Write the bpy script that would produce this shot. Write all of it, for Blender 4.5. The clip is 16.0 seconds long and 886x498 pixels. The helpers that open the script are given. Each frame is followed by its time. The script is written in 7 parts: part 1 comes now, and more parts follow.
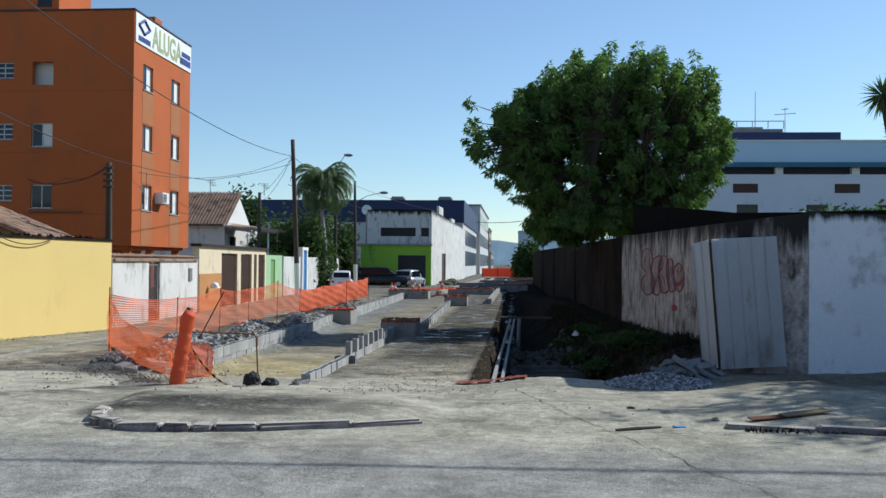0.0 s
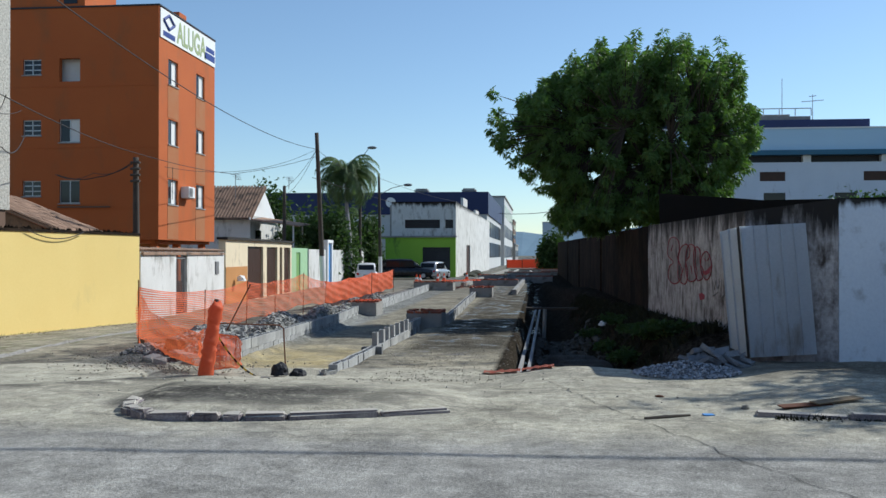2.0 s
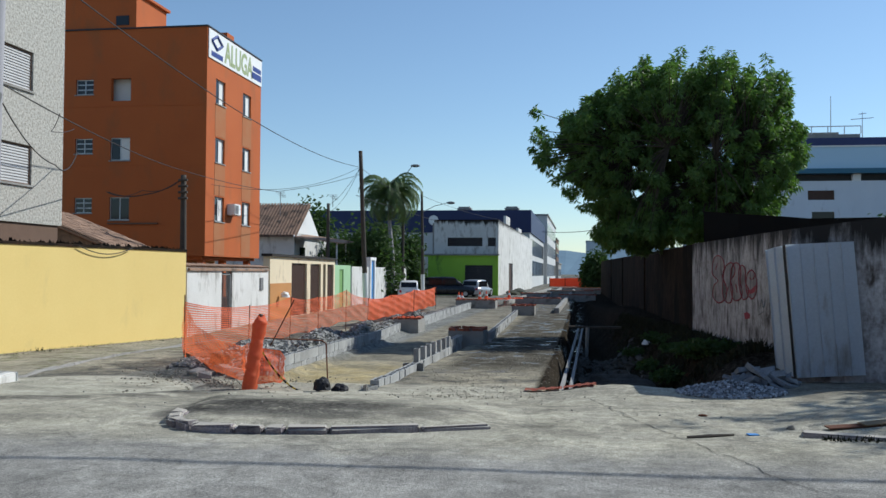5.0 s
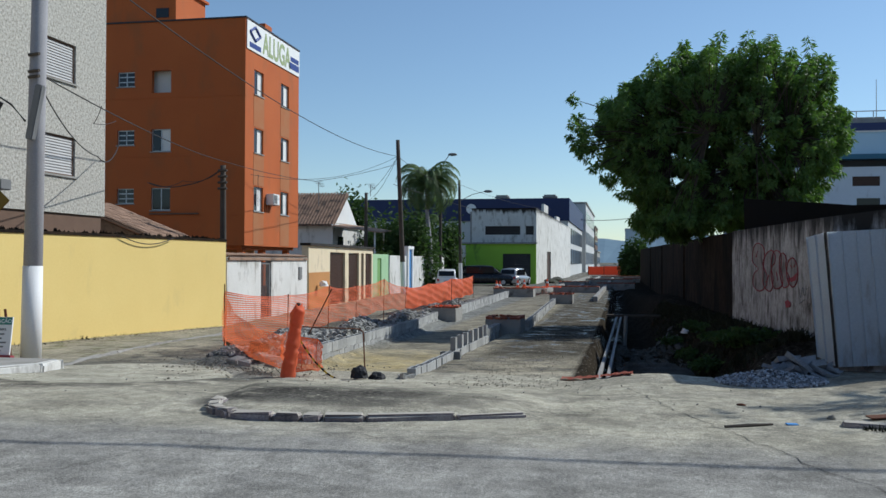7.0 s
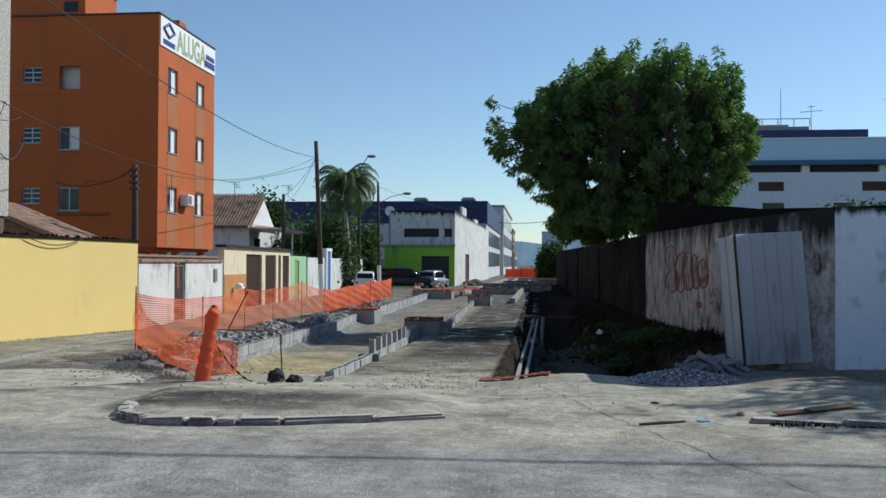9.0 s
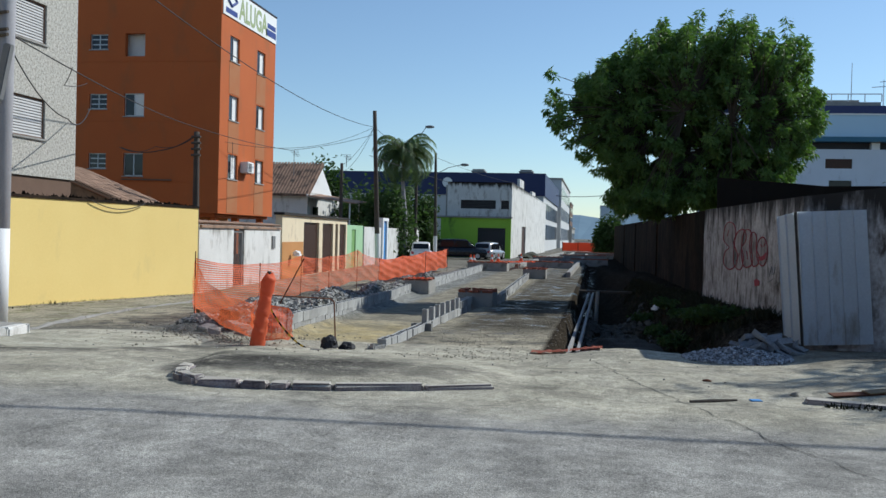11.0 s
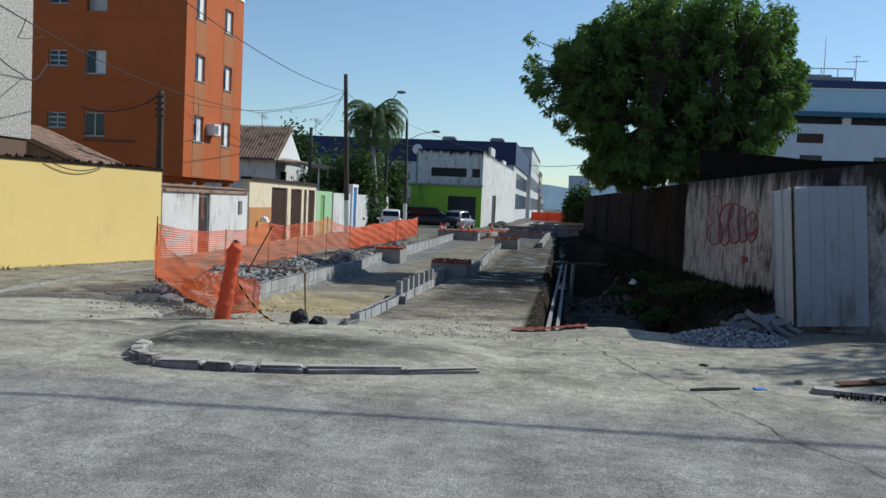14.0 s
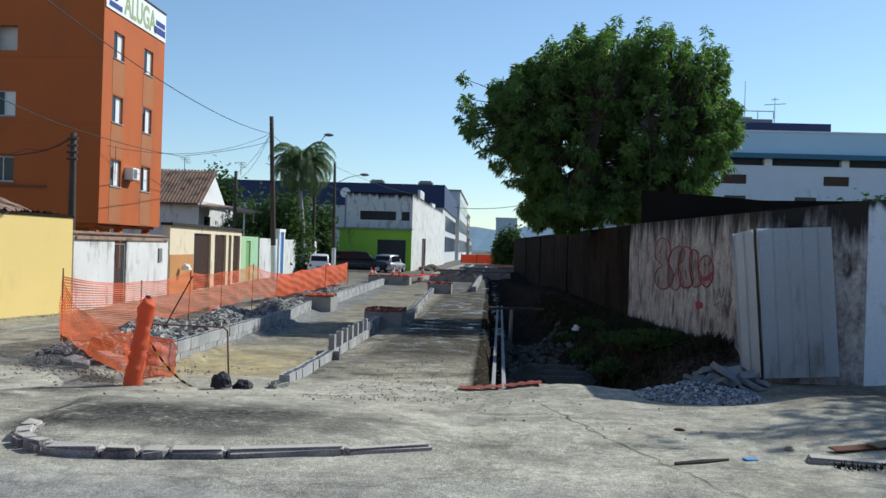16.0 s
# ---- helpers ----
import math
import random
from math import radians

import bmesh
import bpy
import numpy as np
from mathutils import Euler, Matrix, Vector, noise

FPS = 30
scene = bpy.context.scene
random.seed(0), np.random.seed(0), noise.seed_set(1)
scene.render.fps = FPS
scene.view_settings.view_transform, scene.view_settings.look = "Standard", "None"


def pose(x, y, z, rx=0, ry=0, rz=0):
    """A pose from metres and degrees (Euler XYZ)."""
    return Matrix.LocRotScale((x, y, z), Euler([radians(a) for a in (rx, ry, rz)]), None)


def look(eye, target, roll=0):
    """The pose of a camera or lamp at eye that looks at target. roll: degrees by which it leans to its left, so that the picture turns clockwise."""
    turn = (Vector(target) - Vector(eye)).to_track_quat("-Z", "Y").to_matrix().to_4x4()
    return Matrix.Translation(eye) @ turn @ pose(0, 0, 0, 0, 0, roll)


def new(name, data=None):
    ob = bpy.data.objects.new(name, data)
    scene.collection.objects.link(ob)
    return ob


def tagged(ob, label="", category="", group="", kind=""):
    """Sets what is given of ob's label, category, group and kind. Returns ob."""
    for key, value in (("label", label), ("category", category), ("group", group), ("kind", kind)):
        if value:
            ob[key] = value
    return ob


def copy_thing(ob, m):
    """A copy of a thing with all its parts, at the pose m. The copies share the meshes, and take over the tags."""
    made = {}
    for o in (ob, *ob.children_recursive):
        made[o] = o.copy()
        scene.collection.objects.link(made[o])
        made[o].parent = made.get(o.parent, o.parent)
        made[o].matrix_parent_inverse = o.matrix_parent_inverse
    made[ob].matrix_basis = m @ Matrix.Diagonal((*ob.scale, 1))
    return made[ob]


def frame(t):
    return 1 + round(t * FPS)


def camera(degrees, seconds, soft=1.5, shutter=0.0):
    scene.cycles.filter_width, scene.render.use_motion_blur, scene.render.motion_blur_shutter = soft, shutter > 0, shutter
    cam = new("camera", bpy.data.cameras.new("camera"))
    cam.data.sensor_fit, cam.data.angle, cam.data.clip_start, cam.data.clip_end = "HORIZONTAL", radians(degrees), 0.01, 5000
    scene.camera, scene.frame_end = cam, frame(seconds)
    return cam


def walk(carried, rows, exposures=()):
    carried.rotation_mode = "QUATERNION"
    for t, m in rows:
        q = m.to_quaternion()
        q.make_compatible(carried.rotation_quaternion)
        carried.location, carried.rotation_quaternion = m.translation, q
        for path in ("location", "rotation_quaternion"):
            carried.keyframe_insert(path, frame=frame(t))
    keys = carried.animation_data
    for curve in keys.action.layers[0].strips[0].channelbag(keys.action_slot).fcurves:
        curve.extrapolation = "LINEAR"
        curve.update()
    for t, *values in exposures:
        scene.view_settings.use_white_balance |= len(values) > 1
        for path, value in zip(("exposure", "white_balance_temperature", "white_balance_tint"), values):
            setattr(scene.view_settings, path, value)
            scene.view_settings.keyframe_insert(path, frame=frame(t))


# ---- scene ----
cam = camera(52.13, 16.0, soft=1.5)
PATH = [
    (0, (0.000, 0.000, 1.664), (-0.790, 9.968, 1.814), 0.52),
    (0.5, (-0.004, 0.003, 1.655), (-0.904, 9.962, 1.765), 0.42),
    (1, (-0.007, 0.013, 1.647), (-0.930, 9.970, 1.683), 0.06),
    (1.5, (-0.008, 0.007, 1.637), (-0.925, 9.964, 1.701), 0.21),
    (2, (-0.021, 0.004, 1.634), (-1.077, 9.948, 1.695), 0.04),
    (2.5, (-0.033, 0.013, 1.615), (-1.156, 9.948, 1.757), 0.15),
    (3, (-0.014, 0.002, 1.614), (-1.276, 9.921, 1.789), 0.28),
    (3.5, (-0.010, -0.015, 1.612), (-1.368, 9.890, 1.825), 0.75),
    (5.8, (0.002, -0.045, 1.612), (-1.682, 9.808, 1.879), -0.03),
    (6, (0.004, -0.046, 1.613), (-1.802, 9.789, 1.777), 0.12),
    (6.5, (0.022, -0.084, 1.608), (-2.066, 9.695, 1.744), -0.32),
    (7, (0.031, -0.055, 1.615), (-1.905, 9.755, 1.747), 0.21),
    (7.5, (0.012, -0.025, 1.609), (-1.528, 9.853, 1.828), 0.58),
    (8, (0.014, -0.007, 1.606), (-1.176, 9.920, 1.814), 0.22),
    (8.2, (0.015, -0.013, 1.606), (-1.072, 9.926, 1.783), 0.51),
    (10.3, (0.031, -0.014, 1.577), (-1.073, 9.924, 1.728), -0.25),
    (10.5, (0.040, -0.012, 1.595), (-1.203, 9.910, 1.669), -0.48),
    (11, (0.064, -0.018, 1.592), (-1.599, 9.842, 1.432), 1.47),
    (11.5, (-0.004, 0.013, 1.610), (-1.731, 9.863, 1.652), 3.67),
    (12, (-0.111, 0.068, 1.599), (-1.563, 9.961, 1.714), -3.62),
    (12.5, (-0.168, 0.138, 1.592), (-1.716, 10.016, 1.413), -0.71),
    (13, (-0.156, 0.281, 1.592), (-1.852, 10.133, 1.373), -2.31),
    (13.5, (-0.154, 0.448, 1.610), (-1.839, 10.295, 2.070), 2.08),
    (14, (-0.213, 0.717, 1.617), (-1.510, 10.620, 1.111), 2.48),
    (14.5, (-0.321, 0.916, 1.635), (-0.862, 10.897, 1.927), -1.89),
    (15, (-0.367, 1.186, 1.638), (-0.435, 11.183, 1.429), -0.60),
    (15.5, (-0.440, 1.476, 1.653), (-0.940, 11.459, 1.943), 1.41),
    (16, (-0.501, 1.842, 1.671), (-1.030, 11.828, 1.665), 1.76),
]
walk(cam, [(t, look(e, g, r)) for t, e, g, r in PATH], [(0, 0.26, 5980, 6), (3.5, 0.26, 5980, 6), (7, 0.05, 5980, 6), (11, 0.16, 5980, 6), (12.5, 0.13, 5980, 6), (14, 0.06, 5980, 6), (14.5, 0.15, 5980, 6), (16, 0.32, 5980, 6)])

# ---- light ----
SUN_AZ, SUN_EL = 55.0, 39.0      # degrees from +y towards +x, above the horizon
world = bpy.data.worlds.new("sky")
scene.world = world
world.use_nodes = True
wn = world.node_tree.nodes
bg = wn["Background"]
sky = wn.new("ShaderNodeTexSky")
sky.sky_type = "NISHITA"
sky.sun_disc = False
sky.sun_elevation = radians(SUN_EL)
sky.sun_rotation = radians(SUN_AZ)
sky.air_density, sky.dust_density, sky.ozone_density = 1.0, 0.1, 1.9
# humid air: the low sky stays pale blue
sky_co = wn.new("ShaderNodeTexCoord")
sky_up = wn.new("ShaderNodeSeparateXYZ")
world.node_tree.links.new(sky_co.outputs["Generated"], sky_up.inputs[0])
low = wn.new("ShaderNodeMapRange")
low.interpolation_type = "SMOOTHSTEP"
low.inputs[1].default_value, low.inputs[2].default_value, low.inputs[3].default_value, low.inputs[4].default_value = -0.05, 0.30, 1.0, 0.0
world.node_tree.links.new(sky_up.outputs[2], low.inputs[0])
tint = wn.new("ShaderNodeMix")
tint.data_type, tint.blend_type = "RGBA", "MULTIPLY"
tint.inputs[7].default_value = (0.86, 0.92, 0.97, 1)
world.node_tree.links.new(low.outputs[0], tint.inputs[0])
world.node_tree.links.new(sky.outputs[0], tint.inputs[6])
world.node_tree.links.new(tint.outputs[2], bg.inputs[0])
bg.inputs[1].default_value = 0.105
sun = new("sun", bpy.data.lights.new("sun", "SUN"))
sun.data.energy, sun.data.angle, sun.data.color = 4.0, radians(0.55), (1.0, 0.95, 0.87)
sd = Vector((math.sin(radians(SUN_AZ)) * math.cos(radians(SUN_EL)), math.cos(radians(SUN_AZ)) * math.cos(radians(SUN_EL)), math.sin(radians(SUN_EL))))
sun.matrix_world = look(sd * 100, (0, 0, 0))


# ---- materials ----
def mat(name, c1, c2=None, rough=0.85, metal=0.0, scale=3.0, fine=40.0, bump=0.15, stain=None, stain_amt=0.0, stain_scale=0.8, streak=1.0, rand=0.0, spec=0.3, drip=None):
    """Two noise scales between c1 and c2, fine relief, optional stains (streak > 1 draws them out upright)."""
    m = bpy.data.materials.new(name)
    m.use_nodes = True
    nt = m.node_tree
    n, l = nt.nodes, nt.links
    b = n["Principled BSDF"]
    c2 = c2 or tuple(v * 0.8 for v in c1)
    tc = n.new("ShaderNodeTexCoord")
    a = n.new("ShaderNodeTexNoise")
    a.inputs["Scale"].default_value, a.inputs["Detail"].default_value = scale, 6
    f = n.new("ShaderNodeTexNoise")
    f.inputs["Scale"].default_value, f.inputs["Detail"].default_value = fine, 4
    l.new(tc.outputs["Object"], a.inputs["Vector"])
    l.new(tc.outputs["Object"], f.inputs["Vector"])
    add = n.new("ShaderNodeMath")
    add.operation = "MULTIPLY_ADD"
    l.new(f.outputs["Fac"], add.inputs[0])
    add.inputs[1].default_value = 0.5
    half = n.new("ShaderNodeMath")
    half.operation = "MULTIPLY"
    half.inputs[1].default_value = 0.5
    l.new(a.outputs["Fac"], half.inputs[0])
    l.new(half.outputs[0], add.inputs[2])
    r = n.new("ShaderNodeValToRGB")
    r.color_ramp.elements[0].position, r.color_ramp.elements[1].position = 0.32, 0.68
    r.color_ramp.elements[0].color, r.color_ramp.elements[1].color = (*c2, 1), (*c1, 1)
    l.new(add.outputs[0], r.inputs[0])
    out = r.outputs[0]
    if stain:
        mp = n.new("ShaderNodeMapping")
        mp.inputs["Scale"].default_value = (stain_scale * streak, stain_scale * streak, stain_scale)
        l.new(tc.outputs["Object"], mp.inputs[0])
        s = n.new("ShaderNodeTexNoise")
        s.inputs["Scale"].default_value, s.inputs["Detail"].default_value, s.inputs["Roughness"].default_value = 1.0, 8, 0.65
        l.new(mp.outputs[0], s.inputs["Vector"])
        sr = n.new("ShaderNodeMapRange")
        sr.inputs[1].default_value, sr.inputs[2].default_value = 0.62 - 0.25 * stain_amt, 0.78 - 0.2 * stain_amt
        l.new(s.outputs["Fac"], sr.inputs[0])
        mx = n.new("ShaderNodeMix")
        mx.data_type = "RGBA"
        l.new(sr.outputs[0], mx.inputs[0])
        l.new(out, mx.inputs[6])
        mx.inputs[7].default_value = (*stain, 1)
        out = mx.outputs[2]
    if drip:
        # mould running down from the top edge in uneven streaks
        sp = n.new("ShaderNodeSeparateXYZ")
        l.new(tc.outputs["Object"], sp.inputs[0])
        mp2 = n.new("ShaderNodeMapping")
        mp2.inputs["Scale"].default_value = (3.2, 3.2, 0.35)
        l.new(tc.outputs["Object"], mp2.inputs[0])
        s2 = n.new("ShaderNodeTexNoise")
        s2.inputs["Scale"].default_value, s2.inputs["Detail"].default_value, s2.inputs["Roughness"].default_value = 1.0, 9, 0.7
        l.new(mp2.outputs[0], s2.inputs["Vector"])
        dep = n.new("ShaderNodeMapRange")
        dep.inputs[1].default_value, dep.inputs[2].default_value = drip[0], drip[0] - drip[1]
        dep.inputs[3].default_value, dep.inputs[4].default_value = 0.42, -0.12
        l.new(sp.outputs[2], dep.inputs[0])
        sm = n.new("ShaderNodeMath")
        sm.operation = "ADD"
        l.new(s2.outputs["Fac"], sm.inputs[0])
        l.new(dep.outputs[0], sm.inputs[1])
        th = n.new("ShaderNodeMapRange")
        th.inputs[1].default_value, th.inputs[2].default_value = 0.62, 0.80
        l.new(sm.outputs[0], th.inputs[0])
        mx2 = n.new("ShaderNodeMix")
        mx2.data_type = "RGBA"
        l.new(th.outputs[0], mx2.inputs[0])
        l.new(out, mx2.inputs[6])
        mx2.inputs[7].default_value = (0.028, 0.025, 0.022, 1)
        out = mx2.outputs[2]
    if rand:
        oi = n.new("ShaderNodeObjectInfo")
        hs = n.new("ShaderNodeHueSaturation")
        rr = n.new("ShaderNodeMapRange")
        rr.inputs[3].default_value, rr.inputs[4].default_value = 1 - rand, 1 + rand
        l.new(oi.outputs["Random"], rr.inputs[0])
        l.new(rr.outputs[0], hs.inputs["Value"])
        l.new(out, hs.inputs["Color"])
        out = hs.outputs[0]
    l.new(out, b.inputs["Base Color"])
    b.inputs["Roughness"].default_value, b.inputs["Metallic"].default_value = rough, metal
    b.inputs["Specular IOR Level"].default_value = spec
    if bump:
        bp = n.new("ShaderNodeBump")
        bp.inputs["Strength"].default_value, bp.inputs["Distance"].default_value = bump, 0.02
        l.new(f.outputs["Fac"], bp.inputs["Height"])
        l.new(bp.outputs[0], b.inputs["Normal"])
    return m

asphalt_dark = mat("asphalt_dark", (0.06, 0.06, 0.06), rough=0.95)
orange_paint = mat("orange_paint", (0.47, 0.120, 0.030), (0.40, 0.095, 0.024), 0.8, scale=0.5, fine=20, bump=0.1, stain=(0.33, 0.105, 0.035), stain_amt=0.4, stain_scale=0.35, streak=2.2)
ochre_paint = mat("ochre_paint", (0.50, 0.25, 0.09), (0.42, 0.2, 0.07), 0.85, scale=1.0)
faded_panel = mat("faded_panel", (0.36, 0.17, 0.08), (0.38, 0.125, 0.045), 0.9, scale=1.2, fine=20)
yellow_paint = mat("yellow_paint", (0.74, 0.57, 0.215), (0.69, 0.52, 0.185), 0.8, scale=0.7, fine=25, bump=0.1, stain=(0.62, 0.48, 0.19), stain_amt=0.1, stain_scale=0.5, streak=2.0)
white_paint = mat("white_paint", (0.70, 0.69, 0.66), (0.54, 0.53, 0.50), 0.75, scale=0.9, fine=25, bump=0.12, stain=(0.24, 0.22, 0.19), stain_amt=0.38, stain_scale=0.9, streak=2.5)
parapet_white = mat("parapet_white", (0.70, 0.69, 0.66), (0.56, 0.55, 0.52), 0.8, scale=0.9, fine=25, bump=0.12, stain=(0.22, 0.20, 0.17), stain_amt=0.4, stain_scale=0.9, streak=2.5, drip=(6.95, 0.9))
white_clean = mat("white_clean", (0.8, 0.8, 0.79), (0.72, 0.72, 0.71), 0.6, scale=0.8)
bluish_white = mat("bluish_white", (0.66, 0.71, 0.78), (0.57, 0.62, 0.69), 0.75, scale=0.6, fine=20, bump=0.1, stain=(0.36, 0.38, 0.41), stain_amt=0.2, stain_scale=0.5, streak=2.5)
grimy_white = mat("grimy_white", (0.58, 0.545, 0.52), (0.25, 0.225, 0.21), 0.9, scale=3.4, fine=18, bump=0.5, stain=(0.075, 0.06, 0.05), stain_amt=0.62, stain_scale=1.9, streak=2.4, drip=(2.46, 1.05))
# white wall paint; blue sky light is mixed into its base colour
smear_white = mat("smear_white", (0.76, 0.81, 0.86), (0.66, 0.71, 0.77), 0.75, scale=0.9, fine=20, bump=0.15, stain=(0.30, 0.30, 0.29), stain_amt=0.25, stain_scale=1.3, drip=(2.48, 0.3))
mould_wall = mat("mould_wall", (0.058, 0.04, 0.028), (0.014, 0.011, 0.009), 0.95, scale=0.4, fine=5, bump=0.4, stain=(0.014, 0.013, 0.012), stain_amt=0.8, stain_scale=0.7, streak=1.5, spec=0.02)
pebble = mat("pebble_dash", (0.70, 0.67, 0.60), (0.13, 0.12, 0.10), 0.95, scale=15.0, fine=42.0, bump=0.7)
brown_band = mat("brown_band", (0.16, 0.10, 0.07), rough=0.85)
concrete = mat("concrete", (0.36, 0.35, 0.33), (0.24, 0.23, 0.21), 0.95, scale=2.5, fine=60, bump=0.3, stain=(0.12, 0.11, 0.10), stain_amt=0.25, stain_scale=1.5)
block_mat = mat("concrete_block", (0.40, 0.40, 0.39), (0.29, 0.29, 0.28), 0.95, scale=6, fine=90, bump=0.35, rand=0.18)
brick_red = mat("red_brick", (0.36, 0.12, 0.07), (0.24, 0.08, 0.05), 0.95, scale=5, fine=60, bump=0.3, rand=0.2)
roof_tile = mat("clay_tile", (0.40, 0.26, 0.18), (0.24, 0.155, 0.11), 0.95, scale=3, fine=50, bump=0.3, stain=(0.05, 0.045, 0.04), stain_amt=0.5, stain_scale=1.5, rand=0.2)
green_paint = mat("green_paint", (0.34, 0.58, 0.07), (0.28, 0.49, 0.05), 0.8, scale=0.5, stain=(0.12, 0.2, 0.05), stain_amt=0.2, stain_scale=0.5, streak=2)
pale_green = mat("pale_green", (0.36, 0.55, 0.33), (0.3, 0.47, 0.27), 0.8, scale=1.0)
cream_paint = mat("cream_paint", (0.72, 0.62, 0.44), (0.64, 0.54, 0.37), 0.8, scale=1.0, stain=(0.35, 0.28, 0.2), stain_amt=0.2, streak=2)
brown_metal = mat("brown_metal", (0.07, 0.035, 0.022), (0.05, 0.025, 0.018), 0.5, scale=4)
dark_metal = mat("dark_metal", (0.035, 0.037, 0.042), (0.025, 0.026, 0.03), 0.5, scale=4)
navy_paint = mat("navy_paint", (0.022, 0.034, 0.11), (0.018, 0.028, 0.085), 0.5, scale=0.2)
blue_paint = mat("blue_paint", (0.08, 0.28, 0.62), (0.06, 0.22, 0.5), 0.6)
skyblue_paint = mat("skyblue_paint", (0.48, 0.66, 0.80), (0.42, 0.59, 0.73), 0.6, scale=0.2)
teal_metal = mat("teal_metal", (0.05, 0.16, 0.24), (0.04, 0.12, 0.19), 0.5, scale=0.3)
grey_cladding = mat("grey_cladding", (0.58, 0.58, 0.57), (0.48, 0.48, 0.47), 0.6, scale=0.3)
galv = mat("galvanised", (0.74, 0.79, 0.84), (0.62, 0.67, 0.72), 0.45, 0.1, scale=1.5, fine=30, bump=0.05, stain=(0.35, 0.33, 0.3), stain_amt=0.2, streak=3)
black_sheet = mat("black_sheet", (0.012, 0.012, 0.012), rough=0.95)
pole_wood = mat("pole_wood", (0.10, 0.085, 0.07), (0.06, 0.05, 0.042), 0.95, scale=3, fine=40, bump=0.3)
pole_concrete = mat("pole_concrete", (0.36, 0.35, 0.36), (0.28, 0.27, 0.28), 0.9, scale=2, fine=40, bump=0.2)
wire_mat = mat("wire", (0.05, 0.045, 0.045), rough=0.7, bump=0)
net_mat = mat("orange_net", (0.85, 0.19, 0.085), (0.74, 0.145, 0.06), 0.6, scale=2, fine=20, bump=0)
leaf_mat = mat("leaf", (0.165, 0.25, 0.075), (0.085, 0.145, 0.045), 0.5, scale=1.0, fine=6, bump=0)
def translucent(m, amount):
    """Lets light through thin leaves."""
    n, l = m.node_tree.nodes, m.node_tree.links
    b, out = n["Principled BSDF"], n["Material Output"]
    tr = n.new("ShaderNodeBsdfTranslucent")
    src = b.inputs["Base Color"].links[0].from_socket
    up = n.new("ShaderNodeVectorMath")
    up.operation = "MULTIPLY"
    up.inputs[1].default_value = (1.5, 1.6, 1.0)
    l.new(src, up.inputs[0])
    l.new(up.outputs[0], tr.inputs["Color"])
    mx = n.new("ShaderNodeMixShader")
    mx.inputs[0].default_value = amount
    l.new(b.outputs[0], mx.inputs[1])
    l.new(tr.outputs[0], mx.inputs[2])
    l.new(mx.outputs[0], out.inputs["Surface"])


translucent(leaf_mat, 0.6)
net_faded = mat("faded_net", (0.52, 0.17, 0.11), (0.40, 0.12, 0.08), 0.8, scale=6, fine=40, bump=0.3)
leaf_far = mat("leaf_far", (0.06, 0.10, 0.026), (0.025, 0.05, 0.015), 0.7, scale=0.8, fine=4, bump=0)
translucent(leaf_far, 0.35)
palm_mat = mat("palm_leaf", (0.14, 0.20, 0.085), (0.08, 0.12, 0.05), 0.6, scale=1, bump=0)
translucent(palm_mat, 0.35)
bark = mat("bark", (0.09, 0.07, 0.05), (0.05, 0.04, 0.03), 0.95, scale=3, fine=30, bump=0.4)
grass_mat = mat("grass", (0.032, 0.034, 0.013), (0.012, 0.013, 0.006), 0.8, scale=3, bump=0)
stone_mat = mat("kerb_stone", (0.36, 0.32, 0.325), (0.13, 0.11, 0.12), 0.9, scale=5, fine=50, bump=0.6, stain=(0.30, 0.27, 0.24), stain_amt=0.2, stain_scale=4, rand=0.3)
rubble_mat = mat("rubble", (0.44, 0.43, 0.40), (0.20, 0.19, 0.175), 0.95, scale=4, fine=40, bump=0.3)
gravel_mat = mat("gravel", (0.50, 0.52, 0.55), (0.30, 0.31, 0.33), 0.8, scale=9, fine=40, bump=0.2)
rail_mat = mat("rail_beam", (0.38, 0.37, 0.36), (0.24, 0.235, 0.23), 0.8, scale=3)
shutter_mat = mat("shutter", (0.46, 0.45, 0.44), (0.4, 0.39, 0.38), 0.6, scale=3, bump=0)
frame_alu = mat("aluminium_frame", (0.55, 0.55, 0.56), rough=0.4, metal=0.5, bump=0)
curtain = mat("white_blind", (0.78, 0.77, 0.74), (0.7, 0.69, 0.66), 0.8, scale=3, bump=0)
plastic_black = mat("black_plastic", (0.02, 0.02, 0.024), (0.012, 0.012, 0.015), 0.65, scale=6)
rubber = mat("rubber", (0.018, 0.018, 0.018), rough=0.85)
car_white = mat("car_white", (0.78, 0.78, 0.78), rough=0.25, bump=0, spec=0.5)
car_black = mat("car_dark", (0.012, 0.014, 0.02), rough=0.2, bump=0, spec=0.5)
car_silver = mat("car_silver", (0.5, 0.51, 0.53), rough=0.28, metal=0.6, bump=0)
lamp_red = mat("lamp_red", (0.5, 0.02, 0.02), rough=0.3, bump=0)
spray_red = mat("spray_red", (0.36, 0.06, 0.075), (0.22, 0.045, 0.055), 0.9, scale=6, bump=0)
spray_pale = mat("spray_pale", (0.42, 0.36, 0.34), (0.20, 0.17, 0.155), 0.95, scale=4, fine=18, stain=(0.10, 0.08, 0.07), stain_amt=0.5, stain_scale=2.2, streak=2.2)
board_white = mat("board_white", (0.8, 0.8, 0.78), (0.74, 0.74, 0.72), 0.6, scale=2, bump=0)
ink_blue = mat("ink_blue", (0.03, 0.06, 0.25), rough=0.6, bump=0)
ink_green = mat("ink_green", (0.34, 0.40, 0.20), (0.30, 0.36, 0.18), 0.6, bump=0)
ink_teal = mat("ink_teal", (0.04, 0.25, 0.2), rough=0.6, bump=0)
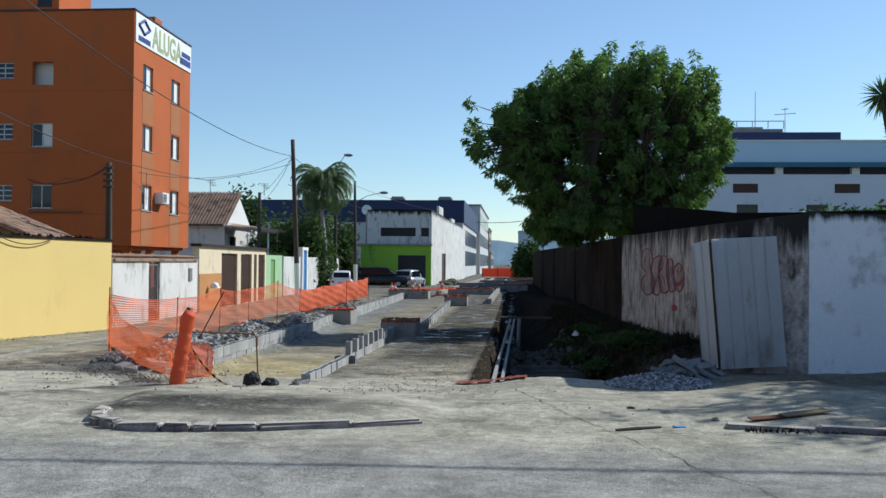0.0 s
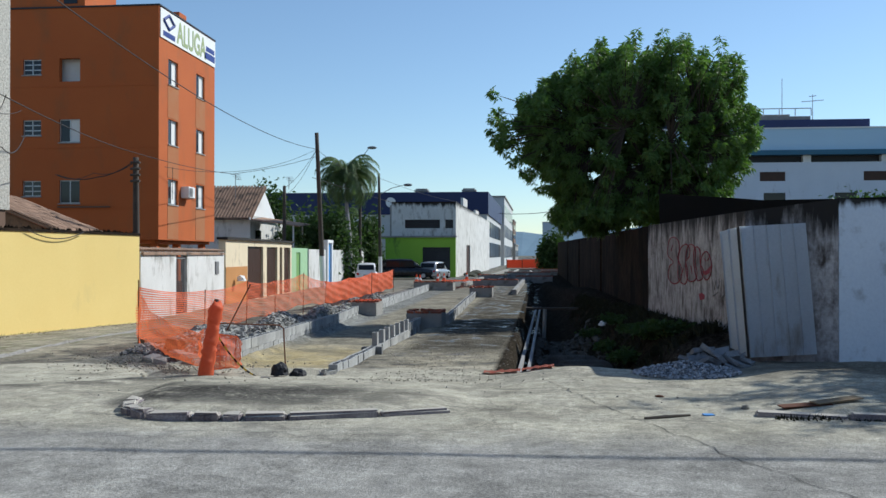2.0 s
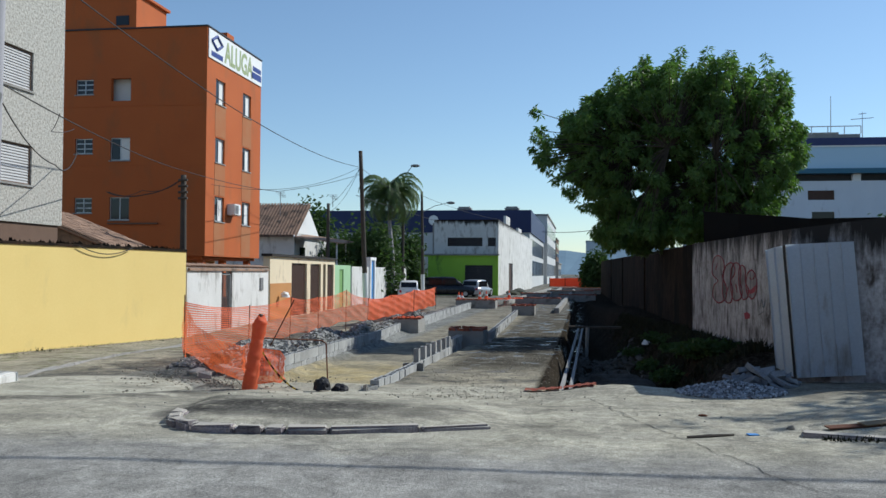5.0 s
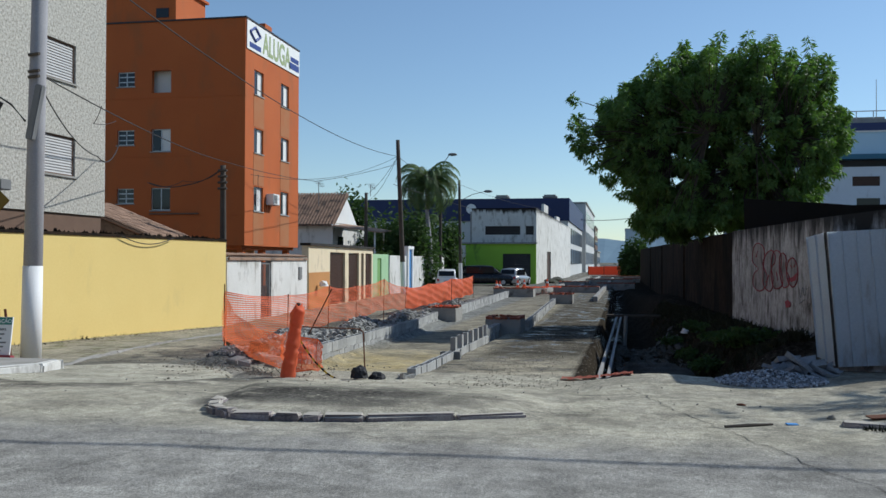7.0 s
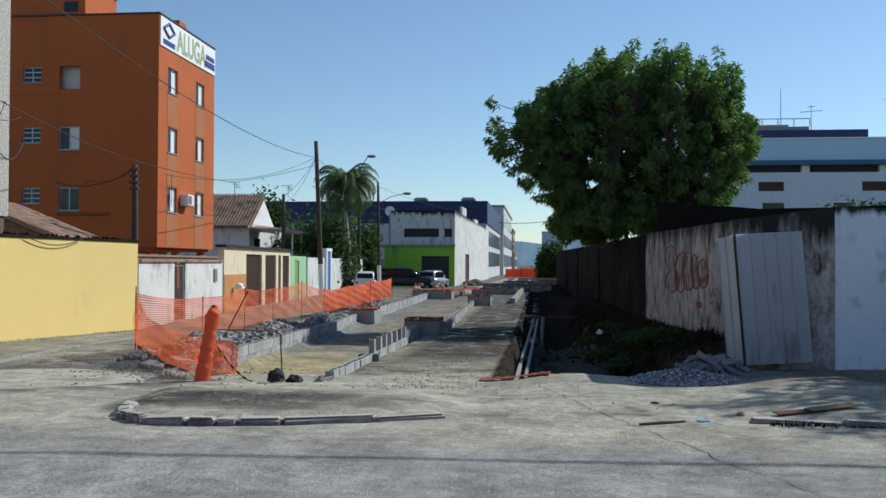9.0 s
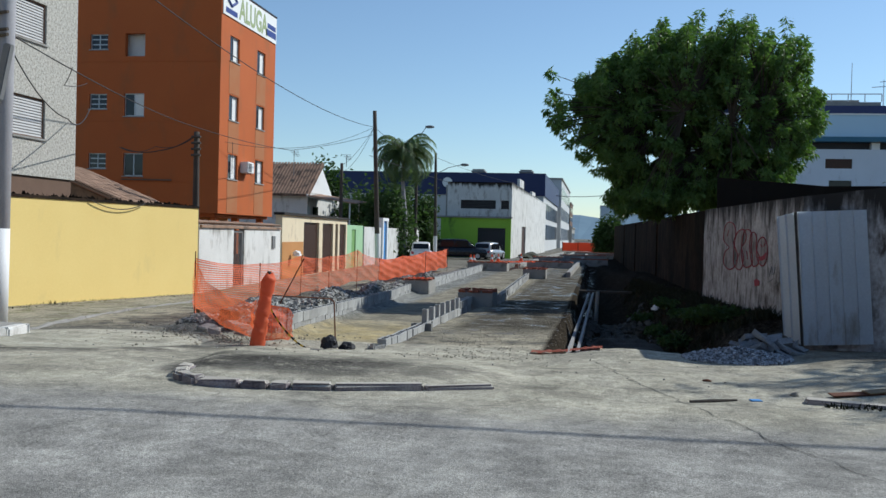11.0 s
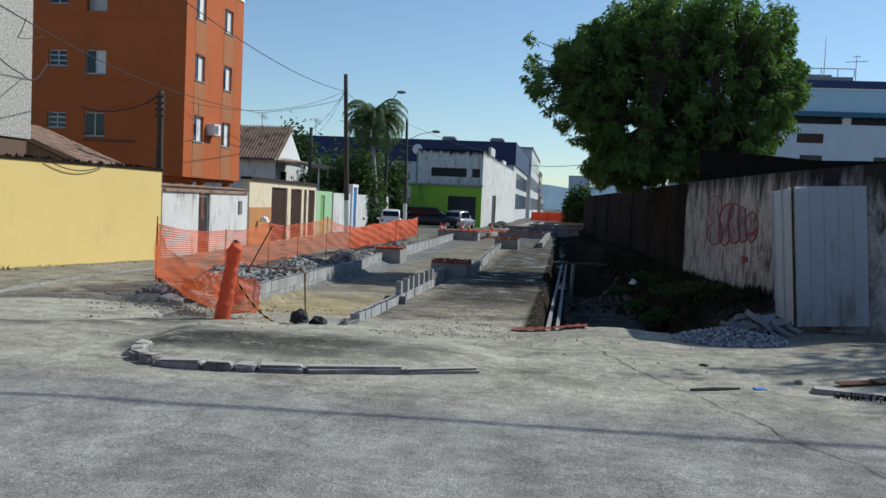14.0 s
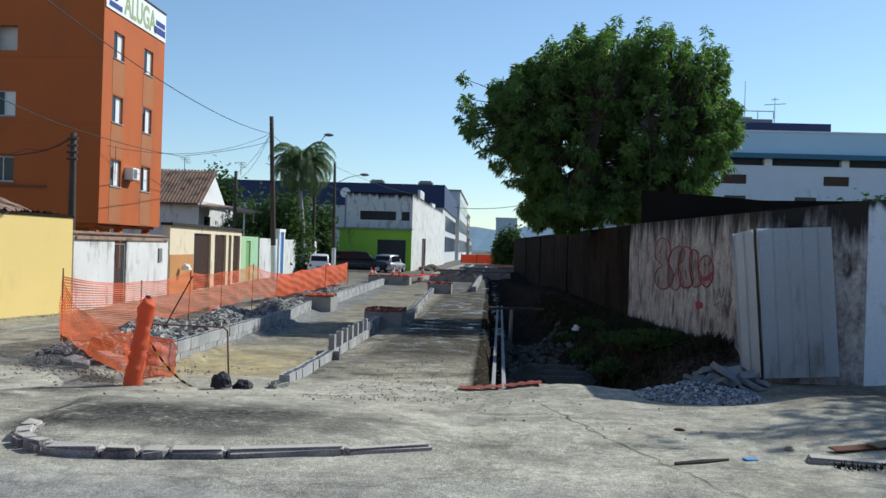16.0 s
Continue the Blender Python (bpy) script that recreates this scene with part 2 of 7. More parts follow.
ink_grey = mat("ink_grey", (0.2, 0.2, 0.2), rough=0.6, bump=0)
sign_yellow = mat("sign_yellow", (0.20, 0.13, 0.02), (0.14, 0.09, 0.015), 0.6, bump=0)
tape_yellow = mat("tape_yellow", (0.6, 0.45, 0.08), rough=0.5, bump=0)
soil_mat = mat("soil", (0.36, 0.33, 0.26), (0.20, 0.18, 0.145), 0.95, scale=1.5, fine=30, bump=0.3)
gate_green = mat("gate_green", (0.2, 0.36, 0.12), (0.16, 0.3, 0.1), 0.6, scale=1.0)
pipe_mat = mat("old_pipe", (0.15, 0.15, 0.145), (0.08, 0.08, 0.076), 0.9, scale=4, fine=30, bump=0.3, spec=0.1)
dark_rubble = mat("dark_rubble", (0.15, 0.145, 0.13), (0.05, 0.047, 0.042), 0.95, scale=4, fine=30, bump=0.3, spec=0.1)
slab_mat = mat("old_slab", (0.26, 0.275, 0.29), (0.13, 0.135, 0.145), 0.9, scale=4, fine=40, bump=0.3)
rust = mat("rust", (0.16, 0.06, 0.03), (0.09, 0.035, 0.02), 0.9, scale=6)
wood_plank = mat("wood_plank", (0.30, 0.22, 0.13), (0.2, 0.14, 0.08), 0.85, scale=2, fine=40)
# the blue of distant haze is put into these two colours
hazed_hill_mat = mat("hill", (0.16, 0.24, 0.30), (0.13, 0.2, 0.26), 1.0, scale=0.01, fine=0.05, bump=0)
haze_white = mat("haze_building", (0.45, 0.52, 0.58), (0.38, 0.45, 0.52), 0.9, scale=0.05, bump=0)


def glass_mat():
    m = bpy.data.materials.new("window_glass")
    m.use_nodes = True
    b = m.node_tree.nodes["Principled BSDF"]
    b.inputs["Base Color"].default_value = (0.012, 0.014, 0.018, 1)
    b.inputs["Roughness"].default_value = 0.06
    b.inputs["Specular IOR Level"].default_value = 0.35
    return m


glass = glass_mat()


def by_piece(m, lo, hi):
    """Each loose piece of a joined heap gets its own brightness."""
    n, l = m.node_tree.nodes, m.node_tree.links
    b = n["Principled BSDF"]
    src = b.inputs["Base Color"].links[0].from_socket
    g = n.new("ShaderNodeNewGeometry")
    r = n.new("ShaderNodeMapRange")
    r.inputs[3].default_value, r.inputs[4].default_value = lo, hi
    l.new(g.outputs["Random Per Island"], r.inputs[0])
    v = n.new("ShaderNodeVectorMath")
    v.operation = "SCALE"
    l.new(src, v.inputs[0])
    l.new(r.outputs[0], v.inputs[3])
    l.new(v.outputs[0], b.inputs["Base Color"])


by_piece(gravel_mat, 0.2, 1.3)
by_piece(rubble_mat, 0.45, 1.35)


def lit_top(m, top_colour):
    """Paints the upward faces of dark stones paler, as sunlit tops over shaded fronts."""
    n, l = m.node_tree.nodes, m.node_tree.links
    b = n["Principled BSDF"]
    src = b.inputs["Base Color"].links[0].from_socket
    g = n.new("ShaderNodeNewGeometry")
    sp = n.new("ShaderNodeSeparateXYZ")
    l.new(g.outputs["Normal"], sp.inputs[0])
    nz = n.new("ShaderNodeTexNoise")
    nz.inputs["Scale"].default_value, nz.inputs["Detail"].default_value = 9.0, 6
    tc = n.new("ShaderNodeTexCoord")
    l.new(tc.outputs["Object"], nz.inputs["Vector"])
    ad = n.new("ShaderNodeMath")
    ad.operation = "MULTIPLY_ADD"
    l.new(nz.outputs["Fac"], ad.inputs[0])
    ad.inputs[1].default_value = 0.9
    l.new(sp.outputs[2], ad.inputs[2])
    r = n.new("ShaderNodeMapRange")
    r.inputs[1].default_value, r.inputs[2].default_value = 0.46, 1.10
    l.new(ad.outputs[0], r.inputs[0])
    mx = n.new("ShaderNodeMix")
    mx.data_type = "RGBA"
    l.new(r.outputs[0], mx.inputs[0])
    l.new(src, mx.inputs[6])
    mx.inputs[7].default_value = (*top_colour, 1)
    l.new(mx.outputs[2], b.inputs["Base Color"])


# kerb tops: sunlight put into the colour of upward faces
lit_top(stone_mat, (0.46, 0.42, 0.36))


def see_through(m, colour, share):
    """Thin leaves and net let some light through."""
    nt = m.node_tree
    b = nt.nodes["Principled BSDF"]
    t = nt.nodes.new("ShaderNodeBsdfTranslucent")
    t.inputs[0].default_value = (*colour, 1)
    mx = nt.nodes.new("ShaderNodeMixShader")
    mx.inputs[0].default_value = share
    o = [n for n in nt.nodes if n.type == "OUTPUT_MATERIAL"][0]
    nt.links.new(b.outputs[0], mx.inputs[1])
    nt.links.new(t.outputs[0], mx.inputs[2])
    nt.links.new(mx.outputs[0], o.inputs[0])


see_through(leaf_mat, (0.15, 0.30, 0.035), 0.36)
see_through(leaf_far, (0.08, 0.16, 0.03), 0.3)
see_through(net_mat, (0.9, 0.2, 0.06), 0.4)


# ---- mesh helpers ----
def box(bm, x0, x1, y0, y1, z0, z1, m=None, bevel=0.0):
    r = bmesh.ops.create_cube(bm, size=1.0)
    vs = r["verts"]
    c = Matrix.Translation(((x0 + x1) / 2, (y0 + y1) / 2, (z0 + z1) / 2)) @ Matrix.Diagonal((abs(x1 - x0), abs(y1 - y0), abs(z1 - z0), 1))
    bmesh.ops.transform(bm, matrix=(m @ c) if m else c, verts=vs)
    if bevel:
        es = list({e for v in vs for e in v.link_edges})
        bmesh.ops.bevel(bm, geom=es, offset=bevel, segments=2, affect="EDGES")
    return vs


def tube(bm, a, b, r0, r1=None, n=8, cap=True):
    a, b = Vector(a), Vector(b)
    r1 = r0 if r1 is None else r1
    q = (b - a).to_track_quat("Z", "Y").to_matrix()
    ring = [[bm.verts.new(p + q @ Vector((r * math.cos(k * math.tau / n), r * math.sin(k * math.tau / n), 0))) for k in range(n)] for p, r in ((a, r0), (b, r1))]
    for k in range(n):
        bm.faces.new((ring[0][k], ring[0][(k + 1) % n], ring[1][(k + 1) % n], ring[1][k]))
    if cap:
        bm.faces.new(ring[0][::-1])
        bm.faces.new(ring[1])


def chain(bm, pts, radii, n=8):
    """One continuous tube through the points."""
    pts = [Vector(p) for p in pts]
    prev = None
    for k, p in enumerate(pts):
        d = pts[min(k + 1, len(pts) - 1)] - pts[max(k - 1, 0)]
        q = d.to_track_quat("Z", "Y").to_matrix()
        ring = [bm.verts.new(p + q @ Vector((radii[k] * math.cos(j * math.tau / n), radii[k] * math.sin(j * math.tau / n), 0))) for j in range(n)]
        if prev:
            o = min(range(n), key=lambda s: (ring[s].co - prev[0].co).length)
            for j in range(n):
                bm.faces.new((prev[j], prev[(j + 1) % n], ring[(j + 1 + o) % n], ring[(j + o) % n]))
            ring = ring[o:] + ring[:o]
        else:
            bm.faces.new(ring[::-1])
        prev = ring
    bm.faces.new(prev)


def BM():
    return bmesh.new()


def thing(name, at, label, category, group="", kind="", rz=0.0):
    e = new(name)
    e.empty_display_size = 0.1
    e.matrix_basis = pose(*at, 0, 0, rz)
    e["base"] = 1
    tagged(e, label, category, group, kind)
    return e


def mesh_of(name, bm, material, smooth=False):
    me = bpy.data.meshes.new(name)
    bmesh.ops.recalc_face_normals(bm, faces=bm.faces)
    bm.to_mesh(me)
    bm.free()
    me.materials.append(material)
    if smooth:
        for p in me.polygons:
            p.use_smooth = True
    return me


def part(name, bm, material, parent, label="", smooth=False, local=True):
    """One mesh under a thing; local=False: the mesh is given in the world and moved to the parent's own axes."""
    me = mesh_of(name, bm, material, smooth)
    ob = new(name, me)
    if parent is not None:
        if not local:
            w = parent.matrix_basis
            if parent.parent is not None:
                w = parent.parent.matrix_basis @ w
            me.transform(w.inverted())
        ob.parent = parent
    return tagged(ob, label)


def solo(name, bm, material, label, category="", group="", kind="", smooth=False):
    return tagged(part(name, bm, material, None, "", smooth), label, category, group, kind)


def wall_bm(p0, p1, z0, z1, thick, holes=(), z1b=None):
    """A wall from p0 to p1 (seen from its right side), with real openings (u0, u1, za, zb). z1b: height at p1."""
    bm = BM()
    p0, p1 = Vector((*p0, 0)), Vector((*p1, 0))
    d = (p1 - p0)
    L = d.length
    d /= L
    nrm = Vector((d.y, -d.x, 0))
    us = sorted({0, L, *[h[0] for h in holes], *[h[1] for h in holes]})
    zs = sorted({z0, z1, *[h[2] for h in holes], *[h[3] for h in holes]})
    top = lambda u, z: z if z < z1 or z1b is None else z1 + (z1b - z1) * u / L
    P = lambda u, z, k: p0 + d * u - nrm * (thick * k) + Vector((0, 0, top(u, z)))
    solid = {}
    for i in range(len(us) - 1):
        for j in range(len(zs) - 1):
            cu, cz = (us[i] + us[i + 1]) / 2, (zs[j] + zs[j + 1]) / 2
            solid[i, j] = not any(h[0] < cu < h[1] and h[2] < cz < h[3] for h in holes)
    for (i, j), s in solid.items():
        if not s:
            continue
        a, b, c, e = us[i], us[i + 1], zs[j], zs[j + 1]
        q = lambda *ps: bm.faces.new([bm.verts.new(P(*p)) for p in ps])
        q((a, c, 0), (b, c, 0), (b, e, 0), (a, e, 0))
        q((a, c, 1), (a, e, 1), (b, e, 1), (b, c, 1))
        if not solid.get((i - 1, j)):
            q((a, c, 0), (a, e, 0), (a, e, 1), (a, c, 1))
        if not solid.get((i + 1, j)):
            q((b, c, 0), (b, c, 1), (b, e, 1), (b, e, 0))
        if not solid.get((i, j - 1)):
            q((a, c, 0), (a, c, 1), (b, c, 1), (b, c, 0))
        if not solid.get((i, j + 1)):
            q((a, e, 0), (b, e, 0), (b, e, 1), (a, e, 1))
    bmesh.ops.remove_doubles(bm, verts=bm.verts, dist=1e-4)
    return bm


def along(p0, p1, z=0.0):
    """Axes of a wall: x along it, y into it, z up, from p0."""
    a = math.degrees(math.atan2(p1[1] - p0[1], p1[0] - p0[0]))
    return pose(p0[0], p0[1], z, 0, 0, a)


def bent(cells, tri=False):
    """Flat leaves and chips from numpy: cells (n, k, 3) to one mesh of n k-gons."""
    n, k, _ = cells.shape
    return cells.reshape(-1, 3).tolist(), [], np.arange(n * k).reshape(n, k).tolist()


def leaves(name, centres, length, width, material, parent, rng, droop=0.4, label="", world=True, axes=None):
    """A crown of many small pointed leaves, hanging in all directions round the given places."""
    n = len(centres)
    a = rng.uniform(0, math.tau, n)
    el = rng.normal(-droop, 0.5, n)
    ax = np.stack([np.cos(a) * np.cos(el), np.sin(a) * np.cos(el), np.sin(el)], 1)
    if axes is not None:
        ax = axes / (np.linalg.norm(axes, axis=1, keepdims=True) + 1e-9)
    up = rng.normal(0, 1, (n, 3))
    side = np.cross(ax, up)
    side /= np.linalg.norm(side, axis=1, keepdims=True) + 1e-9
    nm = np.cross(side, ax)
    L = (length * rng.uniform(0.6, 1.3, n))[:, None]
    W = (width * rng.uniform(0.7, 1.2, n))[:, None]
    c = np.asarray(centres)
    q = np.stack([c, c + ax * L * 0.45 + side * W + nm * L * 0.08, c + ax * L - nm * L * 0.1, c + ax * L * 0.45 - side * W + nm * L * 0.08], 1)
    v, e, f = bent(q)
    me = bpy.data.meshes.new(name)
    me.from_pydata(v, e, f)
    me.materials.append(material)
    ob = new(name, me)
    if parent is not None:
        if world:
            me.transform(parent.matrix_basis.inverted())
        ob.parent = parent
    return tagged(ob, label)


def prof(y):
    return float(np.interp(y, [-50, 9.9, 14.5, 27, 400], [0, 0, -0.2, -0.45, -0.45]))


# ---- ground ----
def smooth01(a):
    a = np.clip(a, 0, 1)
    return a * a * (3 - 2 * a)


def ground_z(x, y):
    x, y = np.asarray(x, float), np.asarray(y, float)
    # the street sinks a little beyond the crossing; the right side stays level
    right = smooth01((x + 0.9) / 1.5)
    z = np.interp(y, [-50, 9.9, 14.5, 27, 400], [0, 0, -0.2, -0.45, -0.45]) * (1 - right) + np.interp(y, [-50, 13, 20, 60, 400], [0, 0, -0.1, -0.45, -0.45]) * right
    # trench beside the wall, with steep near and street sides and a bank up to the wall's foot
    edge = 13.75 - 0.36 * np.clip(x + 0.4, 0, 1.8) + 0.06 * np.sin(x * 2.3)
    left = -0.56 + 0.04 * np.sin(y * 0.9)
    t = smooth01((y - edge) / 0.25) * smooth01((x - left) / 0.18) * smooth01((2.25 - 0.03 * (y - 14) - x) / 1.0) * smooth01((75 - y) / 10)
    z = z - (0.60 + 0.32 * smooth01((x + 0.05) / 0.3)) * t
    z = z + 0.40 * smooth01((y - 14.1) / 1.0) * smooth01((x - 1.75 + 0.03 * (y - 14)) / 1.0) * smooth01((60 - y) / 20)
    # sandy bed between the block rows
    row_x = -5.45 - 0.056 * np.clip(y - 15, 0, 40)
    bed = smooth01((y - 14.0) / 0.8) * smooth01((x - row_x - 0.1) / 0.2) * smooth01((-3.1 - x) / 0.2) * smooth01((60 - y) / 5)
    z = z - 0.10 * bed
    # raised tongue of pavement inside the rough kerb
    yk = np.interp(x, [-4.45, -4.15, -3.7, -3.1, -1.66, -0.95], [9.6, 8.95, 8.68, 8.72, 9.1, 9.4])
    z = z + 0.075 * smooth01((y - yk) / 0.1) * smooth01((x + 4.46 + 0.24 * np.maximum(0, y - 9.4)) / 0.2) * smooth01((-0.4 - x) / 1.5) * smooth01((13 - y) / 2.5)
    # pavement on the right, ramping up from the crossing
    z = z + 0.08 * smooth01((y - 9.4) / 0.1) * smooth01((x - 2.1) / 1.3) * smooth01((17 - y) / 2)
    # heaped spoil behind the first block row
    heap = smooth01((y - 14.6) / 1.5) * smooth01((x + 7.6) / 0.7) * smooth01((row_x - 0.15 - x) / 0.12) * smooth01((52 - y) / 5)
    z = z + heap * (0.28 + 0.10 * np.sin(x * 5.1 + y * 1.3) + 0.07 * np.sin(y * 3.7 - x * 2))
    return z


def surface(x, y):
    """Height of the ground with its small unevenness."""
    p = Vector((x, y, 0))
    rough = 0.012 + 0.022 * float(smooth01((y - 9.5) / 3) * smooth01((x + 13) / 2) * smooth01((6 - x) / 2))
    return float(ground_z(x, y)) + rough * (noise.noise(p * 0.9) * 0.8 + noise.noise(p * 3.1) * 0.5)


def ground():
    xs = np.concatenate([[-4000, -1500, -500, -150, -60, -30, -20], np.arange(-14, 9, 0.14), [10, 13, 20, 40, 120, 500, 1500, 4000]])
    ys = np.concatenate([[-3000, -800, -200, -60, -20, -8, -3, 0, 2, 3.5], np.arange(4.6, 34, 0.14), np.arange(34, 80, 0.6), [85, 95, 110, 130, 160, 250, 500, 1200, 4000]])
    X, Y = np.meshgrid(xs, ys)
    Z = ground_z(X, Y)
    rough = 0.012 + 0.022 * smooth01((Y - 9.5) / 3) * smooth01((X + 13) / 2) * smooth01((6 - X) / 2)
    nz = np.zeros_like(Z)
    for i in range(len(ys)):
        if 4 < ys[i] < 80:
            for j in range(len(xs)):
                if -14.5 < xs[j] < 9.5:
                    p = Vector((xs[j], ys[i], 0))
                    nz[i, j] = noise.noise(p * 0.9) * 0.8 + noise.noise(p * 3.1) * 0.5
    Z = Z + rough * nz
    n = len(xs)
    v = np.stack([X.ravel(), Y.ravel(), Z.ravel()], 1)
    idx = np.arange(len(ys) * n).reshape(len(ys), n)
    f = np.stack([idx[:-1, :-1].ravel(), idx[:-1, 1:].ravel(), idx[1:, 1:].ravel(), idx[1:, :-1].ravel()], 1)
    me = bpy.data.meshes.new("ground")
    me.from_pydata(v.tolist(), [], f.tolist())
    for p in me.polygons:
        p.use_smooth = True
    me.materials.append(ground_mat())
    return tagged(new("ground", me), "worn grey road running into a sandy dug-up street", "ground", kind="structure")


def ground_mat():
    m = bpy.data.materials.new("ground")
    m.use_nodes = True
    nt = m.node_tree
    n, l = nt.nodes, nt.links
    b = n["Principled BSDF"]
    tc = n.new("ShaderNodeTexCoord")
    sep = n.new("ShaderNodeSeparateXYZ")
    l.new(tc.outputs["Object"], sep.inputs[0])

    def nz(scale, detail=6, rough=0.6):
        t = n.new("ShaderNodeTexNoise")
        t.inputs["Scale"].default_value, t.inputs["Detail"].default_value, t.inputs["Roughness"].default_value = scale, detail, rough
        l.new(tc.outputs["Object"], t.inputs["Vector"])
        return t.outputs["Fac"]

    def mth(op, a, c):
        t = n.new("ShaderNodeMath")
        t.operation = op
        for k, v in enumerate((a, c)):
            if isinstance(v, (int, float)):
                t.inputs[k].default_value = v
            else:
                l.new(v, t.inputs[k])
        return t.outputs[0]

    def rng(v, a, c, lo=0.0, hi=1.0):
        t = n.new("ShaderNodeMapRange")
        t.inputs[1].default_value, t.inputs[2].default_value, t.inputs[3].default_value, t.inputs[4].default_value = a, c, lo, hi
        l.new(v, t.inputs[0])
        return t.outputs[0]

    def mix(fac, c1, c2):
        t = n.new("ShaderNodeMix")
        t.data_type = "RGBA"
        l.new(fac, t.inputs[0])
        for k, c in ((6, c1), (7, c2)):
            if isinstance(c, tuple):
                t.inputs[k].default_value = (*c, 1)
            else:
                l.new(c, t.inputs[k])
        return t.outputs[2]

    big, mid, fine, speck = nz(0.35), nz(1.7), nz(14), nz(110, 3)
    x, y = sep.outputs[0], sep.outputs[1]
    wob = mth("MULTIPLY", mth("SUBTRACT", mid, 0.5), 1.6)
    asph = mix(rng(mid, 0.35, 0.65), (0.24, 0.23, 0.21), (0.36, 0.345, 0.31))
    apron = mix(rng(mid, 0.35, 0.65), (0.36, 0.335, 0.265), (0.55, 0.51, 0.405))
    dirt = mix(rng(fine, 0.35, 0.65), (0.20, 0.18, 0.135), (0.40, 0.36, 0.275))
    dirt = mix(rng(mid, 0.56, 0.64), dirt, (0.13, 0.12, 0.105))
    sand = mix(rng(mid, 0.35, 0.65), (0.36, 0.29, 0.155), (0.50, 0.42, 0.255))
    col = mix(rng(mth("ADD", y, wob), 7.7, 8.6), asph, apron)
    col = mix(rng(mth("ADD", y, wob), 14.0, 14.8), col, dirt)
    inbed = mth("MULTIPLY", rng(mth("ADD", x, mth("MULTIPLY", wob, 0.2)), -6.2, -5.9), rng(x, -3.1, -3.3))
    inbed = mth("MULTIPLY", inbed, rng(y, 14.2, 15.0))
    col = mix(inbed, col, mix(rng(mth("ADD", y, wob), 17.5, 20.5), sand, mix(rng(fine, 0.35, 0.65), (0.21, 0.19, 0.145), (0.33, 0.30, 0.23))))
    # dark broken asphalt inside the kerb's tongue and along the pavement edge
    patch = mth("MULTIPLY", rng(mth("ADD", mid, mth("MULTIPLY", fine, 0.4)), 0.66, 0.74), rng(y, 6.5, 9.0))
    col = mix(mth("MULTIPLY", patch, 0.4), col, (0.10, 0.097, 0.09))
    tongue = mth("MULTIPLY", mth("MULTIPLY", rng(x, -4.9, -4.6), rng(x, -1.2, -2.8)), mth("MULTIPLY", rng(y, 9.1, 9.6), rng(y, 11.3, 10.4)))
    tongue = mth("MULTIPLY", tongue, rng(mth("ADD", mth("MULTIPLY", mid, 0.6), mth("MULTIPLY", fine, 0.4)), 0.38, 0.47))
    col = mix(mth("MULTIPLY", tongue, 0.9), col, mix(rng(fine, 0.4, 0.62), (0.06, 0.058, 0.055), (0.17, 0.16, 0.14)))
    # pale concrete apron, ringed by dark soil
    ex, ey = mth("DIVIDE", mth("ADD", x, 7.6), 1.95), mth("DIVIDE", mth("SUBTRACT", y, 12.8), 1.8)
    er = mth("ADD", mth("SQRT", mth("ADD", mth("MULTIPLY", ex, ex), mth("MULTIPLY", ey, ey)), 0), mth("MULTIPLY", wob, 0.05))
    soil = mth("MULTIPLY", rng(mth("ADD", er, mth("MULTIPLY", wob, 0.35)), 1.55, 1.25), rng(mth("ADD", mid, mth("MULTIPLY", fine, 0.5)), 0.60, 0.74))
    col = mix(mth("MULTIPLY", soil, 0.9), col, mix(rng(fine, 0.4, 0.6), (0.085, 0.08, 0.07), (0.17, 0.16, 0.135)))
    col = mix(rng(er, 1.0, 0.97), col, mix(rng(mid, 0.35, 0.65), (0.36, 0.34, 0.27), (0.43, 0.405, 0.33)))
    left = mth("MULTIPLY", rng(mth("ADD", x, mth("MULTIPLY", wob, 0.6)), -9.2, -10.2), rng(y, 12.5, 14.5))
    col = mix(left, col, mix(rng(mth("ADD", mth("MULTIPLY", mid, 0.6), mth("MULTIPLY", fine, 0.4)), 0.52, 0.62), (0.29, 0.265, 0.205), (0.13, 0.14, 0.07)))
    spoil = mth("MULTIPLY", mth("MULTIPLY", rng(x, -8.2, -7.6), rng(x, -5.4, -5.7)), rng(y, 14.0, 15.5))
    col = mix(spoil, col, mix(rng(fine, 0.4, 0.6), (0.12, 0.12, 0.11), (0.30, 0.30, 0.28)))
    # damp street soil, darkened further in place of missing tree shade
    damp_shade = mth("MULTIPLY", mth("MULTIPLY", rng(x, -2.9, -2.5), rng(x, -0.6, -0.8)), rng(mth("ADD", y, wob), 16.5, 18.5))
    col = mix(mth("MULTIPLY", damp_shade, 0.9), col, mix(rng(mid, 0.4, 0.6), (0.055, 0.05, 0.042), (0.14, 0.128, 0.105)))
    col = mix(rng(mth("ADD", y, mth("MULTIPLY", wob, 4.0)), 44.0, 60.0, 0.0, 0.75), col, mix(rng(fine, 0.35, 0.65), (0.10, 0.095, 0.085), (0.20, 0.19, 0.165)))
    # broken asphalt edges and dusty bands across the crossing
    band = n.new("ShaderNodeMapping")
    band.inputs["Scale"].default_value = (0.5, 2.2, 1.0)
    l.new(tc.outputs["Object"], band.inputs[0])
    bn = n.new("ShaderNodeTexNoise")
    bn.inputs["Scale"].default_value, bn.inputs["Detail"].default_value, bn.inputs["Roughness"].default_value = 1.0, 10, 0.7
    l.new(band.outputs[0], bn.inputs["Vector"])
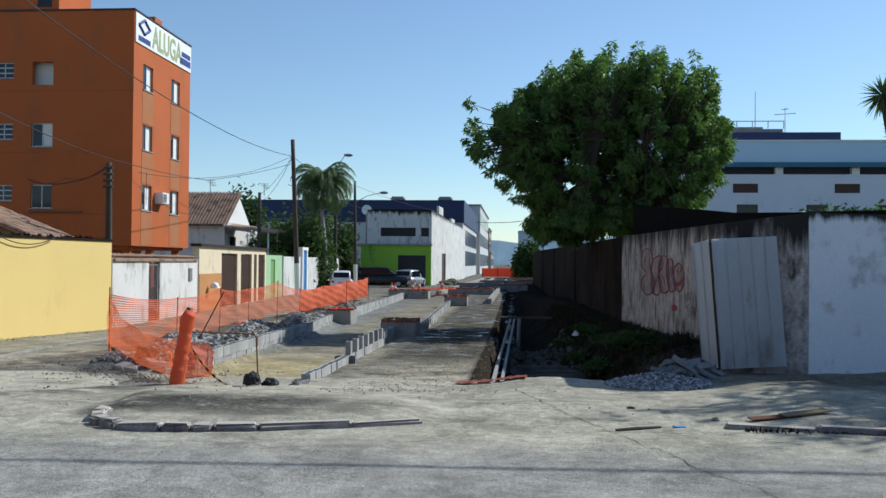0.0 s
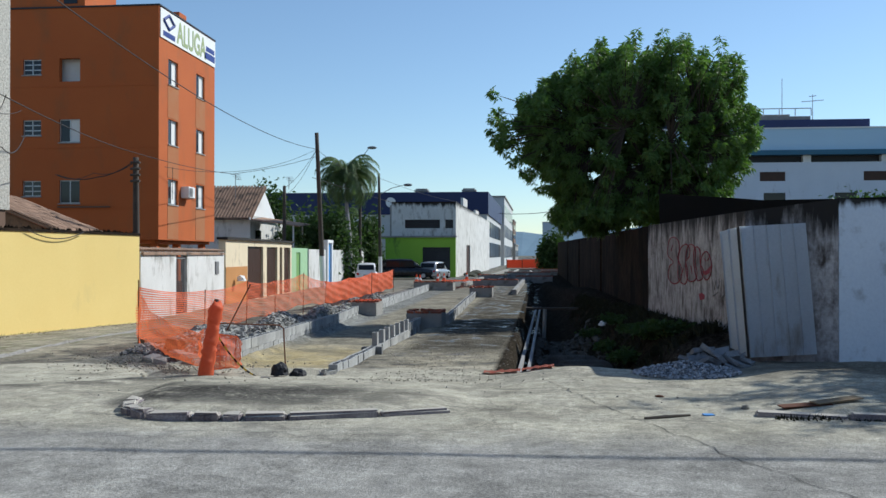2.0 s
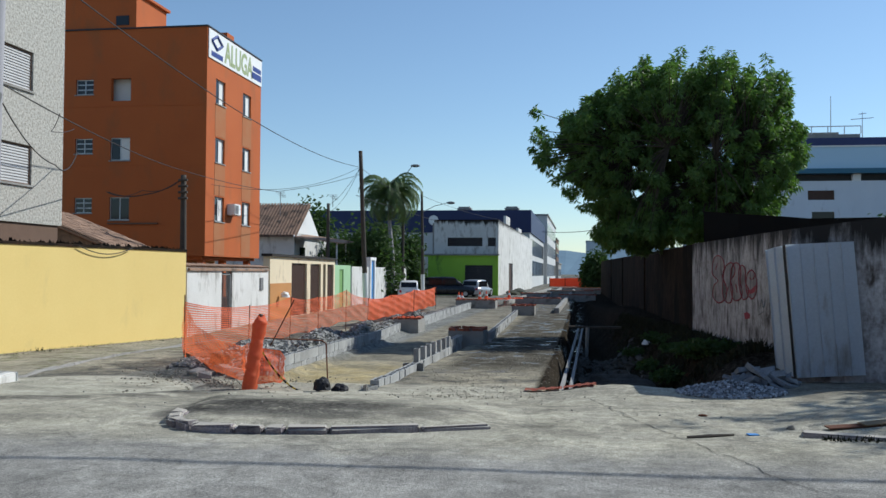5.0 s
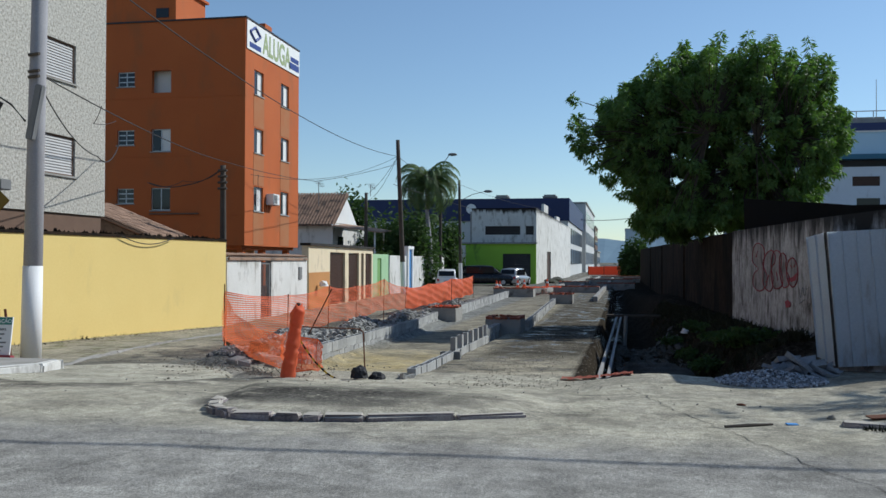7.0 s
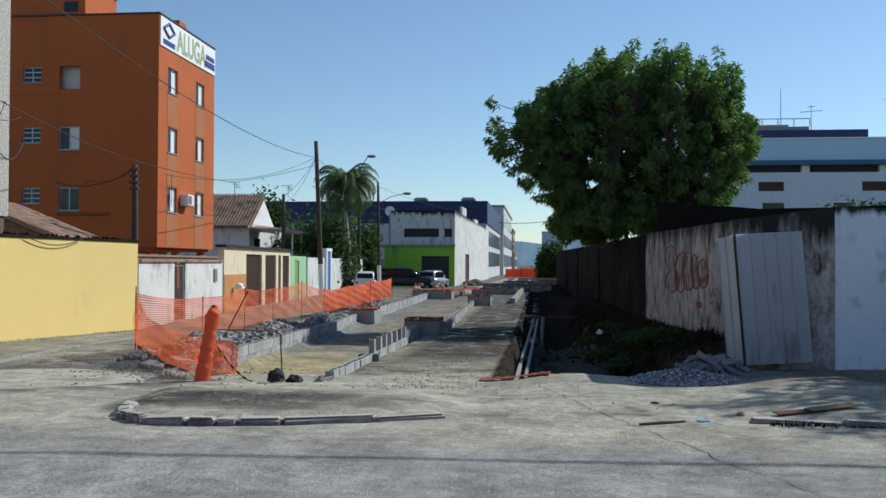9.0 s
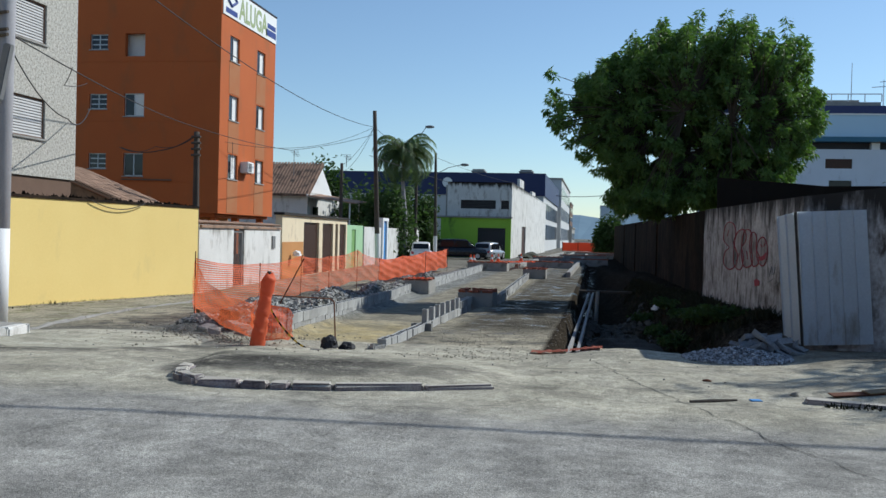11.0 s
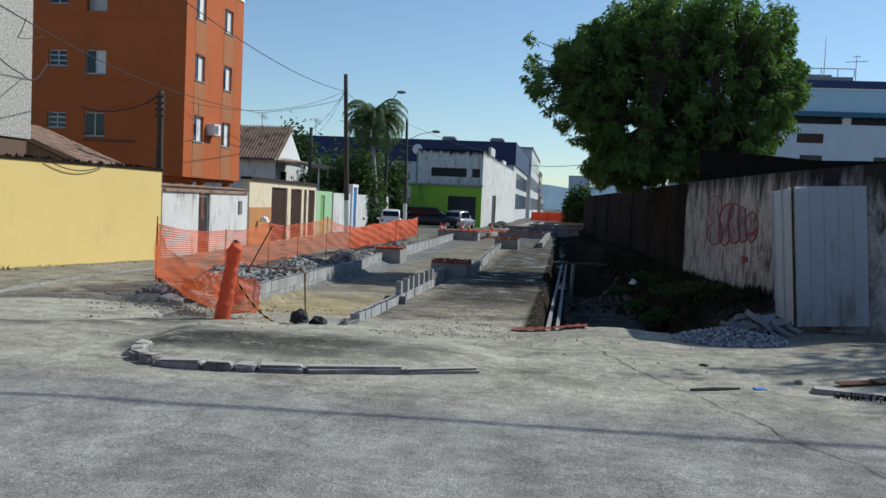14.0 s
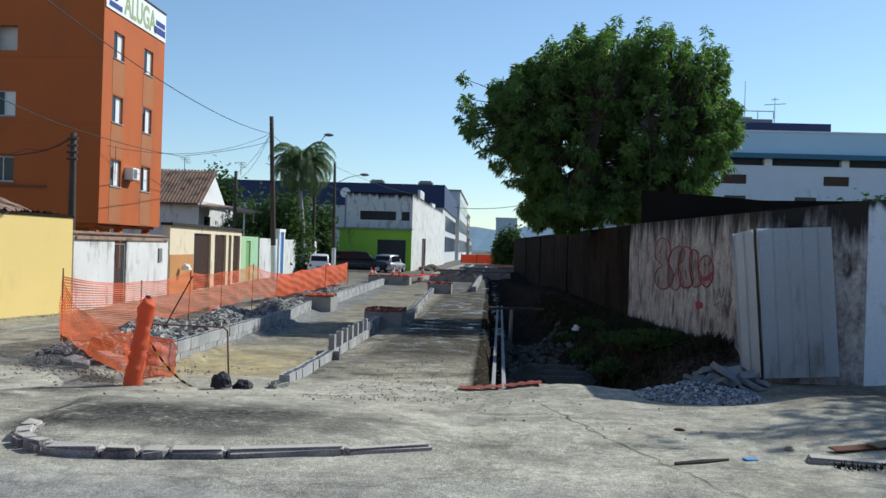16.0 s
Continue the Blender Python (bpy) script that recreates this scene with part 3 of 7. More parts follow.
    near = mth("MULTIPLY", rng(y, 15.5, 13.5), rng(y, 7.0, 8.6, 0.25, 1.0))
    bd = mth("MULTIPLY", rng(bn.outputs["Fac"], 0.55, 0.63), near)
    col = mix(mth("MULTIPLY", bd, 0.5), col, (0.15, 0.142, 0.122))
    lt = mth("MULTIPLY", rng(bn.outputs["Fac"], 0.45, 0.36), near)
    col = mix(mth("MULTIPLY", lt, 0.45), col, (0.42, 0.395, 0.32))
    col = mix(mth("MULTIPLY", tongue, mth("MULTIPLY", rng(big, 0.25, 0.45), 0.9)), col, mix(rng(fine, 0.4, 0.62), (0.05, 0.048, 0.045), (0.15, 0.14, 0.12)))
    # dark soil along the foot of the right wall, wall shade painted in
    foot = mth("MULTIPLY", rng(mth("ADD", x, wob), 2.3, 3.0), rng(mth("ADD", y, wob), 11.6, 12.7))
    col = mix(mth("MULTIPLY", foot, 0.75), col, mix(rng(fine, 0.4, 0.6), (0.10, 0.088, 0.07), (0.19, 0.17, 0.135)))
    # dark wet soil of the trench, with the tree's shade painted in
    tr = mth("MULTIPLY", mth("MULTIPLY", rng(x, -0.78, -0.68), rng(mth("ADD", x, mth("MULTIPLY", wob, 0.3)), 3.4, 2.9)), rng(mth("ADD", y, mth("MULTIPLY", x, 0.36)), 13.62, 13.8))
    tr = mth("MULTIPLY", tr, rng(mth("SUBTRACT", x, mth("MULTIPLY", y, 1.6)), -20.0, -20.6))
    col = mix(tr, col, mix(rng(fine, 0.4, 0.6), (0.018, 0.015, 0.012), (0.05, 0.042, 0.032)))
    # cracks
    vo = n.new("ShaderNodeTexVoronoi")
    vo.feature = "DISTANCE_TO_EDGE"
    vo.inputs["Scale"].default_value = 0.19
    wv = n.new("ShaderNodeVectorMath")
    wv.operation = "ADD"
    nv = n.new("ShaderNodeTexNoise")
    nv.inputs["Scale"].default_value = 1.3
    l.new(tc.outputs["Object"], nv.inputs["Vector"])
    l.new(tc.outputs["Object"], wv.inputs[0])
    l.new(nv.outputs["Color"], wv.inputs[1])
    l.new(wv.outputs[0], vo.inputs["Vector"])
    crack = mth("MULTIPLY", rng(vo.outputs["Distance"], 0.005, 0.0015), rng(y, 15, 13))
    col = mix(mth("MULTIPLY", crack, 0.22), col, (0.06, 0.055, 0.05))
    g = mth("MULTIPLY", rng(speck, 0.3, 0.7, 0.42, 1.58), mth("MULTIPLY", rng(nz(38, 4, 0.7), 0.3, 0.7, 0.72, 1.28), rng(nz(5.5, 6, 0.7), 0.3, 0.7, 0.78, 1.22)))
    g2 = rng(nz(0.9, 9, 0.72), 0.32, 0.68, 0.67, 1.30)
    mulc = n.new("ShaderNodeVectorMath")
    mulc.operation = "SCALE"
    l.new(col, mulc.inputs[0])
    l.new(mth("MULTIPLY", g, g2), mulc.inputs[3])
    l.new(mulc.outputs[0], b.inputs["Base Color"])
    # wet places in the street
    wet = mth("MULTIPLY", rng(mid, 0.57, 0.62), mth("MULTIPLY", rng(y, 16, 19), mth("MULTIPLY", rng(x, -2.9, -2.5), rng(x, 0.2, -0.2))))
    l.new(rng(wet, 0, 1, 0.93, 0.12), b.inputs["Roughness"])
    l.new(rng(wet, 0, 1, 0.0, 0.5), b.inputs["Specular IOR Level"])
    bp = n.new("ShaderNodeBump")
    bp.inputs["Strength"].default_value, bp.inputs["Distance"].default_value = 0.6, 0.02
    l.new(mth("ADD", fine, mth("MULTIPLY", speck, 0.6)), bp.inputs["Height"])
    l.new(bp.outputs[0], b.inputs["Normal"])
    return m


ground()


# ---- windows ----
def window(parent, p0, p1, u0, u1, za, zb, kind="blind", depth=0.12, name="window"):
    """A window in an opening: frame, panes, sill or shutter, set back from the wall's face."""
    w = part(name, BM(), frame_alu, parent)
    m = along(p0, p1)
    base = parent.matrix_basis.inverted() @ m
    w.matrix_basis = base
    f = 0.045

    def sub(nm, boxes, material):
        bm = BM()
        for b_ in boxes:
            box(bm, *b_)
        me = mesh_of(nm, bm, material)
        o = new(nm, me)
        o.parent = w
        return o
    d0, d1 = depth - 0.03, depth + 0.03
    fr = [(u0, u0 + f, d0, d1, za, zb), (u1 - f, u1, d0, d1, za, zb), (u0 + f, u1 - f, d0, d1, za, za + f), (u0 + f, u1 - f, d0, d1, zb - f, zb)]
    mid = (u0 + u1) / 2
    if kind in ("slide", "blind"):
        fr.append((mid - f / 2, mid + f / 2, d0, d1, za + f, zb - f))
    if kind == "grid":
        fr.append((mid - f / 2, mid + f / 2, d0, d1, za + f, zb - f))
        for k in (1, 2):
            z = za + (zb - za) * k / 3
            fr.append((u0 + f, u1 - f, d0, d1, z - f / 2, z + f / 2))
    sub("frame", fr, frame_alu if kind != "shutter" else brown_band)
    if kind == "shutter":
        k = int((zb - za) / 0.075)
        bm = BM()
        for i in range(k):
            z = za + f + (zb - za - 2 * f) * (i + 0.5) / k
            mm = pose((u0 + u1) / 2, depth, z, 68, 0, 0)
            box(bm, -(u1 - u0) / 2 + f, (u1 - u0) / 2 - f, -0.042, 0.042, -0.006, 0.006, mm)
        o = new("louvres", mesh_of("louvres", bm, shutter_mat))
        o.parent = w
        sub("backing", [(u0, u1, depth + 0.05, depth + 0.07, za, zb)], brown_band)
    elif kind == "blind":
        sub("pane", [(u0 + f, mid, depth - 0.008, depth + 0.002, za + f, zb - f)], glass)
        sub("blind", [(mid, u1 - f, depth + 0.006, depth + 0.016, za + f, zb - f)], curtain)
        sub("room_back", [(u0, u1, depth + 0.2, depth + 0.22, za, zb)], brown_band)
    else:
        sub("pane", [(u0 + f, u1 - f, depth - 0.006, depth + 0.004, za + f, zb - f)], glass)
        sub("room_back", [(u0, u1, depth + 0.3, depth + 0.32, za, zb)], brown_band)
    sub("sill", [(u0 - 0.04, u1 + 0.04, -0.05, depth, za - 0.05, za)], concrete)
    return w


# ---- orange apartment house ----
def orange_house():
    X0, Y0, X1, Y1 = -25.2, 39.5, -17.2, 46.6
    ob = thing("apartment_building", (X1, Y0, -0.45), "orange rendered four-storey apartment building with a letting banner", "building")
    zb, zt = 2.3, 12.95
    cols = ((1.05, 2.2), (4.5, 5.65))
    rows = (10.75, 7.95, 5.15)
    side_rows = (10.62, 7.82, 5.02)
    holes = [(a, b, z - 1.18, z) for z in rows for a, b in cols]
    part("wall", wall_bm((X1, Y0), (X1, Y1), zb, zt, 0.25, holes), orange_paint, ob, local=False)
    for z in rows:
        for a, b in cols:
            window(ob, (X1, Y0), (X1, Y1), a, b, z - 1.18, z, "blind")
    # ochre panels under and between the windows, slightly proud
    for a, b in cols:
        m = along((X1, Y0), (X1, Y1))
        for z, z2 in ((rows[0] - 1.26, rows[1] + 0.06), (rows[1] - 1.26, rows[2] + 0.06), (rows[2] - 1.26, 2.35)):
            bm = BM()
            box(bm, a - 0.06, b + 0.06, -0.012, 0.02, z2, z, m)
            part("panel", bm, faded_panel, ob, "faded beige panel below a window", local=False)
    P0, P1 = (X0, Y0), (X1 - 0.25, Y0)
    hs = []
    for z in side_rows:
        hs += [(1.46, 2.36, z - 0.72, z), (3.24, 4.24, z - 1.05, z + 0.02)]
    part("wall", wall_bm(P0, P1, zb, zt, 0.25, hs), orange_paint, ob, local=False)
    for k, z in enumerate(side_rows):
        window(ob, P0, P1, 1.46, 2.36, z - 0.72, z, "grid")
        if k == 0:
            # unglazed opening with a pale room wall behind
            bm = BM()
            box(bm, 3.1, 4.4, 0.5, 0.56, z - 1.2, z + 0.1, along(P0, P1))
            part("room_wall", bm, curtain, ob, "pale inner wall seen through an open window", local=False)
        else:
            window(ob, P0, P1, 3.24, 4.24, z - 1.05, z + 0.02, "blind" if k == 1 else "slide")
    # ledge and clothes line under the lowest window
    bm = BM()
    box(bm, 3.2, 5.7, -0.09, 0.0, side_rows[2] - 1.25, side_rows[2] - 1.19, along(P0, P1))
    part("ledge", bm, brown_band, ob, local=False)
    # string lines between the storeys
    bm = BM()
    for z in (3.7, 6.5, 9.3):
        box(bm, X0, X1 + 0.02, Y0 - 0.015, Y0 + 0.03, z, z + 0.03)
    part("string_course", bm, orange_paint, ob, local=False)
    bm = BM()
    box(bm, X0, X1 - 0.26, Y0 + 0.26, Y1, zb - 0.15, zb)
    box(bm, X0, X1 - 0.26, Y1 - 0.25, Y1, zb, zt)
    box(bm, X0, X0 + 0.25, Y0 + 0.26, Y1 - 0.25, zb, zt)
    part("rear_wall", bm, orange_paint, ob, local=False)
    bm = BM()
    box(bm, X0, X1 - 0.255, Y0 + 0.255, Y1 - 0.255, zt - 0.45, zt - 0.3)
    part("roof", bm, concrete, ob, local=False)
    bm = BM()
    box(bm, X0 - 0.02, X1 + 0.06, Y0 - 0.06, Y0 + 0.28, zt, zt + 0.07)
    box(bm, X1 - 0.28, X1 + 0.06, Y0 + 0.28, Y1, zt, zt + 0.07)
    part("coping", bm, dark_metal, ob, "dark metal coping", local=False)
    # stair tower
    bm = BM()
    box(bm, X0, -20.75, Y0 + 0.02, 42.6, zt + 0.07, 14.6)
    part("stair_tower", bm, orange_paint, ob, local=False)
    bm = BM()
    box(bm, X0, -20.6, Y0 - 0.1, 42.75, 14.6, 14.72)
    part("tower_cap", bm, orange_paint, ob, local=False)
    bm = BM()
    box(bm, -21.75, -21.1, Y0 - 0.015, Y0 + 0.02, 13.15, 13.6)
    part("tower_window", bm, glass, ob, local=False)
    # open ground floor: slim pillars and a dark back wall
    for y in (Y0 + 0.5, 42.5, 45.8):
        bm = BM()
        box(bm, X1 - 0.6, X1 - 0.3, y, y + 0.3, -0.45, zb - 0.15)
        part("pillar", bm, orange_paint, ob, local=False)
    bm = BM()
    box(bm, X0, X1 - 2.5, Y0 + 1.5, Y1, -0.45, zb - 0.15)
    part("ground_floor", bm, ochre_paint, ob, local=False)
    # banner on the parapet of the street side
    bm = BM()
    m = along((X1, Y0), (X1, Y1))
    box(bm, 0.08, 7.05, -0.05, -0.02, 11.55, 12.9, m)
    ban = part("banner", bm, board_white, ob, "white letting banner", local=False)
    q = m @ pose(0, -0.056, 0, 90, 0, 0)

    def word(txt, u, z, size, material, nm, sx=1.0):
        c = bpy.data.curves.new(nm, "FONT")
        c.body, c.size, c.extrude, c.offset = txt, size, 0.004, 0.035
        o = bpy.data.objects.new(nm, c)
        scene.collection.objects.link(o)
        dg = bpy.context.evaluated_depsgraph_get()
        me = bpy.data.meshes.new_from_object(o.evaluated_get(dg))
        bpy.data.objects.remove(o)
        me.transform(ob.matrix_basis.inverted() @ q @ Matrix.Translation((u, z, 0)) @ Matrix.Diagonal((sx, 1, 1, 1)))
        me.materials.clear()
        me.materials.append(material)
        w = new(nm, me)
        w.parent = ban
        w.matrix_parent_inverse = Matrix()
        return w
    word("ALUGA", 1.95, 11.72, 1.45, ink_green, "lettering", 0.78)
    bm = BM()
    for a in range(4):
        c, s = math.cos(a * math.pi / 2), math.sin(a * math.pi / 2)
        c2, s2 = math.cos((a + 1) * math.pi / 2), math.sin((a + 1) * math.pi / 2)
        tube(bm, m @ Vector((1.0 + 0.62 * c, -0.056, 12.4 + 0.33 * s)), m @ Vector((1.0 + 0.62 * c2, -0.056, 12.4 + 0.33 * s2)), 0.07, n=6)
    part("emblem", bm, ink_blue, ob, local=False)
    for a, b, z0, z1 in ((0.35, 1.7, 11.68, 11.92), (5.7, 6.9, 12.15, 12.4), (5.5, 6.95, 11.75, 12.08)):
        bm = BM()
        box(bm, a, b, -0.06, -0.05, z0, z1, m)
        part("text_bar", bm, ink_blue, ob, local=False)
    # wall air conditioner
    bm = BM()
    box(bm, 2.55, 3.35, -0.42, 0.0, 4.35, 4.9, m, bevel=0.03)
    ac = part("air_conditioner", bm, board_white, ob, "white box air conditioner on the wall", local=False)
    bm = BM()
    box(bm, 2.62, 3.0, -0.432, -0.42, 4.42, 4.83, m)
    g = part("grille", bm, ink_grey, ob, local=False)
    # chimney box on the roof
    bm = BM()
    box(bm, X1 - 0.9, X1 - 0.4, Y0 + 3.3, Y0 + 4.2, zt - 0.3, zt + 0.6)
    part("vent_box", bm, orange_paint, ob, local=False)


orange_house()


# ---- pebble-dashed apartment house ----
def pebble_house():
    X1, Y0, Y1 = -14.5, 6.0, 23.5
    ob = thing("apartment_building", (X1, Y1, -0.4), "pale pebble-dashed apartment building with grey louvred shutters", "building")
    P0, P1 = (X1, Y0), (X1, Y1)
    hs = []
    for z in (7.4, 4.9):
        hs += [(14.7, 16.05, z - 1.05, z), (10.5, 11.9, z - 1.05, z)]
    part("wall", wall_bm(P0, P1, 2.85, 12.0, 0.25, hs), pebble, ob, local=False)
    for h in hs:
        window(ob, P0, P1, *h, "shutter", depth=0.08)
    bm = BM()
    box(bm, X1 - 8, X1 - 0.02, Y1 - 0.25, Y1 - 0.002, 2.85, 12.0)
    box(bm, X1 - 8, X1 - 0.25, Y0, Y1 - 0.3, 11.8, 12.0)
    part("end_wall", bm, pebble, ob, local=False)
    bm = BM()
    box(bm, X1 - 7.9, X1 - 0.06, Y0, Y1 - 0.1, -0.4, 2.85)
    part("base_band", bm, brown_band, ob, "dark brown base band", local=False)
    bm = BM()
    box(bm, X1, X1 + 0.35, 18.6, 19.0, 3.25, 3.5, bevel=0.02)
    part("floodlight", bm, ink_grey, ob, local=False)


pebble_house()


# ---- street-side walls on the left ----
def wall_thing(name, p0, p1, z0, z1, thick, material, label, holes=(), z1b=None, kind="structure"):
    return solo(name, wall_bm(p0, p1, z0, z1, thick, holes, z1b), material, label, "wall", kind=kind)


wall_thing("wall_yellow", (-14.0, 8.0), (-12.15, 26.5), -0.6, 2.2, 0.2, yellow_paint, "long yellow rendered garden wall along the pavement")
bm = BM()
box(bm, 0, 18.6, -0.03, 0.23, 2.2, 2.27, along((-14.0, 8.0), (-12.15, 26.5)))
solo("coping_yellow", bm, mould_wall, "mossy dark coping of the yellow wall", "coping", kind="structure")
bm = BM()
rng = random.Random(4)
ma = along((-14.0, 8.0), (-12.15, 26.5))
for k in range(420):
    u = rng.uniform(0, 18.5)
    h = rng.uniform(0.03, 0.11)
    v = [ma @ Vector(q) for q in ((u, rng.uniform(0, 0.2), 2.26), (u + 0.05, rng.uniform(0, 0.2), 2.26), (u + rng.uniform(0, 0.05), 0.1, 2.26 + h))]
    bm.faces.new([bm.verts.new(q) for q in v])
solo("glass_shards", bm, mould_wall, "dark shards set on top of the yellow wall", "shards", kind="stuff")

WP0, WP1 = (-12.2, 26.7), (-12.95, 36.2)
wall_thing("wall_white", WP0, WP1, -0.6, 1.72, 0.2, white_paint, "white painted garden wall with a narrow gate", [(3.4, 4.6, -0.45, 1.6)])
gt = thing("garden_gate", (-12.5, 30.7, -0.45), "narrow grey metal garden gate in the white wall", "gate")
mw = along(WP0, WP1)
bm = BM()
for u in (3.42, 4.5):
    box(bm, u, u + 0.08, 0.05, 0.12, -0.45, 1.55, mw)
box(bm, 3.5, 4.5, 0.05, 0.12, 1.47, 1.55, mw)
part("gate_frame", bm, ink_grey, gt, local=False)
for k in range(8):
    bm = BM()
    tube(bm, mw @ Vector((3.56 + k * 0.125, 0.08, -0.4)), mw @ Vector((3.56 + k * 0.125, 0.08, 1.47)), 0.012, n=6)
    part("bar", bm, ink_grey, gt, local=False)
bm = BM()
box(bm, 3.5, 4.5, 0.13, 0.15, -0.4, 0.7, mw)
part("sheet", bm, rust, gt, local=False)
bm = BM()
box(bm, 8.2, 8.6, -0.05, 0.0, 0.85, 1.35, mw)
solo("meter_box", bm, ink_grey, "grey meter box on the white wall", "meter box")


def tiled_roof(ob, p0, p1, z, run, rise, name="tile"):
    """Rows of rounded clay tiles from the eave line p0-p1, rising to its left side."""
    m = along(p0, p1)
    L = (Vector(p1) - Vector(p0)).length
    bm = BM()
    c = Vector((0, run, rise))
    c.normalize()
    n_rows, n_cols = max(1, round(math.hypot(run, rise) / 0.36)), round(L / 0.24)
    ang = math.degrees(math.atan2(rise, run))
    bmt = BM()
    for s in range(4):
        a0, a1 = math.pi * s / 4, math.pi * (s + 1) / 4
        f = [(0.11 * math.cos(a0), 0, 0.05 * math.sin(a0)), (0.11 * math.cos(a1), 0, 0.05 * math.sin(a1)), (0.09 * math.cos(a1), 0.42, 0.045 * math.sin(a1)), (0.09 * math.cos(a0), 0.42, 0.045 * math.sin(a0))]
        bmt.faces.new([bmt.verts.new(q) for q in f])
    me = mesh_of(name, bmt, roof_tile, True)
    if n_rows * n_cols <= 300:
        for r in range(n_rows):
            for k in range(n_cols):
                o = new(name, me)
                o.parent = ob
                o.matrix_basis = ob.matrix_basis.inverted() @ m @ pose(0.12 + k * 0.24, r * 0.36 * c.y, z + r * 0.36 * c.z + 0.03, ang + random.uniform(-2, 2), 0, random.uniform(-2, 2))
    else:
        big = bmesh.new()
        for r in range(n_rows):
            for k in range(n_cols):
                t = bmesh.new()
                t.from_mesh(me)
                t.transform(ob.matrix_basis.inverted() @ m @ pose(0.12 + k * 0.24, r * 0.36 * c.y, z + r * 0.36 * c.z + 0.03, ang + random.uniform(-2, 2), 0, random.uniform(-2, 2)))
                tm = bpy.data.meshes.new("t")
                t.to_mesh(tm)
                t.free()
                big.from_mesh(tm)
                bpy.data.meshes.remove(tm)
        o = new("tiles", mesh_of("tiles", big, roof_tile, True))
        o.parent = ob
        tagged(o, kind="stuff")
    bm = BM()
    q = [m @ Vector(v) for v in ((0, 0, z - 0.02), (L, 0, z - 0.02), (L, run, z + rise - 0.02), (0, run, z + rise - 0.02))]
    lo = [v - Vector((0, 0, 0.08)) for v in q]
    V = [bm.verts.new(v) for v in q + lo]
    for f in ((0, 1, 2, 3), (7, 6, 5, 4), (0, 4, 5, 1), (1, 5, 6, 2), (2, 6, 7, 3), (3, 7, 4, 0)):
        bm.faces.new([V[i] for i in f])
    part("roof_deck", bm, roof_tile, ob, local=False)


cop = thing("tiled_coping", (-12.2, 26.7, 1.72), "weathered clay tile coping on the white wall", "coping", kind="structure")
tiled_roof(cop, (-12.13, 26.75), (-12.88, 36.1), 1.72, 0.34, 0.06)

# low house behind the yellow wall
lh = thing("low_house", (-17.0, 28.0, -0.45), "low house with a weathered clay tile roof behind the yellow wall", "house")
bm = BM()
box(bm, -19.8, -15.1, 28.1, 30.5, -0.45, 2.1)
part("wall", bm, brown_band, lh, local=False)
bm = BM()
V = [bm.verts.new(q) for q in ((-15.1, 28.0, 2.1), (-19.6, 28.0, 2.1), (-18.4, 28.0, 3.4), (-15.1, 28.1, 2.1), (-19.6, 28.1, 2.1), (-18.4, 28.1, 3.4))]
for f in ((0, 1, 2), (5, 4, 3), (0, 2, 5, 3), (2, 1, 4, 5), (1, 0, 3, 4)):
    bm.faces.new([V[i] for i in f])
part("gable", bm, roof_tile, lh, "brown brick gable", local=False)
tiled_roof(lh, (-14.9, 27.8), (-14.9, 30.7), 2.2, 3.6, 1.4)
bm = BM()
box(bm, 0, 3.9, -0.06, 0.06, -0.03, 0.05, pose(-14.85, 27.75, 2.25, 0, 21, 180))
part("verge", bm, grimy_white, lh, local=False)

# cream front with brown slatted gates
CP0, CP1 = (-12.95, 36.4), (-13.6, 48.8)
cf = thing("house_front", (-12.95, 36.4, -0.45), "cream and ochre house front with four brown slatted gates", "house front")
bays = [(3.4, 6.2), (6.9, 9.1), (9.6, 10.2), (10.6, 12.1)]
part("wall", wall_bm(CP0, CP1, -0.6, 2.25, 0.3, [(a, b, -0.45, 2.0) for a, b in bays]), cream_paint, cf, local=False)
mc = along(CP0, CP1)
bm = BM()
box(bm, 0, 3.3, -0.02, 0.0, -0.5, 1.1, mc)
part("dado", bm, ochre_paint, cf, "ochre painted lower wall", local=False)
bm = BM()
box(bm, -0.1, 12.6, -0.12, 0.35, 2.25, 2.36, mc)
part("coping", bm, grimy_white, cf, local=False)
for a, b in bays:
    bm = BM()
    box(bm, a, b, 0.13, 0.16, 0.2, 0.28, mc)
    g = part("gate", bm, brown_metal, cf, "brown slatted metal gate", local=False)
    n = max(3, int((b - a) / 0.13))
    for k in range(n):
        u = a + (b - a) * (k + 0.5) / n
        o = new("slat", mesh_of("slat", (lambda bb: (box(bb, u - 0.05, u + 0.05, 0.1, 0.13, -0.42, 1.97, mc), bb)[1])(BM()), brown_metal))
        o.data.transform(cf.matrix_basis.inverted())
        o.parent = g
    # dark sheet standing in for the shaded yard behind the slats
    bm = BM()
    box(bm, a, b, 0.5, 0.52, -0.42, 1.97, mc)
    part("yard_shade_sheet", bm, brown_band, cf, local=False)

# green, white and blue fronts further on
wall_thing("wall_pale_green", (-13.65, 48.9), (-14.0, 54.0), -0.6, 2.0, 0.2, pale_green, "pale green garden wall with white panels", [(1.4, 2.6, -0.45, 1.75)])
bm = BM()
box(bm, 1.4, 2.6, 0.06, 0.1, -0.45, 1.75, along((-13.65, 48.9), (-14.0, 54.0)))
solo("green_gate", bm, gate_green, "green sheet metal gate in the pale green wall", "gate")
wall_thing("wall_white_far", (-14.0, 54.1), (-14.4, 73.5), -0.6, 1.95, 0.2, white_paint, "low white garden wall", [(5.0, 6.4, -0.45, 1.95)])
bd = thing("blue_doorway", (-14.1, 59.8, -0.45), "white gate frame with a bright blue door", "gate")
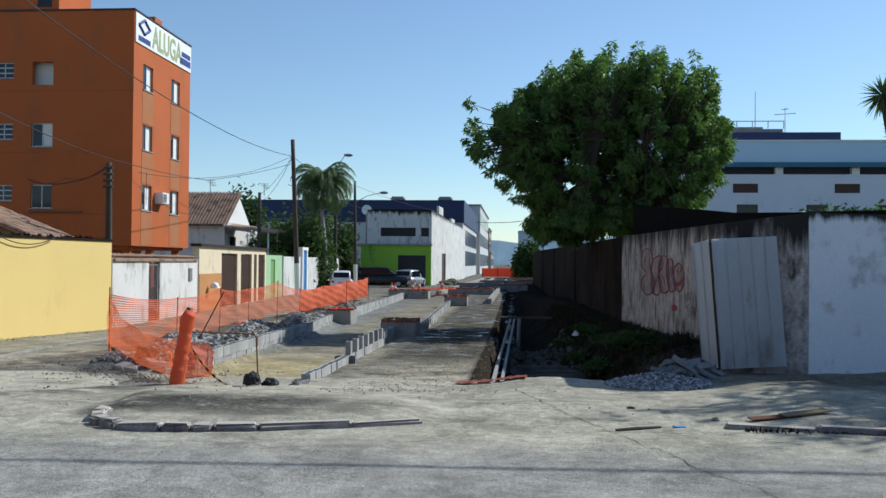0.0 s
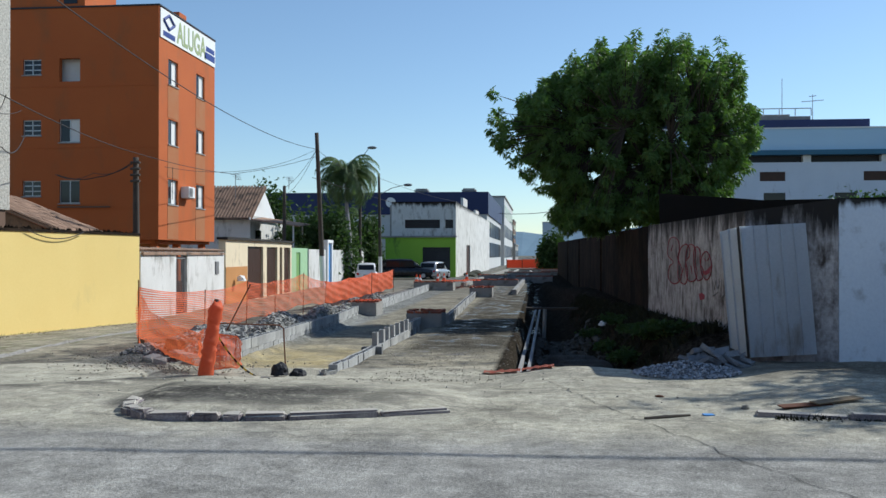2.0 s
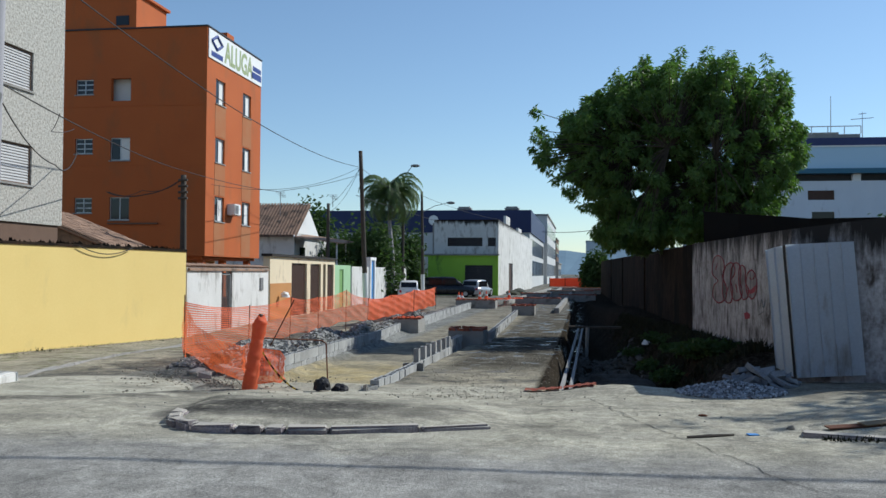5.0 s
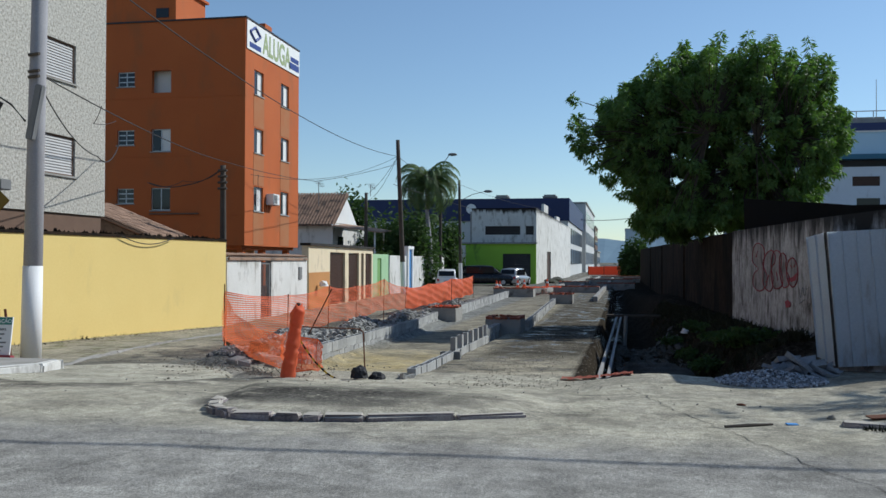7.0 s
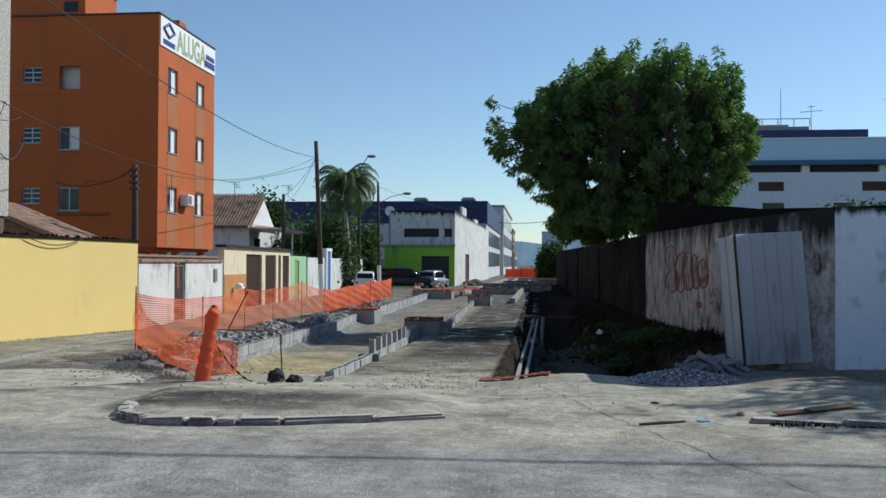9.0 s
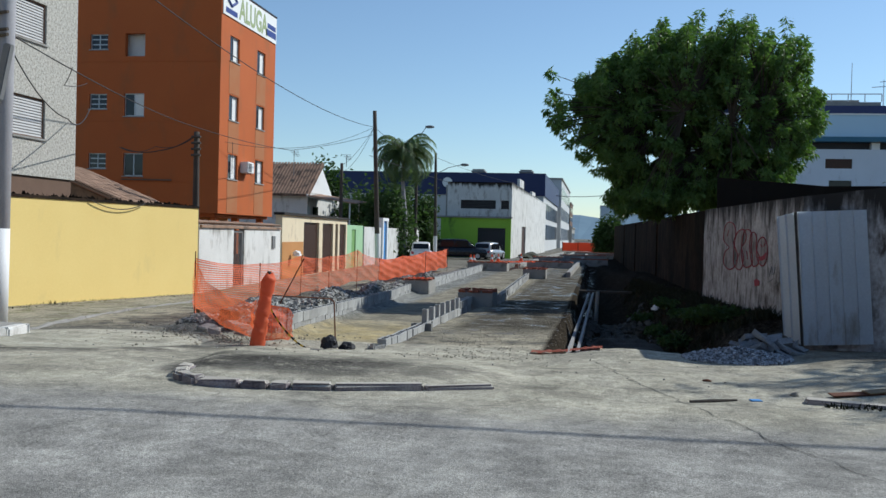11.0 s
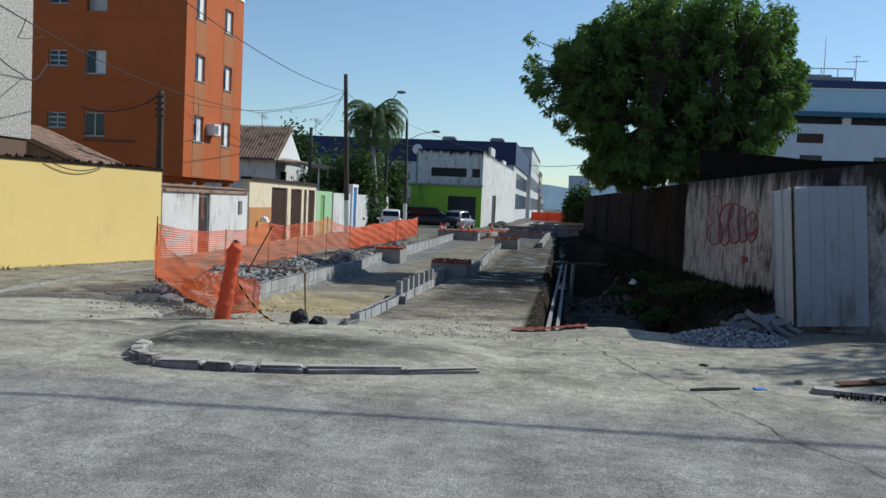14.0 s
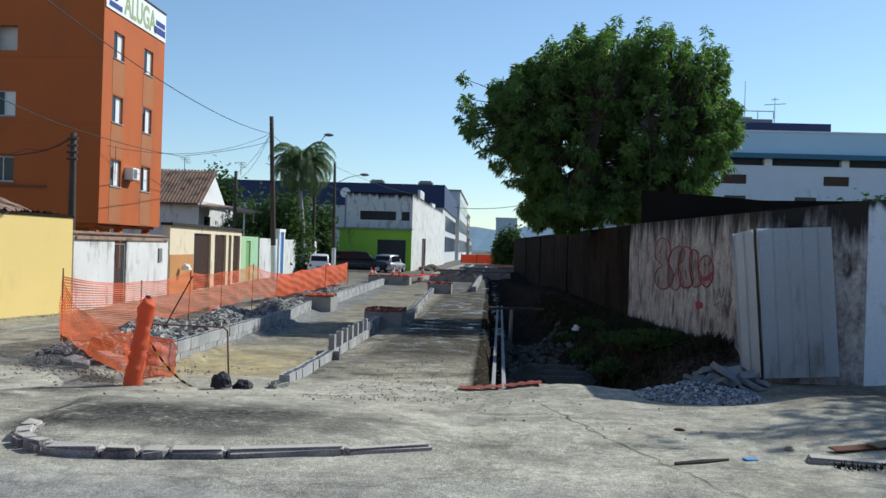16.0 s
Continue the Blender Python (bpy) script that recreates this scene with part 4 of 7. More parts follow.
mb = along((-14.0, 54.1), (-14.4, 73.5))
for u in (4.9, 6.25):
    bm = BM()
    box(bm, u, u + 0.3, -0.12, 0.3, -0.45, 2.4, mb)
    part("post", bm, white_clean, bd, local=False)
bm = BM()
box(bm, 4.8, 6.65, -0.14, 0.32, 2.4, 2.6, mb)
part("lintel", bm, white_clean, bd, local=False)
bm = BM()
box(bm, 5.2, 6.25, 0.0, 0.05, -0.42, 2.4, mb)
part("door", bm, blue_paint, bd, local=False)


# gabled house
def gable_house():
    ob = thing("gabled_house", (-20.0, 62.0, -0.45), "old white gabled house with a dark clay tile roof", "house")
    bm = BM()
    box(bm, -29, -20.6, 63, 72, -0.45, 4.4)
    part("wall", bm, white_paint, ob, local=False)
    # gable end towards the street, ridge along x
    bm = BM()
    v = [(-20.57, 63, 4.4), (-20.57, 69, 4.4), (-20.57, 66, 6.6), (-20.9, 63, 4.4), (-20.9, 69, 4.4), (-20.9, 66, 6.6)]
    V = [bm.verts.new(q) for q in v]
    for f in ((0, 1, 2), (5, 4, 3), (0, 2, 5, 3), (2, 1, 4, 5), (1, 0, 3, 4)):
        bm.faces.new([V[i] for i in f])
    part("gable", bm, white_clean, ob, local=False)
    tiled_roof(ob, (-29.0, 62.5), (-20.3, 62.5), 4.2, 3.5, 2.5)
    bm = BM()
    box(bm, -20.5, -20.4, 62.4, 69.5, 4.1, 4.25)
    part("fascia", bm, white_clean, ob, local=False)
    # porch with a thin sheet roof on posts
    bm = BM()
    box(bm, 0, 3.6, 0, 3.2, 0, 0.07, pose(-20.5, 62.6, 4.1, 4, 8, 0))
    part("porch_roof", bm, roof_tile, ob, local=False)
    for y in (62.9, 65.4):
        bm = BM()
        tube(bm, (-17.4, y, -0.45), (-17.4, y, 3.7), 0.06)
        part("porch_post", bm, white_clean, ob, local=False)
    bm = BM()
    box(bm, -20.58, -20.53, 64.2, 65.4, 1.6, 3.4)
    part("window", bm, glass, ob, local=False)


gable_house()


# ---- green and white workshop ----
def workshop():
    X0, X1, Y0 = -14.6, -7.6, 82.3
    ob = thing("workshop", (X1, Y0, -0.45), "two-level workshop, green ground floor under a stained white upper wall", "building")
    part("green_wall", wall_bm((X0, Y0), (X1, Y0), -0.45, 3.2, 0.25, [(3.95, 6.5, -0.45, 2.3)]), green_paint, ob, local=False)
    n = 14
    for k in range(n):
        bm = BM()
        box(bm, X0 + 3.95, X0 + 6.5, Y0 + 0.1, Y0 + 0.14, -0.45 + k * 2.75 / n, -0.45 + (k + 0.985) * 2.75 / n)
        part("roller_door_slat", bm, dark_metal, ob, "dark slat of the closed roller door", local=False)
    bm = BM()
    box(bm, X0, X1 + 0.1, Y0 - 0.25, Y0 + 0.3, 3.2, 3.34)
    part("ledge", bm, concrete, ob, local=False)
    P0, P1 = (X0 + 1.0, Y0 + 0.5), (X1, Y0 + 0.5)
    hs = [(1.25, 4.5, 4.05, 4.85), (5.0, 5.75, 4.05, 4.85)]
    part("upper_wall", wall_bm(P0, P1, 3.34, 6.4, 0.25, hs), parapet_white, ob, "stained white upper wall", local=False)
    for h in hs:
        bm = BM()
        m = along(P0, P1)
        box(bm, h[0], h[1], 0.16, 0.19, h[2], h[3], m)
        strip = part("window", bm, glass, ob, "dark louvred window strip", local=False)
        for k in range(6):
            bm = BM()
            box(bm, h[0], h[1], 0.1, 0.13, h[2] + k * 0.135, h[2] + k * 0.135 + 0.1, m)
            part("louvre", bm, dark_metal, strip, local=False)
    P0, P1 = (X1, Y0 + 0.26), (-6.75, 123.0)
    part("side_wall", wall_bm(P0, P1, -0.45, 6.5, 0.25, [(9.5, 13.5, -0.45, 2.6)], 6.1), parapet_white, ob, "long whitewashed side wall", local=False)
    bm = BM()
    m = along(P0, P1)
    box(bm, 9.5, 13.5, 0.12, 0.18, -0.45, 2.6, m)
    part("side_gate", bm, brown_metal, ob, local=False)
    bm = BM()
    box(bm, 6.5, 10.5, 0.0, 0.25, 6.46, 7.25, m)
    part("parapet", bm, white_paint, ob, local=False)
    bm = BM()
    box(bm, 20, 24, 0.0, 0.25, 6.3, 6.7, m)
    part("parapet", bm, white_paint, ob, local=False)
    bm = BM()
    box(bm, X0 + 1.2, X1 - 0.3, Y0 + 0.9, 120, 5.9, 6.1)
    box(bm, X0 + 0.8, X0 + 1.0, Y0 + 0.8, 120, -0.45, 6.2)
    part("roof", bm, concrete, ob, local=False)
    bm = BM()
    box(bm, X0 + 1.0, X1, Y0 + 0.45, Y0 + 0.8, 6.4, 6.5)
    part("coping", bm, mould_wall, ob, local=False)


workshop()


# ---- navy supermarket-like hall and grey office behind ----
def navy_hall():
    ob = thing("commercial_hall", (-7.2, 124.0, -0.45), "large navy-banded commercial hall with grey cladding", "building")
    bm = BM()
    box(bm, -45, -7.2, 125, 170, -0.45, 7.2)
    part("wall", bm, grey_cladding, ob, local=False)
    bm = BM()
    box(bm, -45.2, -7.0, 124.8, 170.2, 7.2, 10.3)
    part("fascia", bm, navy_paint, ob, "navy blue fascia band", local=False)
    for k in range(3):
        bm = BM()
        box(bm, -40 + k * 7, -36.5 + k * 7, 124.7, 124.8, 3.2, 6.5)
        part("panel", bm, white_clean, ob, local=False)
    for k in range(8):
        for z in (1.2, 4.2):
            bm = BM()
            box(bm, -7.2, -7.12, 128 + k * 5.2, 131.2 + k * 5.2, z, z + 2.2)
            part("window", bm, glass, ob, local=False)
    bm = BM()
    bmesh.ops.create_cone(bm, cap_ends=True, segments=20, radius1=0.7, radius2=0.7, depth=0.06, matrix=pose(-20.6, 124.75, 8.9, 90))
    part("round_sign", bm, white_clean, ob, local=False)
    for x in (-16.5, -9.8):
        bm = BM()
        box(bm, x - 1, x + 1, 126, 128, 10.3, 10.9, bevel=0.2)
        part("roof_unit", bm, concrete, ob, local=False)


navy_hall()


def office(x0, x1, y0, y1, h, material, label, nf, nw):
    ob = thing("office_building", (x1, y0, -0.45), label, "building")
    bm = BM()
    box(bm, x0, x1, y0, y1, -0.45, h)
    part("wall", bm, material, ob, local=False)
    fh = (h - 0.8) / nf
    for i in range(nf):
        for k in range(nw):
            bm = BM()
            y = y0 + (y1 - y0) * (k + 0.2) / nw
            s = x1 if x1 < 0 else x0
            e = 0.04 if x1 < 0 else -0.04
            box(bm, s - 0.02, s + e, y, y + (y1 - y0) * 0.6 / nw, i * fh + 1.0, i * fh + fh - 0.5)
            part("window", bm, glass, ob, local=False)
    bm = BM()
    box(bm, x0 - 0.2, x1 + 0.2, y0 - 0.2, y1 + 0.2, h, h + 0.3)
    part("roof", bm, concrete, ob, local=False)


office(-30, -6.6, 172, 225, 12.5, grey_cladding, "grey office block with rows of tall windows", 3, 9)
office(-14, -6.0, 230, 260, 4.0, concrete, "low grey shop building beside the street", 1, 4)
office(-16, -8.5, 300, 330, 13.0, brown_band, "brownish block of flats far along the street", 4, 5)
office(2, 14, 520, 560, 20.0, haze_white, "pale tall block far away, haze put into its colour", 8, 6)
bm = BM()
prev = None
for k in range(61):
    x = -900 + k * 30
    h = 40 + 34 * noise.noise(Vector((k * 0.13, 3.1, 0))) + 16 * noise.noise(Vector((k * 0.5, 1.1, 0)))
    a, b = bm.verts.new((x, 1500, -5)), bm.verts.new((x, 1700, max(4, h)))
    if prev:
        bm.faces.new((prev[0], a, b, prev[1]))
    prev = (a, b)
solo("hills", bm, hazed_hill_mat, "wooded hills on the horizon, blue haze put into their colour", "hills", kind="structure")


# ---- right side: walls, gate, shed roof ----
GA, GB = (4.31, 13.72), (2.60, 22.3)
GM = (3.05, 13.98)
wall_thing("wall_graffiti", GB, GM, -0.6, 2.34, 0.2, grimy_white, "mould-streaked white wall with red graffiti", z1b=2.29)
wall_thing("wall_behind_gate", (3.07, 13.96), GA, -0.6, 2.29, 0.18, grimy_white, "mould-streaked white wall behind the sheet gate", z1b=2.45)
wall_thing("wall_white_right", (4.32, 13.72), (13.5, 17.13), -0.6, 2.45, 0.2, smear_white, "white painted garden wall with a scuffed foot")
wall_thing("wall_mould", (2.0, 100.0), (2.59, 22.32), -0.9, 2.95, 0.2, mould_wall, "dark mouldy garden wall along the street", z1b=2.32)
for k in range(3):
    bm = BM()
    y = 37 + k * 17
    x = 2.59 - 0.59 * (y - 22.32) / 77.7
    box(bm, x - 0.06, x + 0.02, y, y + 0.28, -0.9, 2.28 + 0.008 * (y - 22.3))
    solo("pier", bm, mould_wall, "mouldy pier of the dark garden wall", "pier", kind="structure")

def sheet_gate():
    ob = thing("sheet_gate", (3.1, 13.8, 0.1), "tilted white corrugated sheet metal gate leaning at the wall", "gate")

    def panel(p, q, zlo, ztop, k, lean):
        p, q = Vector((*p, 0)), Vector((*q, 0))
        d = q - p
        nrm = Vector((d.y, -d.x, 0)).normalized()
        out = []
        for i in range(k):
            bm = BM()
            a, b = i / k, (i + 1) / k
            prof_u = [(a, 0), (a + (b - a) * 0.06, 0.022), (a + (b - a) * 0.12, 0.0), (b, 0.004)]
            cols = []
            for u, o in prof_u:
                base = p + d * u + nrm * o
                zl = zlo[0] + (zlo[1] - zlo[0]) * u
                zt = ztop[0] + (ztop[1] - ztop[0]) * u
                cols.append((bm.verts.new(base + Vector((0, 0, zl))), bm.verts.new(base + Vector((lean, 0.06, zt)))))
            for c in range(3):
                bm.faces.new((cols[c][0], cols[c + 1][0], cols[c + 1][1], cols[c][1]))
            bmesh.ops.solidify(bm, geom=bm.faces[:], thickness=0.006)
            part("sheet", bm, galv, ob, local=False)
    panel((3.05, 13.66), (3.99, 13.66), (0.13, 0.19), (2.05, 2.10), 5, -0.14)
    panel((2.84, 13.98), (3.01, 13.66), (0.24, 0.14), (1.98, 2.04), 2, -0.14)
    bm = BM()
    tube(bm, (3.03, 13.72, 0.08), (2.89, 13.78, 2.04), 0.024)
    part("gate_post", bm, pole_wood, ob, local=False)
    bm = BM()
    box(bm, 2.98, 3.9, 13.74, 13.78, 1.5, 1.56)
    part("rail", bm, pole_wood, ob, local=False)
    bm = BM()
    box(bm, 3.05, 3.95, 13.70, 13.74, 0.5, 0.56)
    part("rail", bm, pole_wood, ob, local=False)


sheet_gate()


# ---- hospital-like white building behind the right wall ----
def white_block():
    Y0 = 75.0
    ob = thing("office_building", (20, Y0, -0.45), "long white and pale blue building with a blue rooftop block", "building")
    f = lambda z: 1.6 + 1.25 * (z - 1.6)
    P0, P1 = (8.0, Y0), (48.0, Y0)
    hs = [(9.6 + k * 8.0, 11.6 + k * 8.0, f(6.35), f(6.95)) for k in range(4)] + [(9.9 + k * 5.5, 11.6 + k * 5.5, f(4.6), f(5.6)) for k in range(5)]
    part("wall", wall_bm(P0, P1, -0.45, f(7.55), 0.3, hs), bluish_white, ob, local=False)
    m = along(P0, P1)
    for h in hs:
        bm = BM()
        box(bm, h[0], h[1], 0.12, 0.2, h[2], h[3], m)
        part("window", bm, brown_metal if h[2] > f(6) else glass, ob, local=False)
    bm = BM()
    box(bm, 0, 40, 0.6, 20, f(7.55), f(8.0), m)
    part("recess", bm, dark_metal, ob, local=False)
    for k in range(7):
        bm = BM()
        box(bm, 1 + k * 6, 1.6 + k * 6, 0.1, 0.6, f(7.55), f(8.0), m)
        part("bracket", bm, white_clean, ob, local=False)
    bm = BM()
    box(bm, -0.2, 40, -0.5, 0.6, f(8.0), f(8.3), m)
    part("canopy", bm, teal_metal, ob, "teal metal canopy band", local=False)
    bm = BM()
    box(bm, 0, 40, 0, 20, f(8.3), f(9.7), m)
    part("upper_wall", bm, skyblue_paint, ob, "pale blue upper wall", local=False)
    bm = BM()
    box(bm, -0.1, 40.1, -0.1, 20, f(9.7), f(9.78), m)
    part("coping", bm, white_clean, ob, local=False)
    bm = BM()
    box(bm, 2, 18.6, 1.5, 18, f(9.78), f(10.45), m)
    part("rooftop_block", bm, navy_paint, ob, "navy rooftop block", local=False)
    bm = BM()
    box(bm, 8, 14.4, 3, 12, f(10.45), f(10.85), m)
    box(bm, 9, 13, 4, 10, f(10.85), f(11.1), m)
    part("tank_house", bm, concrete, ob, local=False)
    for k in range(6):
        bm = BM()
        tube(bm, m @ Vector((8 + k * 1.28, 2.8, f(10.85))), m @ Vector((8 + k * 1.28, 2.8, f(11.35))), 0.04)
        part("railing_post", bm, frame_alu, ob, local=False)
    bm = BM()
    tube(bm, m @ Vector((8, 2.8, f(11.35))), m @ Vector((14.4, 2.8, f(11.35))), 0.04)
    part("handrail", bm, frame_alu, ob, local=False)
    for u, z, in ((12.5, 13.6), (15.0, 12.5), (30.2, 12.6)):
        bm = BM()
        tube(bm, m @ Vector((u, 4.5, f(9.7))), m @ Vector((u, 4.5, f(z))), 0.05, 0.025)
        if u == 15.0:
            tube(bm, m @ Vector((u - 0.9, 4.5, f(z - 0.5))), m @ Vector((u + 0.9, 4.5, f(z - 0.4))), 0.03)
            tube(bm, m @ Vector((u - 0.3, 4.5, f(z - 0.15))), m @ Vector((u + 0.3, 4.5, f(z - 0.1))), 0.03)
        part("antenna", bm, frame_alu, ob, local=False)


white_block()


# unseen plain walls that close the road behind the camera, added to cut sky light
bm = BM()
box(bm, -60, 60, -16, -15, -0.5, 7.5)
solo("sky_blocker_behind", bm, brown_band, "unseen plain dark wall across the road, added to block sky light", "wall", kind="structure")
bm = BM()
box(bm, -33, -32, -16, 8, -0.5, 9)
solo("sky_blocker_left", bm, brown_band, "unseen plain dark wall beside the road, added to block sky light", "wall", kind="structure")

# low white wall beside the workshop
wall_thing("wall_low_white", (-17.2, 81.0), (-13.9, 81.0), -0.6, 3.05, 0.2, white_paint, "low whitewashed wall beside the green workshop")


# ---- trees and plants ----
def broad_tree():
    rng = np.random.default_rng(7)
    base = (5.0, 31.4, -0.5)
    ob = thing("tree", base, "broad leafy green tree growing behind the mouldy wall", "tree")
    c0 = np.array([3.4, 30.0, 5.0])
    R = np.array([3.5, 3.2, 2.4])
    # boughs of the crown: middle x, z, half width, half height
    lobes = ((-0.15, 6.1, 0.6, 0.7), (0.25, 5.1, 0.6, 0.8), (0.75, 6.5, 1.0, 0.95), (1.85, 7.1, 1.15, 0.95), (3.1, 7.3, 1.2, 0.95), (4.5, 7.3, 1.25, 0.95), (5.6, 6.8, 1.0, 1.0), (6.15, 5.6, 0.75, 1.0), (1.4, 5.4, 1.3, 1.1),
             (2.9, 6.0, 1.5, 1.2), (4.3, 5.7, 1.6, 1.4), (5.5, 4.7, 1.05, 1.2), (1.8, 4.3, 1.1, 1.0), (3.4, 4.2, 1.4, 1.1), (4.7, 3.9, 1.2, 1.0), (1.5, 3.4, 0.9, 0.7), (0.9, 4.2, 0.7, 0.8), (1.2, 3.0, 0.75, 0.55), (1.9, 2.85, 0.8, 0.5), (2.2, 3.1, 0.9, 0.6), (3.0, 3.1, 1.0, 0.6), (4.2, 3.1, 1.1, 0.6), (5.2, 3.4, 0.8, 0.6))
    cl = []
    for lx, lz, rx, rz in lobes:
        for k in range(int(36 + 44 * rx * rz)):
            d = rng.normal(0, 1, 3)
            d /= np.linalg.norm(d)
            p = np.array([lx, 29.7 + rng.uniform(-0.6, 0.8), lz]) + d * np.array([rx, 1.7, rz]) * rng.uniform(0.45, 1.0) ** 0.5
            if p[2] > 2.35 + 0.9 * max(0.0, 0.6 - p[0]):
                cl.append(p)
    # loose hanging sprays at the street side
    for k in range(46):
        t = rng.uniform(0, 1)
        cl.append(np.array([-1.5 + 2.3 * t + rng.normal(0, 0.2), 29.2 + rng.normal(0, 0.8), 6.0 - 2.8 * t + rng.normal(0, 0.42)]))
    # upright shoots along the top
    for k in range(120):
        x = rng.uniform(-0.6, 6.4)
        cl.append(np.array([x, 29.7 + rng.normal(0, 0.8), 8.25 - 0.10 * (x - 3.6) ** 2 - 0.7 * rng.uniform(0, 1) ** 2 + 0.28 * math.sin(x * 7) + 0.15 * math.sin(x * 17)]))
    cl = np.array(cl)
    bm = BM()
    top = Vector((4.2, 30.7, 2.9))
    chain(bm, [Vector(base), Vector((4.9, 31.3, 1.0)), top], [0.26, 0.2, 0.17], 10)
    part("trunk", bm, bark, ob, local=False)
    limbs = []
    for k in range(9):
        a = k * math.tau / 9 + rng.uniform(-0.2, 0.2)
        e = Vector(c0.tolist()) + Vector((math.cos(a) * R[0] * 0.55, math.sin(a) * R[1] * 0.55, rng.uniform(-0.5, 1.2)))
        mid = top.lerp(e, 0.5) + Vector((0, 0, 0.3))
        bm = BM()
        chain(bm, [top, mid, e], [0.11, 0.07, 0.035], 6)
        part("limb", bm, bark, ob, local=False)
        limbs.append(e)
        limbs.append(mid)
    bm = BM()
    for p in cl:
        q = Vector(p.tolist())
        s = min(limbs, key=lambda v: (v - q).length)
        chain(bm, [s, s.lerp(q, 0.6) + Vector((0, 0, 0.12)), q], [0.03, 0.018, 0.008], 4)
    tagged(part("twig_mass", bm, bark, ob, local=False), kind="stuff")
    # tufts: narrow leaves hanging outwards from the end of each shoot and from the shoot itself
    pts, axes = [], []
    for p in cl:
        out = (p - c0) / R
        out = out / (np.linalg.norm(out) + 1e-6)
        stem = out * 0.7 + np.array([0, 0, 0.55 if p[2] < 7.0 else 1.2]) + rng.normal(0, 0.3, 3)
        stem /= np.linalg.norm(stem)
        L = rng.uniform(0.3, 0.7) * (1.0 if p[2] < 7.4 else 1.35)
        n = int(rng.uniform(55, 90))
        t = rng.uniform(0, 1, n) ** 0.6
        side = rng.normal(0, 1, (n, 3))
        side -= (side @ stem)[:, None] * stem
        side /= np.linalg.norm(side, axis=1, keepdims=True) + 1e-9
        pts.append(p + stem * (t * L - 0.6 * L)[:, None] + side * 0.05)
        axes.append(side * 0.8 + stem * rng.uniform(0.0, 0.6, n)[:, None] + np.array([0, 0, -0.75]) + rng.normal(0, 0.25, (n, 3)))
    leaves("crown", np.concatenate(pts), 0.20, 0.027, leaf_mat, ob, rng, 0.55, "dense crown of narrow hanging leaves", axes=np.concatenate(axes))


broad_tree()


def shrub(name, at, size, n, label, category, material=leaf_far, leaf=0.12, seed=1, kind=""):
    rng = np.random.default_rng(seed)
    ob = thing(name, at, label, category, kind=kind)
    bm = BM()
    cl = []
    for k in range(max(10, n // 160)):
        d = rng.normal(0, 1, 3)
        d /= np.linalg.norm(d)
        p = np.array(at) + np.array([d[0] * size[0], d[1] * size[1], size[2] * (0.75 + 0.85 * d[2])]) * rng.uniform(0.4, 1.0)
        p[2] = max(p[2], at[2] + 0.1)
        cl.append(p)
        chain(bm, [Vector(at), Vector((np.array(at) * 0.5 + p * 0.5).tolist()) + Vector((0, 0, 0.1 * size[2])), Vector(p.tolist())], [0.03 * size[2], 0.02 * size[2], 0.006], 5)
    tagged(part("stems", bm, bark, ob, local=False), kind="stuff")
    pts = np.concatenate([rng.normal(0, 1, (n // len(cl), 3)) * np.array(size) * 0.2 + p for p in cl])
    leaves("foliage", pts, leaf, leaf * 0.3, material, ob, rng, 0.2)
    return ob


def palm(at, height, r, n, label, seed=3):
    rng = random.Random(seed)
    ob = thing("palm_tree", at, label, "palm")
    x, y, z = at
    bm = BM()
    P = [Vector((x + 0.15 * math.sin(k * 0.7), y, z + height * k / 8)) for k in range(9)]
    chain(bm, P, [0.19 - 0.008 * k for k in range(9)], 9)
    part("trunk", bm, pole_concrete, ob, local=False)
    top = P[-1]
    for k in range(n):
        bm = BM()
        a = k * 2.399 + rng.uniform(-0.25, 0.25)
        el = -0.35 + 1.75 * ((k + 0.5) / n) + rng.uniform(-0.12, 0.12)
        L = r * rng.uniform(0.85, 1.1)
        out = Vector((math.cos(a), math.sin(a), 0))
        pts, p, e = [top.copy()], top.copy(), el
        for j in range(10):
            e -= 0.10 + 0.035 * j
            p = p + (out * math.cos(e) + Vector((0, 0, math.sin(e)))) * L / 10
            pts.append(p.copy())
        chain(bm, pts, [0.035 - 0.003 * j for j in range(11)], 4)
        side = Vector((-out.y, out.x, 0))
        for j in range(1, 11):
            d = (pts[j] - pts[j - 1]).normalized()
            for i in range(9):
                q = pts[j - 1].lerp(pts[j], i / 9)
                w = 0.20 * r * math.sin(math.pi * min(1.0, (j + i / 9 + 1.0) / 12.5)) * rng.uniform(0.8, 1.2)
                for sg in (-1, 1):
                    tip = q + side * sg * w * 0.75 + d * w * 0.55 - Vector((0, 0, w * rng.uniform(0.35, 0.85)))
                    bm.faces.new([bm.verts.new(v) for v in (q, q + d * 0.014 * r, tip)])
        part("frond", bm, palm_mat, ob, local=False)


palm((-14.1, 66.0, -0.45), 7.9, 3.3, 56, "tall feathery palm beside the garden walls", 3)
palm((-15.6, 72.0, -0.45), 5.3, 2.0, 18, "shorter palm behind the garden walls", 5)
shrub("tree", (-17.5, 70, -0.45), (3.2, 2.5, 3.6), 14000, "dark bushy tree behind the garden walls", "tree", leaf=0.42, seed=11)
shrub("tree", (-15.6, 66, -0.45), (2.0, 2.0, 2.9), 10000, "bushy green tree behind the garden walls", "tree", leaf=0.36, seed=12)
shrub("tree", (-26.2, 84, -0.45), (2.5, 2.2, 4.7), 20000, "leafy tree behind the gabled house", "tree", leaf=0.45, seed=13)
